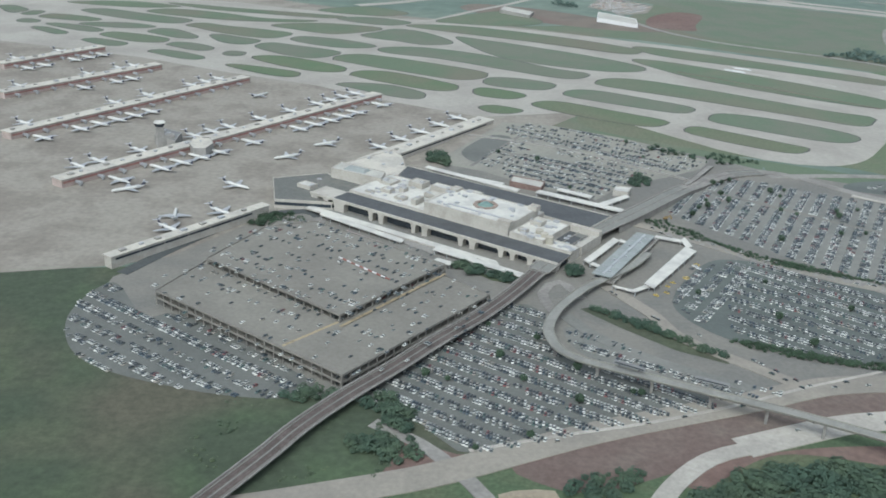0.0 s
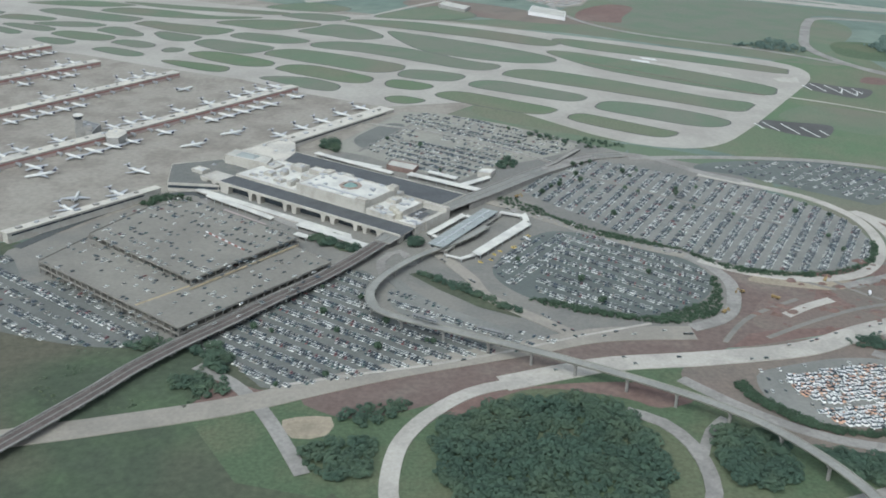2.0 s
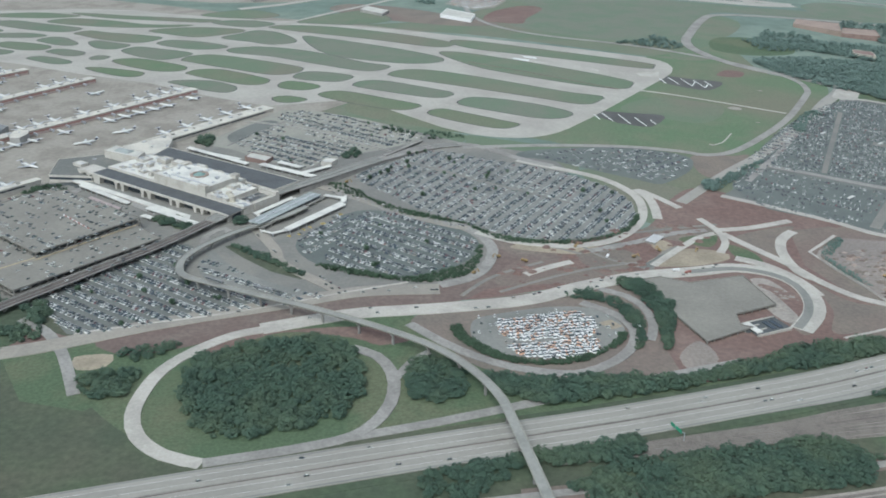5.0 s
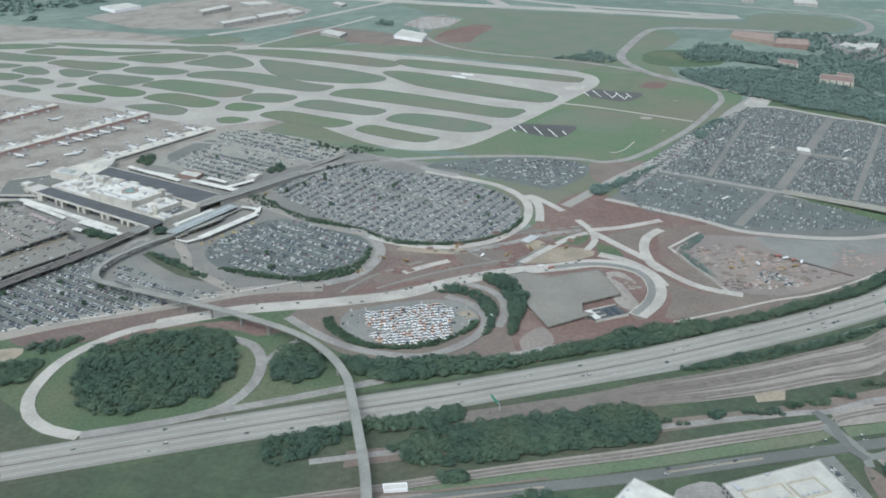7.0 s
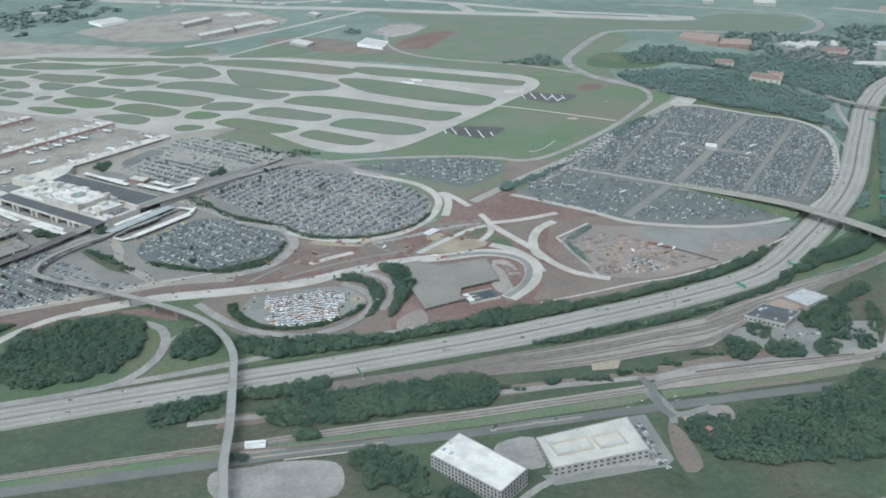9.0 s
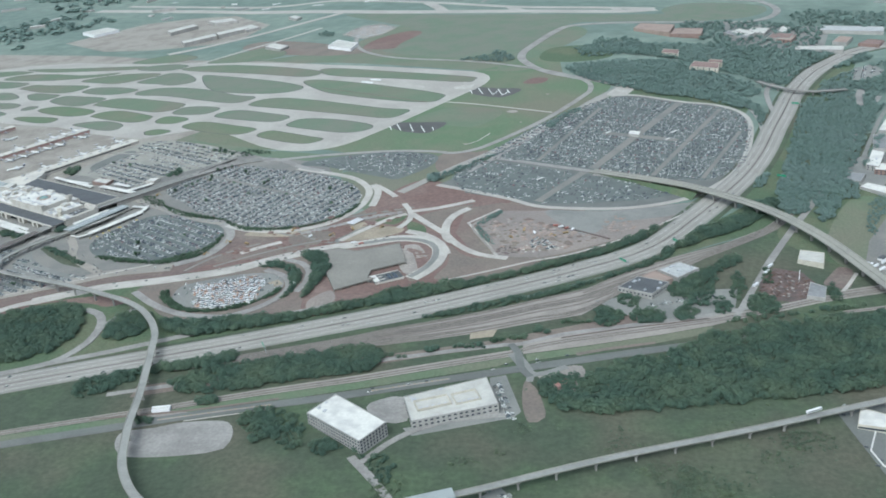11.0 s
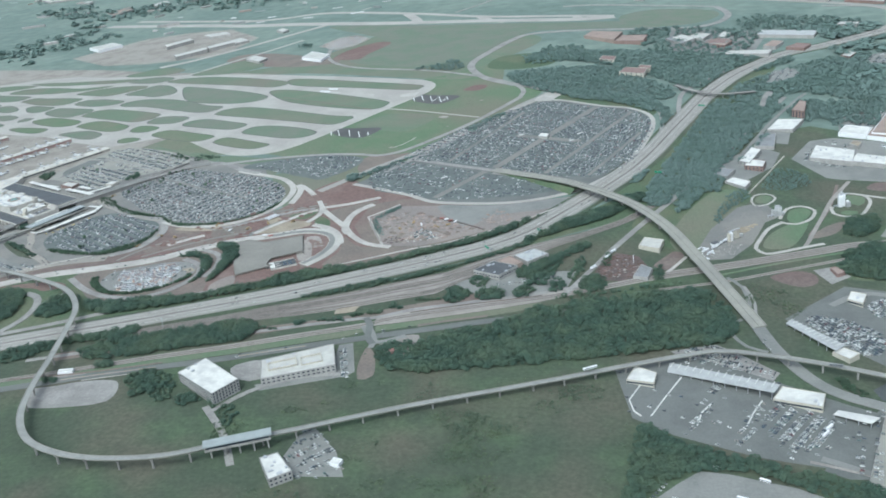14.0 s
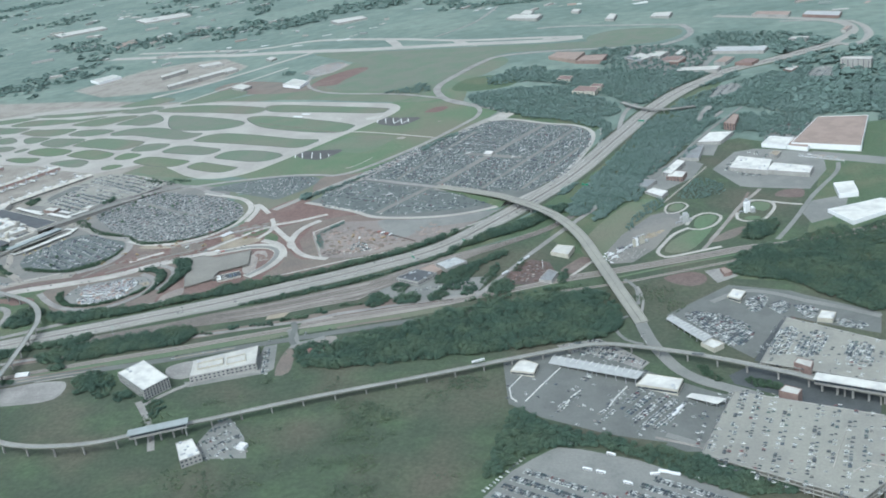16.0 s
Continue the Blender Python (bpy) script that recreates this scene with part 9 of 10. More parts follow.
yard([(572.6, 424.3), (591.7, 440.0), (616.6, 432.4), (603.0, 382.7), (565.6, 392.9)], worn_asphalt, 0.08, "grey car park behind the warehouse", False)
yard([(468.6, 310.1), (484.9, 345.3), (509.7, 368.0), (520.3, 355.9), (510.4, 328.1), (489.5, 302.5)], worn_asphalt, 0.08, "grey asphalt round the brick hotel", False)
yard([(507.9, 380.3), (529.2, 418.8), (540.7, 418.5), (528.8, 373.6)], worn_asphalt, 0.08, "grey asphalt between the sheds", False)
yard([(549.8, 553.3), (569.6, 575.0), (574.3, 563.4), (557.3, 532.2), (546.3, 532.4)], worn_asphalt, 0.08, "far grey car park", False)
yard([(396.7, 167.4), (398.7, 182.2), (409.1, 198.3), (419.9, 193.7), (423.3, 181.8), (419.9, 168.4), (408.2, 164.7)], scrap_earth, 0.08, "reddish brown scrap yard", False)
yard([(426.1, 181.7), (432.4, 192.8), (438.1, 200.0), (442.4, 196.3), (438.5, 183.0), (433.6, 176.9)], red_earth, 0.08, "bare brownish earth beside the flyover")
yard([(479.4, 169.9), (487.8, 175.3), (496.1, 176.8), (501.1, 172.3), (500.0, 164.1), (492.9, 159.5), (484.4, 163.1)], red_earth, 0.08, "bare reddish earth patch in the grass")
yard([(326.9, 165.8), (354.7, 174.7), (388.8, 177.0), (383.6, 157.4), (359.4, 148.6), (339.8, 152.4)], worn_asphalt, 0.09, "grey yard behind the depot", False)
yard([(419.3, 236.1), (447.4, 279.3), (478.9, 297.7), (489.4, 278.4), (468.0, 235.1), (449.3, 197.0), (435.5, 204.4)], grass, 0.05, "open green grass beside the flyover")
yard([(252.6, 54.0), (262.0, 71.4), (279.2, 74.8), (291.2, 85.0), (293.2, 70.3), (286.4, 44.0), (269.1, 37.3)], meadow, 0.06, "mown lawn beside the office buildings")
yard([(-217.5, 888.5), (-185.4, 938.8), (-156.0, 983.8), (-104.1, 999.6), (-44.9, 995.7), (18.8, 900.9), (2.9, 817.7), (-86.8, 806.1), (-144.5, 819.2)], apron, 0.06, "far pale apron of the cargo hangars", False)
yard([(21.2, 767.1), (32.4, 794.6), (81.3, 771.9), (134.2, 726.1), (162.8, 694.2), (125.9, 688.1), (64.3, 720.8)], dirt, 0.06, "far brown yard on the airfield")
yard([(152.4, 710.5), (160.2, 751.0), (186.0, 781.0), (203.0, 768.4), (187.5, 721.7), (180.4, 698.2)], clay, 0.07, "far bare red earth")
yard([(118.8, 790.4), (133.5, 831.8), (153.5, 835.6), (173.7, 807.0), (162.0, 770.6), (144.9, 759.8)], gravel, 0.08, "far gravel lot with parked vehicles", False)
rows_of_cars("parked_cars", rows([(121.9, 791.6), (135.5, 824.0), (155.3, 827.9), (170.6, 805.7), (158.8, 778.5), (143.1, 766.7)], (123.5, 790.6), (155.3, 827.9), 0.7, 170, 6.5, 0.12), fleet_paint, "far rows of white vehicles")
yard([(493.2, 759.6), (581.5, 720.2), (541.7, 606.0), (497.6, 618.5), (479.5, 667.6)], worn_asphalt, 0.06, "far grey yards of the business park", False)
yard([(315.4, 619.7), (328.4, 661.7), (375.3, 661.2), (373.6, 619.2), (340.6, 605.2)], grass, 0.07, "far green meadow")
patch("pond", [(489.9, 268.6), (492.3, 277.0), (498.0, 279.4), (500.0, 274.6), (495.0, 266.6)], verge, 0.14, True, "small green settling basin", "basin")
ribbon("road", [(489.0, 262.0), (487.8, 269.1), (491.0, 279.0), (498.4, 281.6), (502.0, 275.1), (496.0, 265.2), (490.0, 262.4)], 1.3, new_concrete, 0.2, "pale kerb round the basin")
ribbon("road", [(173.8, 128.0), (205.1, 137.1), (235.6, 147.0), (258.8, 155.6)], 2.6, old_concrete, 0.24, "grey ramp beside the motorway")
ribbon("road", [(140.3, 80.4), (174.3, 84.3), (207.5, 91.1)], 1.0, dirt, 0.3, "dusty orange median of the street")
ribbon("wall", [(488.1, 281.0), (503.6, 312.0), (521.2, 348.0)], 0.5, cream, 0.9, "long pale fence wall", "wall", 1.0)

def house(outline, high, walls, top, label, kind, **extra):
    block(outline, high, walls, top, label, kind, kind.replace(" ", "_"), below=2.0, **extra)


house([(563.3, 385.9), (572.0, 401.9), (585.9, 391.7), (578.1, 375.8)], 2.6, white_paint, white_roof, "low white metal warehouse with a bright roof", "warehouse")
house([(578.5, 375.7), (586.2, 391.6), (598.3, 382.2), (590.5, 366.7)], 2.6, white_paint, brown_roof, "white metal warehouse with a brown roof", "warehouse")
house([(582.2, 378.7), (612.2, 437.7), (645.1, 427.4), (622.7, 355.7)], 3.0, white_paint, brown_roof, "vast warehouse with a brown roof", "warehouse")
house([(535.1, 341.1), (544.5, 365.4), (564.6, 349.8), (557.6, 327.1)], 2.6, facade, white_roof, "low plant with a bright white roof", "factory", plant=9)
house([(556.5, 329.5), (564.3, 344.2), (586.7, 328.7), (581.6, 315.1)], 2.6, facade, white_roof, "low plant with a bright white roof", "factory", plant=7)
house([(564.9, 364.5), (569.2, 370.6), (573.0, 366.0), (568.6, 356.5)], 2.0, facade, sand, "small pale annex of the plant", "annex")
house([(599.2, 409.8), (609.5, 427.6), (617.5, 425.1), (607.8, 400.6)], 2.4, facade, white_roof, "small white roofed shed", "shed")
house([(591.4, 294.8), (603.1, 295.5), (601.3, 274.6), (589.9, 273.8)], 2.4, white_paint, white_roof, "white shed beside the road", "shed")
house([(579.0, 253.1), (611.3, 264.2), (619.7, 249.7), (587.7, 231.2)], 2.0, white_paint, white_roof, "broad warehouse with a white roof", "warehouse")
house([(520.8, 403.0), (532.4, 425.9), (549.0, 421.6), (537.1, 398.7)], 2.0, facade, white_roof, "low pale roofed shed", "shed")
house([(505.7, 365.5), (514.3, 392.7), (524.3, 389.9), (517.7, 361.6)], 2.0, facade, grey_roof, "low shed with a grey roof", "shed")
house([(477.6, 300.2), (483.4, 306.2), (492.1, 296.9), (487.4, 287.2)], 1.8, facade, white_roof, "low white roofed shed", "shed")
house([(472.1, 310.6), (478.7, 323.1), (486.7, 318.6), (480.0, 306.3)], 1.8, facade, grey_roof, "low shed with a grey roof", "shed")
house([(544.1, 436.8), (554.6, 460.9), (557.9, 455.2), (551.5, 430.5)], 5.0, brick, brown_roof, "brick hotel tower among trees", "hotel", floors=5, bay=2.4)
house([(430.1, 565.2), (436.6, 582.5), (454.0, 569.7), (449.8, 552.2)], 3.8, cream, brick, "far hotel with a red roof", "hotel", floors=4, bay=4.5)
house([(415.5, 617.1), (419.0, 630.0), (430.7, 621.9), (427.7, 606.7)], 3.2, cream, brick, "far hotel wing with a red roof", "hotel", floors=3, bay=4.5)
house([(660.3, 579.3), (664.6, 586.0), (685.8, 574.3), (681.6, 563.3)], 9.0, facade, cream_roof, "far tall pale hotel block", "hotel", floors=7, bay=4.0)
house([(404.4, 724.0), (412.8, 743.9), (442.2, 726.3), (432.5, 691.1)], 3.5, brown_roof, brown_roof, "far brown industrial hall", "factory")
house([(432.5, 691.1), (441.4, 715.3), (465.0, 706.9), (458.9, 680.7)], 3.5, brick, brown_roof, "far brown industrial hall", "factory")
house([(486.7, 696.5), (497.8, 711.0), (507.9, 686.9), (497.6, 675.5)], 3.0, facade, cream_roof, "far pale roofed hall", "warehouse")
house([(522.3, 628.1), (530.4, 639.5), (566.6, 628.5), (561.1, 613.6)], 3.0, facade, cream_roof, "far long white roofed hall", "warehouse")
house([(512.0, 668.5), (522.9, 689.3), (538.8, 679.7), (531.1, 662.7)], 3.0, facade, brick, "far hall with a red roof", "warehouse")
house([(-101.1, 901.0), (-80.5, 933.2), (-70.5, 919.8), (-92.0, 884.9)], 4.0, facade, cream_roof, "far long white roofed hangar", "hangar")
house([(-61.1, 825.7), (-33.3, 858.9), (-26.4, 843.4), (-53.2, 811.7)], 4.0, facade, cream_roof, "far long white roofed hangar", "hangar")
house([(-32.0, 858.7), (-6.8, 888.7), (1.4, 871.0), (-24.4, 842.4)], 4.0, facade, cream_roof, "far long white roofed hangar", "hangar")
house([(337.7, 174.9), (347.3, 184.9), (359.8, 177.2), (351.1, 166.3)], 2.6, facade, dark_roof, "railway depot with a dark glazed roof", "depot", floors=1, bay=1.6, plant=6)
house([(357.1, 192.4), (367.2, 199.7), (374.9, 192.0), (364.3, 183.0)], 2.4, facade, pale_sheet, "railway depot hall with a pale glazed roof", "depot", plant=6)
house([(349.2, 186.3), (355.4, 191.0), (362.1, 182.3), (356.4, 177.7)], 2.2, brown_roof, brown_roof, "brown roofed link of the depot", "depot")
house([(420.4, 203.4), (424.2, 214.0), (433.8, 209.2), (430.4, 197.6)], 2.2, cream, cream_roof, "plain pale shed beside the flyover", "shed")
house([(415.2, 167.7), (420.0, 181.0), (425.3, 175.5), (421.9, 165.0)], 1.6, facade, grey_roof, "grey shed in the scrap yard", "shed")
house([(306.7, 98.1), (311.2, 101.9), (313.4, 98.6), (308.8, 94.5)], 1.2, brick, red_panel, "small red roofed house on a pale forecourt", "house")
house([(162.0, 86.1), (168.6, 86.7), (169.0, 84.1), (162.6, 83.2)], 1.1, white_paint, white_roof, "small white roofed shed beside the railway", "shed")
house([(350.6, 118.6), (355.6, 120.9), (356.8, 117.2), (351.7, 114.6)], 1.2, facade, white_roof, "small pale roofed house among trees", "house")
house([(357.5, 114.8), (360.5, 116.2), (361.5, 113.2), (358.5, 111.8)], 1.2, brick, facade, "small old house among trees", "house")
house([(273.4, 15.3), (279.5, 18.3), (287.7, 6.7), (280.5, 1.8)], 3.4, facade, white_roof, "white roofed building beside the station", "office building", floors=2, bay=1.6, plant=6)
house([(298.9, 14.8), (299.7, 18.4), (303.4, 16.9), (302.5, 13.5)], 1.2, white_paint, white_roof, "small white tent in the car park", "tent")
house([(564.5, 693.7), (572.8, 712.4), (618.8, 688.7), (611.0, 668.4)], 3.0, facade, pale_sheet, "far long pale roofed hall", "warehouse")
house([(500.2, 698.7), (511.2, 716.9), (525.4, 709.0), (515.0, 688.0)], 2.6, facade, cream_roof, "far bright white roofed hall", "warehouse")
house([(529.6, 699.9), (538.8, 721.6), (544.4, 715.0), (535.1, 693.5)], 2.6, facade, cream_roof, "far small white roofed hall", "warehouse")
house([(520.0, 664.1), (530.5, 685.8), (539.3, 674.0), (529.8, 653.4)], 3.0, brick, brown_roof, "far tan hotel with a red roof", "hotel", floors=3, bay=4.5)
house([(562.0, 646.9), (574.1, 667.8), (582.6, 659.2), (571.4, 638.2)], 2.6, facade, brown_roof, "far tan roofed hall", "warehouse")
house([(579.6, 634.7), (592.0, 648.0), (602.0, 639.0), (593.2, 624.5)], 2.6, brick, brick, "far red roofed hall", "warehouse")
house([(480.3, 696.7), (490.2, 706.1), (500.9, 679.3), (494.6, 667.6)], 2.6, facade, grey_roof, "far grey roofed hall", "warehouse")
house([(614.9, 589.4), (625.3, 602.2), (628.9, 594.2), (620.3, 581.0)], 2.6, brick, cream_roof, "far small tan hotel", "hotel", floors=2, bay=4.5)
house([(446.1, 575.8), (449.2, 585.7), (458.1, 579.2), (455.9, 569.2)], 4.2, cream, brick, "far pale hotel wing with a red roof", "hotel", floors=3, bay=4.5)
house([(116.4, 723.2), (121.4, 751.3), (145.1, 726.0), (141.8, 700.5)], 2.4, white_paint, cream_roof, "far broad white tent hall", "hangar")
house([(48.1, 750.9), (52.5, 768.2), (73.1, 746.5), (68.6, 729.8)], 2.4, facade, cream_roof, "far small white hangar", "hangar")
house([(-217.3, 938.6), (-195.6, 962.3), (-172.5, 939.2), (-192.0, 911.7)], 3.0, white_paint, cream_roof, "far white cargo hall", "hangar")
house([(-69.5, 953.8), (-42.9, 964.4), (-29.3, 941.4), (-54.2, 934.2)], 3.0, facade, cream_roof, "far pale cargo hall", "hangar")
house([(-14.3, 884.0), (-2.9, 899.4), (14.0, 876.3), (0.8, 862.7)], 3.0, facade, cream_roof, "far pale cargo hall", "hangar")
house([(35.2, 923.8), (39.4, 935.4), (52.2, 918.3), (48.0, 906.9)], 2.4, facade, cream_roof, "far small pale hall", "warehouse")
house([(-597.1, 1551.0), (-511.7, 1587.3), (-478.8, 1543.5), (-552.0, 1495.1)], 3.0, facade, cream_roof, "far long pale warehouse", "warehouse")
house([(-452.4, 1617.7), (-355.7, 1633.8), (-317.2, 1574.5), (-397.9, 1542.3)], 3.0, facade, cream_roof, "far long pale warehouse", "warehouse")
house([(-282.6, 1315.9), (-268.5, 1344.6), (-250.5, 1315.4), (-264.6, 1287.6)], 3.0, facade, cream_roof, "far white roofed warehouse", "warehouse")
house([(-335.9, 1262.9), (-320.5, 1314.9), (-298.6, 1279.2), (-311.0, 1222.3)], 3.0, facade, brown_roof, "far tan roofed warehouse", "warehouse")
house([(56.9, 1195.4), (104.3, 1205.3), (119.3, 1175.7), (78.0, 1155.4)], 3.0, facade, cream_roof, "far long pale warehouse", "warehouse")
house([(340.5, 1007.8), (349.9, 1035.1), (388.6, 1003.6), (382.5, 975.2)], 3.0, facade, cream_roof, "far pale roofed store", "warehouse")
house([(357.5, 1035.4), (363.7, 1061.1), (375.9, 1044.0), (371.9, 1017.6)], 3.0, facade, cream_roof, "far white roofed store", "warehouse")
house([(424.9, 1017.4), (428.5, 1035.0), (438.1, 1025.2), (435.2, 1007.6)], 3.0, facade, cream_roof, "far white roofed store", "warehouse")
house([(466.9, 938.9), (474.7, 975.3), (482.7, 962.9), (477.6, 930.2)], 3.0, facade, cream_roof, "far pale roofed store", "warehouse")
house([(521.2, 939.0), (528.2, 962.9), (549.3, 953.4), (543.1, 927.0)], 3.0, facade, cream_roof, "far pale roofed store", "warehouse")
house([(630.6, 870.7), (639.6, 888.3), (672.1, 861.6), (665.0, 839.3)], 3.0, facade, brown_roof, "far tan roofed store", "warehouse")
house([(678.6, 832.4), (687.4, 853.1), (717.9, 824.1), (709.5, 800.0)], 3.0, brick, pale_sheet, "far brick store with a pale roof", "warehouse")
yard([(544.2, 532.9), (556.9, 568.0), (570.7, 568.6), (575.0, 555.4), (567.3, 543.2)], worn_asphalt, 0.09, "far grey car park among trees", False)
yard([(627.7, 566.6), (643.0, 595.2), (655.6, 594.2), (649.9, 559.9)], worn_asphalt, 0.09, "far grey car park among trees", False)
for k, outline in enumerate(([(545.6, 536.3), (557.0, 566.0), (570.4, 566.8), (573.0, 554.3), (566.8, 545.3)], [(629.0, 568.0), (643.0, 593.1), (654.7, 592.5), (649.2, 562.1)], [(568.5, 397.3), (590.1, 433.2), (607.8, 427.9), (591.1, 392.3)], [(531.2, 338.8), (543.5, 371.0), (558.3, 376.1), (565.6, 361.0), (547.3, 375.3), (536.3, 345.5)])):
    rows_of_cars("parked_cars", rows(outline, outline[0], outline[1], 0.5, 150 + k, 6.4, 0.14), row_paint, "far parked cars in loose rows")


def silos(at, turn, places, label, tower=None):
    """Round silos with cone tops, a frame between them and a conveyor; places: (x, y, radius, height, material)."""
    base = thing("silo_plant", at, turn, label, "silo plant")
    for x, y, r, high, mat in places:
        bm = bmesh.new()
        bmesh.ops.create_cone(bm, segments=18, radius1=r, radius2=r, depth=high, cap_ends=True)
        bmesh.ops.create_cone(bm, segments=18, radius1=r, radius2=r * 0.25, depth=0.5, cap_ends=True, matrix=Matrix.Translation((0, 0, high / 2 + 0.25)))
        for q in (-0.25, 0.0, 0.25):
            bmesh.ops.create_cone(bm, segments=18, radius1=r * 1.05, radius2=r * 1.05, depth=0.12, cap_ends=True, matrix=Matrix.Translation((0, 0, high * q)))
        part("silo", bm, mat, base, "round silo").location = (x, y, high / 2)
    top = max(p[3] for p in places)
    wide = max(p[0] for p in places)
    part("gantry", boxes((-0.4, wide + 0.4, -0.25, 0.25, top + 0.45, top + 0.75)), steel, base)
    part("conveyor", boxes((-4.5, -0.2, -0.3, 0.3, 1.2, 1.5), (-4.4, -4.1, -0.2, 0.2, -0.2, 1.2), (-2.4, -2.1, -0.2, 0.2, -0.2, 1.2)), steel, base)
    part("hopper", boxes((wide + 0.8, wide + 2.2, -0.8, 0.8, 0.6, 2.0), (wide + 0.9, wide + 1.1, -0.7, -0.5, -0.2, 0.6), (wide + 1.9, wide + 2.1, 0.5, 0.7, -0.2, 0.6)), pale_sheet, base)
    if tower:
        part("tower", boxes(*tower), pale_sheet, base, "pale clad mixing tower")


silos((466.8, 212.5), 35, ((0, 0, 0.95, 4.3, cream), (1.9, 0.3, 0.95, 4.3, white_paint), (5.2, 0.9, 0.9, 4.8, cream), (7.0, 1.1, 0.9, 4.8, cream)), "tall cream silos of the concrete works")
silos((496.5, 247.0), 20, ((0, 0, 0.8, 4.0, pale_sheet), (1.7, 0.4, 0.8, 4.0, pale_sheet), (3.2, 0.1, 0.8, 4.6, pale_sheet)), "grey silos of the concrete works", ((-0.6, 1.2, 1.4, 3.0, -0.2, 3.2), (1.2, 3.8, 1.6, 2.8, 2.0, 5.4)))
silos((534.4, 262.6), 25, ((0, 0, 1.15, 6.0, white_paint), (2.1, 0.5, 1.15, 6.4, white_paint), (1.0, 2.0, 1.15, 6.4, pale_sheet), (3.8, -1.0, 0.8, 3.0, white_paint)), "tall white silos of the second works", ((0.4, 1.8, 0.2, 1.6, 6.4, 8.2), (2.4, 4.8, -2.6, -1.0, -0.2, 2.6)))
tank = thing("storage_tank", (459.2, 208.0), 35, "low dark roofed store at the concrete works", "store")
part("wall", boxes((-1.9, 1.9, -1.3, 1.3, -0.2, 1.3)), white_paint, tank)
part("roof", boxes((-2.0, 2.0, -1.4, 1.4, 1.3, 1.5)), dark_roof, tank, "dark flat roof")
house([(508.9, 178.4), (512.7, 180.0), (514.4, 172.8), (510.2, 170.4)], 1.6, brick, brown_roof, "small brown roofed house in the trees", "house")
heaps([(472.5, 225.0), (478.0, 233.0), (483.5, 235.5), (479.0, 227.0)], 30, 1.1, sand, 31, "tan heaps of aggregate at the works", "gravel_heaps")
heaps([(448.9, 199.1), (453.2, 206.8), (457.9, 197.9), (452.3, 189.3)], 34, 0.5, white_paint, 32, "white bags and slabs stacked at the works", "stacked_goods")
heaps([(456.0, 193.0), (461.0, 206.0), (470.0, 210.0), (474.0, 206.0), (464.0, 194.0)], 46, 0.32, new_concrete, 33, "pale stacks and clutter at the works", "stacked_goods")

# ---- distant town ----
town = random.Random(12)
for k in range(110):
    if k < 45:
        x, y = town.uniform(-700, -60), town.uniform(980, 1900)
    elif k < 80:
        x, y = town.uniform(0, 1200), town.uniform(1300, 2600)
    else:
        x, y = town.uniform(640, 1150), town.uniform(420, 1200)
    w, l, t = town.uniform(4, 12), town.uniform(8, 34), town.choice((-30, 60, 20))
    c, s = math.cos(radians(t)), math.sin(radians(t))
    block([(x + a * l * c - b * w * s, y + a * l * s + b * w * c) for a, b in ((-0.5, -0.5), (0.5, -0.5), (0.5, 0.5), (-0.5, 0.5))], town.uniform(1.6, 3.4), facade, town.choice((cream_roof, white_roof, grey_roof, brown_roof)), "distant pale roofed building of the town", "building", "distant_building", group="distant buildings")


def far_plots():
    """Roofs, yards and clearings of the far town, too small to tell apart, as one mass."""
    rng = random.Random(44)
    verts, faces = [], []
    while len(faces) < 5 * 620:
        x, y = rng.uniform(-1300, 1500), rng.uniform(1000, 2900)
        if x > 700:
            y = rng.uniform(500, 2200)
        if noise.noise(Vector((x * 0.004, y * 0.004, 9.0))) < 0.02 or near_road(x, y):
            continue
        w, l, h, t = rng.uniform(2, 8), rng.uniform(4, 20), rng.choice((0.15, 0.15, 1.2, 2.0)), radians(rng.choice((-30, 60, 20, -10)))
        c, s, b = math.cos(t), math.sin(t), len(verts)
        for z in (-0.5, h):
            verts.extend((x + p * l * c - q * w * s, y + p * l * s + q * w * c, rise(x, y) + z) for p, q in ((-0.5, -0.5), (0.5, -0.5), (0.5, 0.5), (-0.5, 0.5)))
        faces += [(b, b + 1, b + 5, b + 4), (b + 1, b + 2, b + 6, b + 5), (b + 2, b + 3, b + 7, b + 6), (b + 3, b, b + 4, b + 7), (b + 4, b + 5, b + 6, b + 7)]
    tagged(new("far_town", mesh_of("far_town", verts, faces, town_tones)), "pale roofs and yards of the far town", "town", "", "stuff")


town_tones = paints("far_town_tones", "Island", [(0.3, (0.36, 0.35, 0.33)), (0.3, (0.28, 0.26, 0.235)), (0.15, (0.5, 0.5, 0.48)), (0.15, (0.2, 0.21, 0.2)), (0.1, (0.26, 0.2, 0.17))])
town_tones.node_tree.nodes["Principled BSDF"].inputs["Roughness"].default_value = 0.85
town_tones.node_tree.nodes["Principled BSDF"].inputs["Coat Weight"].default_value = 0.0
far_plots()


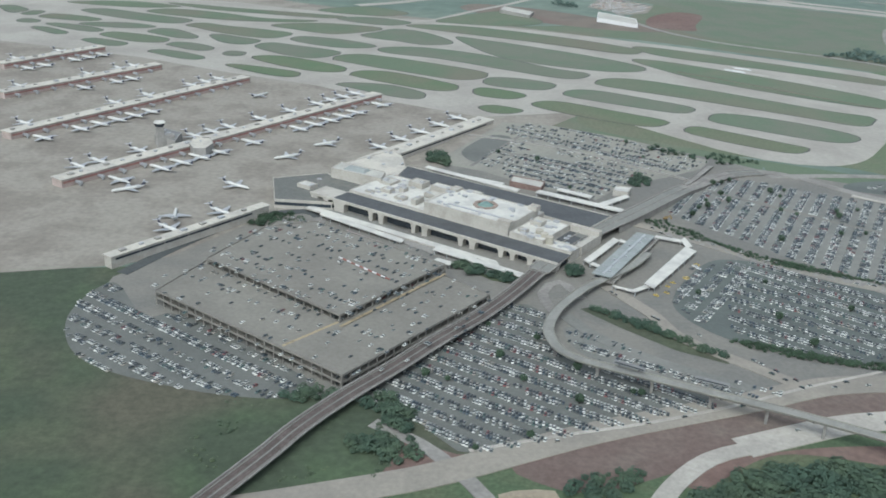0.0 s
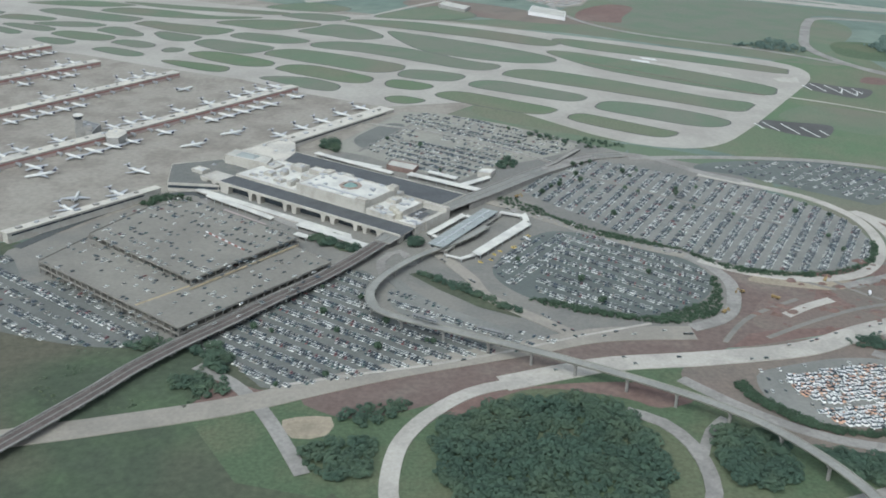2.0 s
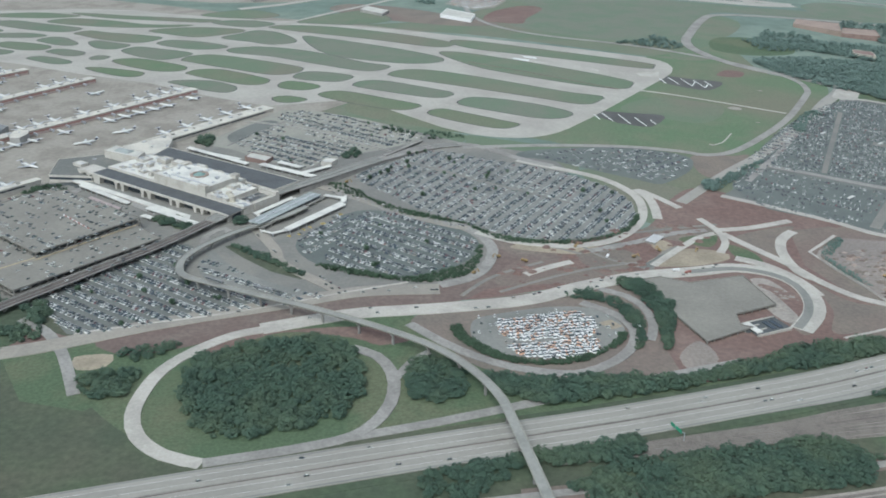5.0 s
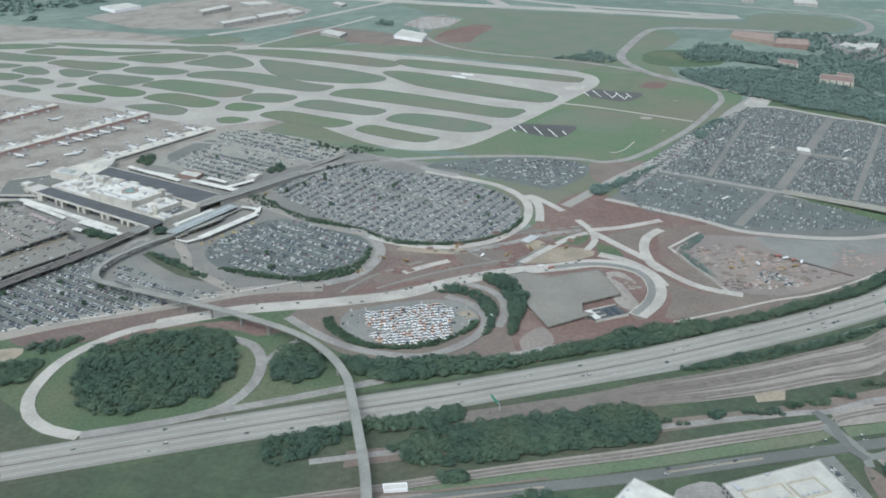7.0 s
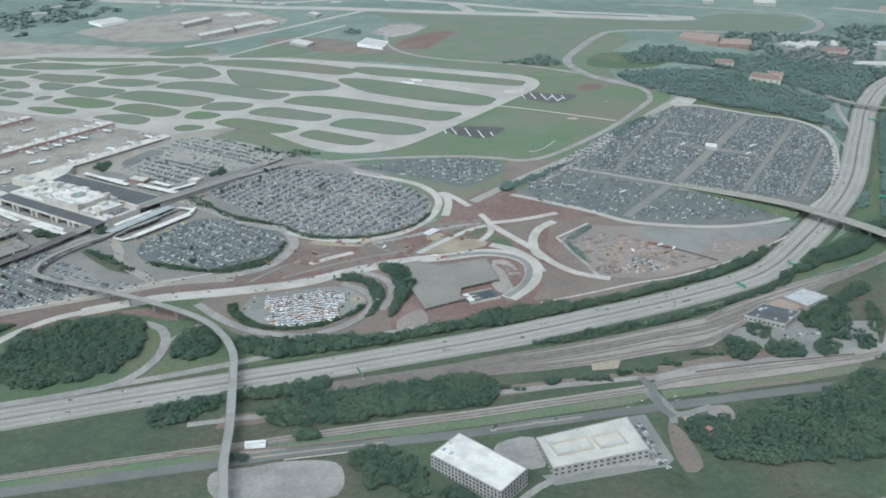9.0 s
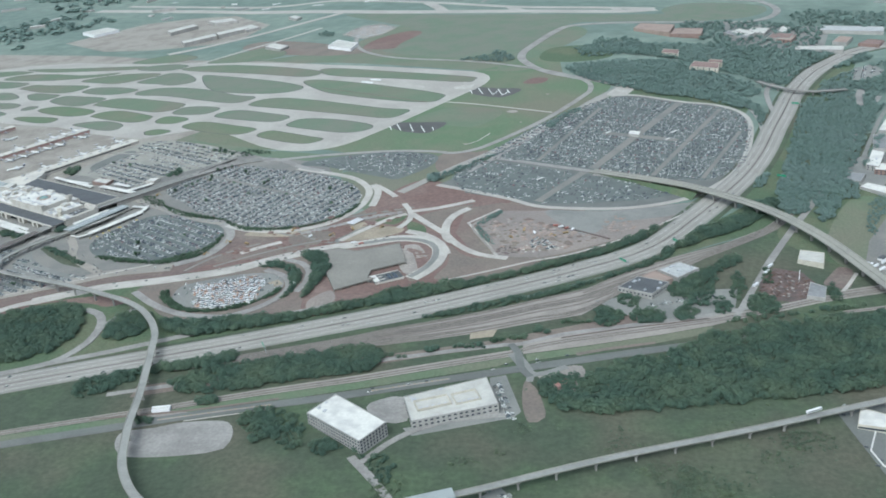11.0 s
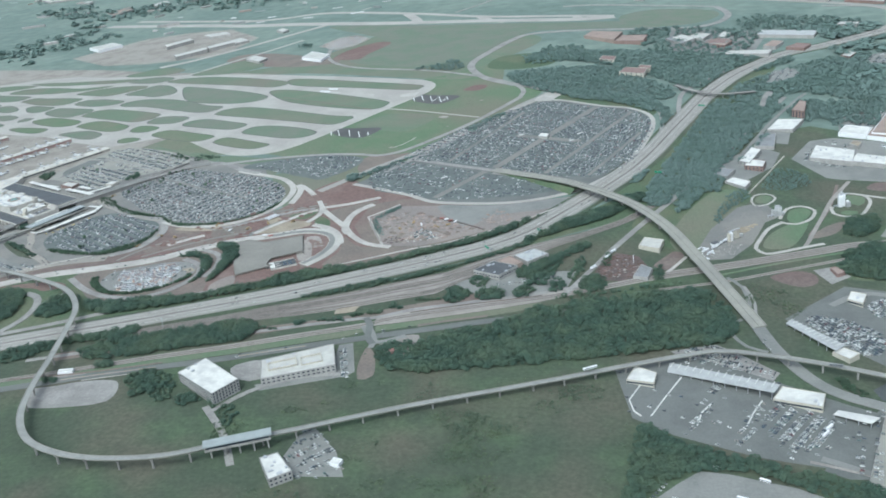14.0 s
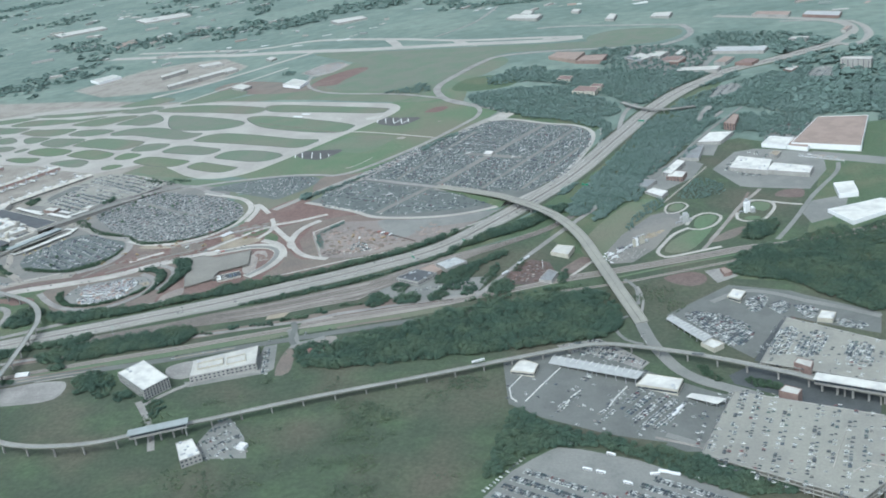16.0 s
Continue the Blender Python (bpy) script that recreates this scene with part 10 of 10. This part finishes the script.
# ---- vehicles in view ----
def parked_car(name="parked_car"):
    """A saloon with body, glass cabin, roof and four wheels, nose towards +x."""
    base = new(name)
    L, W = 4.6 * S / 2, 1.85 * S / 2
    bm = boxes((-L, L, -W, W, 0.25 * S, 0.85 * S))
    for v in bm.verts:
        if v.co.z > 0.5 * S:
            v.co.y *= 0.93
            v.co.x *= 0.97
            if v.co.x > 0:
                v.co.z -= 0.1 * S
    bmesh.ops.bevel(bm, geom=bm.edges[:], offset=0.035, segments=1, affect="EDGES")
    part("body", bm, car_paint, base)
    bm = boxes((-0.62 * L * 1.35, 0.5 * L, -W * 0.88, W * 0.88, 0.8 * S, 1.38 * S))
    for v in bm.verts:
        if v.co.z > S:
            v.co.y *= 0.8
            v.co.x = v.co.x * 0.68 - 0.02
    part("cabin_glass", bm, glass, base, "dark car windows")
    part("roof", boxes((-0.6 * L, 0.3 * L, -W * 0.7, W * 0.7, 1.38 * S, 1.44 * S)), car_paint, base)
    wheel = bmesh.new()
    bmesh.ops.create_cone(wheel, segments=10, radius1=0.33 * S, radius2=0.33 * S, depth=0.22 * S, cap_ends=True, matrix=Matrix.Rotation(radians(90), 4, "X"))
    me = bpy.data.meshes.new("wheel")
    wheel.to_mesh(me)
    wheel.free()
    me.materials.append(tyre)
    for x in (-0.6, 0.6):
        for y in (-0.9, 0.9):
            piece("wheel", me, base, Matrix.Translation((x * L, y * W, 0.33 * S)))
    return base


RENT_S = [(402.0, -17.4), (411.1, -0.8), (419.1, 7.6), (427.5, 15.2), (437.2, 13.8), (458.0, 7.2), (475.5, -2.9), (495.3, -14.7)] + [(497.0, -26.0), (470.0, -75.0), (395.0, -40.0)]
patch("parking_lot", RENT_S, worn_asphalt, 0.1, False, "grey asphalt lot with rows of parked cars", "parking lot")
near_places = rows([(405.0, -16.0), (417.3, 1.8), (422.6, 1.1), (435.1, -6.5), (449.0, -15.6), (461.3, -5.1), (469.5, -3.1), (487.8, -14.3)] + [(480.0, -30.0), (465.0, -60.0), (405.0, -30.0)], (416.4, -0.8), (433.1, -9.3), 0.92, 301, 18 * S, 0.12)
near_places += [(x, y, rise(x, y) + 0.12, a, 1, 1) for x, y, a in [(402.0 + 1.1 * k, -13.5 + 1.75 * k, -0.5) for k in range(13)]]
model = tagged(parked_car(), "parked car with dark windows on grey asphalt", "car", "cars in the near lot")
model.matrix_basis = pose(*near_places[0][:3], 0, 0, math.degrees(near_places[0][3]))
for x, y, z, a, k, q in near_places[1:165]:
    copy_thing(model, pose(x, y, z, 0, 0, math.degrees(a)))
if near_places[165:]:
    rows_of_cars("parked_cars", near_places[165:], row_paint, "rows of parked cars in the near lot")


def bus(at, turn, label="long white shuttle bus", lift=0.12, long=11.0, paint=None):
    base = thing("shuttle_bus", (*at, lift), turn, label, "bus", "shuttle buses")
    L, W = long * S / 2, 2.5 * S / 2
    bm = boxes((-L, L, -W, W, 0.4 * S, 3.0 * S))
    bmesh.ops.bevel(bm, geom=bm.edges[:], offset=0.06, segments=2, affect="EDGES")
    part("body", bm, paint or white_paint, base)
    part("window_band", boxes((-L * 0.9, L * 0.93, -W - 0.01, W + 0.01, 1.5 * S, 2.3 * S)), glass, base, "dark window band")
    for x in (-0.6, 0.65):
        for s in (-1, 1):
            bm = bmesh.new()
            bmesh.ops.create_cone(bm, segments=10, radius1=0.48 * S, radius2=0.48 * S, depth=0.25 * S, cap_ends=True, matrix=Matrix.Rotation(radians(90), 4, "X"))
            part("wheel", bm, tyre, base).location = (x * L, s * W * 0.95, 0.48 * S)


for at, turn in (((432.4, 17.2), -28), ((448.1, 10.3), -30), ((439.2, 0.4), -25), ((444.1, -1.3), -25), ((453.6, -7.8), -28), ((463.5, -1.9), -2), ((479.2, -4.5), -28)):
    bus(at, turn)
for at, turn in (((68.1, 202.4), -25), ((50.0, 209.0), -30)):
    bus(at, turn, "dark windowed people mover train on the viaduct", 5.05, 24.0, grey_roof)
bus((392.5, 74.0), 23, "white people mover train on the viaduct", 5.05, 18.0)
bus((487.4, 79.1), -16, "people mover train on the viaduct", 5.05, 16.0, grey_roof)
bus((192.9, 190.0), -60, "white coach on the service road")

traffic = random.Random(4)
lanes = along(HIGHWAY, 1, 2.0)
for k in range(70):
    i = traffic.randrange(8, len(lanes) - 30)
    v, n, d = lanes[i]
    off = traffic.choice((-5.2, -3.9, -2.5, 2.5, 3.9, 5.2))
    x, y = v.x + n.x * off, v.y + n.y * off
    copy_thing(model, pose(x, y, rise(x, y) + 0.36, 0, 0, math.degrees(math.atan2(d.y, d.x)) + (180 if off > 0 else 0)))
AIRPORT = [(70.7, 183.5), (87.6, 190.5), (101.7, 195.4), (129.1, 200.1), (157.4, 207.4), (177.9, 219.1), (199.3, 228.9), (220.6, 234.5), (236.1, 239.1), (249.3, 235.9)]
lanes = along(AIRPORT, 1, 2.0)
for k in range(22):
    v, n, d = lanes[traffic.randrange(4, len(lanes) - 4)]
    off = traffic.choice((-2.6, -1.2, 1.2, 2.6))
    x, y = v.x + n.x * off, v.y + n.y * off
    copy_thing(model, pose(x, y, rise(x, y) + 0.36, 0, 0, math.degrees(math.atan2(d.y, d.x))))


def gantry(at, turn):
    base = thing("sign_gantry", at, turn, "green road sign on a steel gantry over the motorway", "road sign")
    part("post", boxes((-0.08, 0.08, -3.6, -3.44, -0.2, 2.6)), steel, base)
    part("beam", boxes((-0.06, 0.06, -3.6, 2.6, 2.3, 2.45)), steel, base)
    part("sign_panel", boxes((-0.12, -0.06, -2.4, 0.2, 1.7, 2.8)), green_sign, base, "green sign panel")
    part("sign_panel", boxes((-0.12, -0.06, 0.5, 2.4, 1.7, 2.8)), green_sign, base, "green sign panel")


gantry((342.7, 203.0), 32)
gantry((369.9, 224.9), 40)
gantry((440.2, 314.9), 62)
gantry((484.6, 461.5), 62)
gantry((193.2, 128.8), 25)

# ---- smaller fittings ----
def ribs(a, b, width, high, number, label):
    """A row of pale roof ribs across a long canopy."""
    d = Vector((b[0] - a[0], b[1] - a[1]))
    base = thing("roof_ribs", a, math.degrees(math.atan2(d.y, d.x)), label, "roof ribs")
    for k in range(number):
        u = d.length * (k + 0.5) / number
        part("rib", boxes((u - 0.12, u + 0.12, -width / 2, width / 2, high, high + 0.16)), white_roof, base)


ribs((423.6, 82.7), (462.1, 63.1), 4.2, 2.5, 14, "white ribs across the car wash canopy")
ribs((478.5, 122.7), (493.8, 97.1), 3.4, 2.5, 12, "white ribs across the hire car canopy")
for outline, label in (([(525.9, 71.9), (528.2, 75.8), (533.9, 72.1), (531.8, 66.3)], "brick stair tower of the hire decks"), ([(515.7, 48.8), (519.1, 53.2), (524.8, 49.0), (522.3, 44.6)], "brick stair tower of the hire decks")):
    block(outline, 5.8, brick, cream_roof, label, "stair tower", "stair_tower", below=2)
patch("ground", [(511.3, 82.4), (517.4, 97.8), (531.7, 125.8), (534.1, 122.4), (519.1, 82.5)], dark_asphalt, 0.12, False, label="dark sunken lane beside the deck")
patch("pavement", [(499.0, 70.1), (513.7, 82.4), (556.2, 54.0), (551.4, 35.9), (500.3, 63.1)], dark_asphalt, 0.07, False, "dark road under the train line", "road")
ribbon("road", [(469.6, 24.4), (485.5, 15.2), (501.7, 1.5), (520.8, -9.6), (536.8, -19.9)], 3.0, worn_asphalt, 0.2, "grey service road below the deck")
for line_ in ([(411.6, 70.2), (406.6, 59.3), (407.9, 51.4), (410.4, 48.2)], [(428.0, 76.4), (420.5, 61.9), (413.9, 48.2)], [(437.3, 58.0), (432.6, 51.2), (429.9, 42.4)], [(456.1, 60.3), (451.2, 51.3), (447.5, 42.5)]):
    ribbon("kerb", line_, 0.5, white_roof, 0.4, "pale kerb island in the hire yard", "kerb", 0.3, smooth=False)
for court in ([(258.0, 83.0), (269.6, 87.0), (271.3, 80.7), (259.7, 76.7)], [(271.0, 87.4), (279.6, 90.4), (281.6, 83.4), (272.9, 80.4)]):
    mid, side = Vector((sum(p[0] for p in court) / 4, sum(p[1] for p in court) / 4)), Vector(court[1]) - Vector(court[0])
    half, deep_ = side.length / 2, (Vector(court[2]) - Vector(court[1])).length / 2
    low_top = thing("roof_court", (mid.x, mid.y, 3.05), math.degrees(math.atan2(side.y, side.x)), "walled grey plant court on the roof of the office block", "roof court")
    for x0, x1, y0, y1 in ((-half, half, deep_ - 0.4, deep_), (-half, half, -deep_, -deep_ + 0.4), (-half, -half + 0.4, -deep_ + 0.4, deep_ - 0.4), (half - 0.4, half, -deep_ + 0.4, deep_ - 0.4)):
        part("court_wall", boxes((x0, x1, y0, y1, 0, 0.75)), cream, low_top)
    part("court_floor", boxes((-half + 0.4, half - 0.4, -deep_ + 0.4, deep_ - 0.4, 0.0, 0.06)), cream_roof, low_top, "pale gravel floor")
    for k in range(5):
        part("air_unit", boxes((-half + 1.0 + k * half * 0.36, -half + 1.9 + k * half * 0.36, -deep_ + 0.8, -deep_ + 1.5, 0.06, 0.6)), steel, low_top, "grey air unit")
form = thing("bridge_formwork", (210.8, 262.1), 55, "white lattice formwork of a new bridge deck", "formwork")
for k in range(9):
    part("girder", boxes((-4, 4, -2 + k * 0.5, -1.8 + k * 0.5, 1.0, 1.35)), white_paint, form)
for x in (-3.6, 3.4):
    part("support", boxes((x, x + 0.3, -2, 2.3, -0.5, 1.0)), old_concrete, form)


# ---- shelters, trailers and machines ----
def shelter(at, turn, long, label):
    """A waiting shelter: white roof on posts."""
    base = thing("bus_shelter", at, turn, label, "shelter", "shelters in the parking fields")
    part("roof", boxes((-long / 2, long / 2, -0.7, 0.7, 1.0, 1.14)), white_roof, base)
    for x in (-0.45, 0.45):
        for y in (-0.5, 0.5):
            part("post", boxes((x * long - 0.06, x * long + 0.06, y - 0.06, y + 0.06, -0.2, 1.0)), steel, base)


shelter((394.5, 402.6), 45, 6.0, "white roofed waiting shelter between parked cars")
shelter((353.5, 403.7), 45, 4.0, "white roofed waiting shelter between parked cars")
shelter((328.0, 417.2), 45, 4.5, "white roofed waiting shelter between parked cars")
shelter((388.6, 387.4), 45, 4.0, "white roofed waiting shelter between parked cars")
shelter((307.7, 318.6), 45, 5.0, "white roofed waiting shelter between parked cars")
house([(365.2, 397.3), (367.3, 405.1), (373.5, 401.6), (371.7, 393.8)], 1.5, facade, white_roof, "small pale attendant building in the parking field", "kiosk")


def trailer(at, turn, long=12.0):
    """A box trailer on wheels."""
    base = thing("trailer", (*at, 0.1), turn, "white box trailer parked on gravel", "trailer", "parked trailers")
    L, W = long * S / 2, 2.5 * S / 2
    bm = boxes((-L, L, -W, W, 1.1 * S, 3.9 * S))
    bmesh.ops.bevel(bm, geom=bm.edges[:], offset=0.03, segments=1, affect="EDGES")
    part("box_body", bm, white_paint, base)
    part("chassis", boxes((-L * 0.95, L * 0.9, -W * 0.4, W * 0.4, 0.75 * S, 1.1 * S)), sleeper, base)
    for x in (-0.8, -0.6, 0.7):
        for s in (-1, 1):
            bm = bmesh.new()
            bmesh.ops.create_cone(bm, segments=10, radius1=0.5 * S, radius2=0.5 * S, depth=0.3 * S, cap_ends=True, matrix=Matrix.Rotation(radians(90), 4, "X"))
            wheel = part("wheel", bm, tyre, base)
            wheel.location = (x * L, s * W * 0.8, 0.5 * S)
            bm = bmesh.new()
            bmesh.ops.create_cone(bm, segments=8, radius1=0.26 * S, radius2=0.26 * S, depth=0.34 * S, cap_ends=True, matrix=Matrix.Rotation(radians(90), 4, "X"))
            part("rim", bm, steel, wheel)


for at, turn in (((396.7, 179.5), 48), ((404.3, 192.6), 48), ((407.3, 199.1), 48), ((453.5, 199.8), 40), ((455.5, 196.9), 40), ((458.6, 204.2), 40), ((461.4, 208.6), 40), ((465.4, 213.1), 40), ((352.9, 179.6), 20), ((474.3, 38.6), 50), ((476.4, 42.8), 50), ((466.8, -0.7), -20), ((470.6, -2.0), -20)):
    trailer(at, turn)


def excavator(at, turn):
    """A tracked excavator with a bent arm."""
    base = thing("excavator", (*at, 0.1), turn, "yellow tracked excavator on bare clay", "excavator", "machines of the building site")
    for s in (-0.38, 0.38):
        bm = boxes((-0.75, 0.75, s - 0.14, s + 0.14, 0, 0.32))
        bmesh.ops.bevel(bm, geom=bm.edges[:], offset=0.08, segments=2, affect="EDGES")
        part("track", bm, tyre, base)
    part("house", boxes((-0.75, 0.35, -0.45, 0.45, 0.36, 0.85)), machine_yellow, base)
    cab = part("cab", boxes((0.0, 0.5, -0.05, 0.42, 0.85, 1.15), (0.0, 0.5, -0.05, 0.42, 0.38, 0.85)), machine_yellow, base)
    part("cab_window", boxes((0.05, 0.52, -0.07, 0.44, 0.75, 1.08)), glass, cab)
    for name, a, b, w in (("boom", (0.3, 0.5), (1.5, 1.6), 0.12), ("arm", (1.5, 1.6), (2.2, 0.7), 0.09), ("bucket", (2.2, 0.7), (2.0, 0.25), 0.22)):
        d = Vector((b[0] - a[0], 0, b[1] - a[1]))
        part(name, boxes((0, d.length, -w - 0.2, w - 0.2, -w, w)), machine_yellow, base).matrix_basis = Matrix.Translation((a[0], 0, a[1])) @ Matrix.Rotation(-math.atan2(d.z, d.x), 4, "Y")


for at, turn in (((200.2, 245.8), 30), ((210.9, 252.6), 120), ((148.9, 242.9), 200), ((179.0, 254.2), 60), ((225.8, 254.8), 250), ((83.1, 323.5), 20), ((298.1, 244.5), 80), ((312.8, 237.1), 170), ((291.4, 236.6), 300), ((139.6, 228.1), 40)):
    excavator(at, turn)


def dump_truck(at, turn, paint, label):
    base = thing("dump_truck", (*at, 0.1), turn, label, "truck", "machines of the building site")
    part("cab", boxes((0.75, 1.35, -0.4, 0.4, 0.2, 1.0)), paint, base)
    bm = boxes((-1.35, 0.65, -0.42, 0.42, 0.42, 1.0))
    for v in bm.verts:
        if v.co.z < 0.7:
            v.co.y *= 0.7
            v.co.x *= 0.9
    part("skip", bm, paint, base)
    part("windscreen", boxes((1.33, 1.37, -0.34, 0.34, 0.62, 0.92)), glass, base)
    for x in (-0.95, -0.55, 0.95):
        for s in (-0.34, 0.34):
            bm = bmesh.new()
            bmesh.ops.create_cone(bm, segments=10, radius1=0.2, radius2=0.2, depth=0.14, cap_ends=True, matrix=Matrix.Rotation(radians(90), 4, "X"))
            part("wheel", bm, tyre, base).location = (x, s, 0.2)


dump_truck((217.8, 232.9), 35, barrier_red, "red dump truck beside the new roadway")
dump_truck((213.8, 234.5), 15, white_paint, "white dump truck beside the new roadway")
dump_truck((190.1, 245.1), 70, white_paint, "white dump truck on the clay site")
dump_truck((303.2, 240.7), 100, white_paint, "white dump truck in the rubble yard")
dump_truck((318.3, 239.9), 20, machine_yellow, "yellow dump truck in the rubble yard")
dump_truck((158.5, 239.4), 140, machine_yellow, "yellow dump truck on the clay site")
heaps([(397.8, 170.1), (400.7, 183.5), (409.6, 196.1), (418.9, 191.6), (422.1, 180.4), (418.8, 169.7)], 170, 0.6, rust, 7, "rusty heaps of scrap metal", "scrap_heaps")
heaps([(452.4, 199.8), (463.4, 220.8), (473.6, 243.3), (489.6, 258.5), (481.5, 235.0), (470.4, 211.6), (458.5, 191.3)], 50, 0.5, gravel, 8, "pale heaps of aggregate at the works", "gravel_heaps")
mast = thing("mast", (416.7, 186.0), 0, "tall thin pale chimney in the scrap yard", "chimney")
part("shaft", boxes((-0.1, 0.1, -0.1, 0.1, -0.3, 4.6)), white_paint, mast)
part("base_block", boxes((-0.4, 0.4, -0.4, 0.4, -0.3, 0.5)), old_concrete, mast)
taxi_paint = paints("taxi_paint", "Island", [(0.45, (0.5, 0.36, 0.06)), (0.3, (0.6, 0.61, 0.6)), (0.25, (0.05, 0.055, 0.055))])
rows_of_cars("taxis", rows([(65.9, 258.5), (85.2, 285.1), (89.0, 281.0), (70.2, 252.1)], (66.7, 258.5), (85.9, 284.3), 0.08, 160, 5.0, 0.12), taxi_paint, "yellow and white cabs waiting beside the station")
# red and white barrier segments across the deck roof
rail_a, rail_b = Vector((-25.2, 270.3)), Vector((-9.5, 255.7))
guard = thing("barrier_row", rail_a, math.degrees(math.atan2((rail_b - rail_a).y, (rail_b - rail_a).x)), "red and white barrier row on the deck roof", "barrier")
for k in range(12):
    u = (rail_b - rail_a).length * k / 12
    part("barrier_segment", boxes((u, u + (rail_b - rail_a).length / 13, -0.12, 0.12, 6.0, 6.35)), barrier_red if k % 2 else white_paint, guard)
heaps([(398.7, 170.0), (403.0, 183.5), (411.8, 191.7), (421.3, 180.4), (418.0, 169.8)], 60, 0.5, gravel, 10, "pale heaps of sorted metal", "scrap_heaps")
heaps([(399.5, 171.4), (405.9, 183.4), (417.2, 183.2), (419.5, 172.4)], 60, 0.55, clay, 11, "reddish heaps of scrap metal", "scrap_heaps")

street = random.Random(6)
for outline, number, lift in (([(237.9, 94.6), (292.1, 112.4), (330.3, 122.3)], 9, 0.26), ([(21.6, 181.9), (75.3, 201.7), (100.7, 211.7), (127.4, 214.6)], 16, 0.28), ([(69.0, 319.3), (93.4, 300.0), (137.0, 270.4)], 12, 0.26), ([(52.0, 269.3), (64.4, 246.8), (94.2, 209.9)], 12, 0.26), ([(461.3, 117.5), (467.9, 97.8), (477.3, 76.1)], 5, 0.4)):
    lanes = along(outline, 1, 2.0)
    for k in range(number):
        v, n, d = lanes[street.randrange(1, len(lanes) - 1)]
        off = street.choice((-1.0, 1.0))
        x, y = v.x + n.x * off, v.y + n.y * off
        copy_thing(model, pose(x, y, rise(x, y) + lift, 0, 0, math.degrees(math.atan2(d.y, d.x)) + (180 if off > 0 else 0)))
rows_of_cars("parked_cars", rows([(286.1, 97.4), (290.5, 98.2), (295.9, 79.1), (290.8, 75.7)], (287.0, 97.4), (291.9, 77.1), 0.5, 171, 6.0, 0.12), row_paint, "cars parked beside the low office block")
rows_of_cars("parked_cars", rows([(348.3, 162.5), (363.8, 168.7), (376.9, 174.0), (376.1, 165.2), (358.1, 157.4)], (348.2, 160.7), (374.0, 169.4), 0.4, 172, 6.0, 0.14), row_paint, "cars parked behind the depot")
lot_rng = random.Random(21)
rows_of_cars("parked_cars", [(x, y, rise(x, y) + 0.14, lot_rng.uniform(0, 6.3), lot_rng.uniform(0.9, 1.6), lot_rng.uniform(1.0, 1.6)) for x, y, *_ in rows([(300.9, 231.8), (304.9, 234.4), (313.6, 226.0), (310.3, 219.9), (302.2, 222.7)], (300.7, 230.5), (311.9, 222.3), 0.5, 173, 4.0)], row_paint, "loose vehicles parked in the rubble yard")
for k, at in enumerate(((313.9, 249.5), (316.4, 247.6), (319.2, 245.7), (322.0, 243.9))):
    dump_truck(at, 5 + 20 * k, white_paint if k % 2 else barrier_red, "dump truck parked beside the earth bank")
rows_of_cars("parked_cars", rows([(535.0, 338.6), (542.9, 342.8), (555.4, 332.8), (550.5, 325.2)], (535.8, 336.2), (552.5, 326.9), 0.7, 174, 5.0, 0.14), row_paint, "cars parked before the white roofed plant")
rows_of_cars("parked_cars", rows([(582.2, 360.1), (591.1, 359.8), (608.7, 344.7), (605.4, 338.6)], (583.2, 359.8), (606.3, 341.9), 0.9, 175, 5.0, 0.14), fleet_paint, "trailers and vans parked along the warehouse")
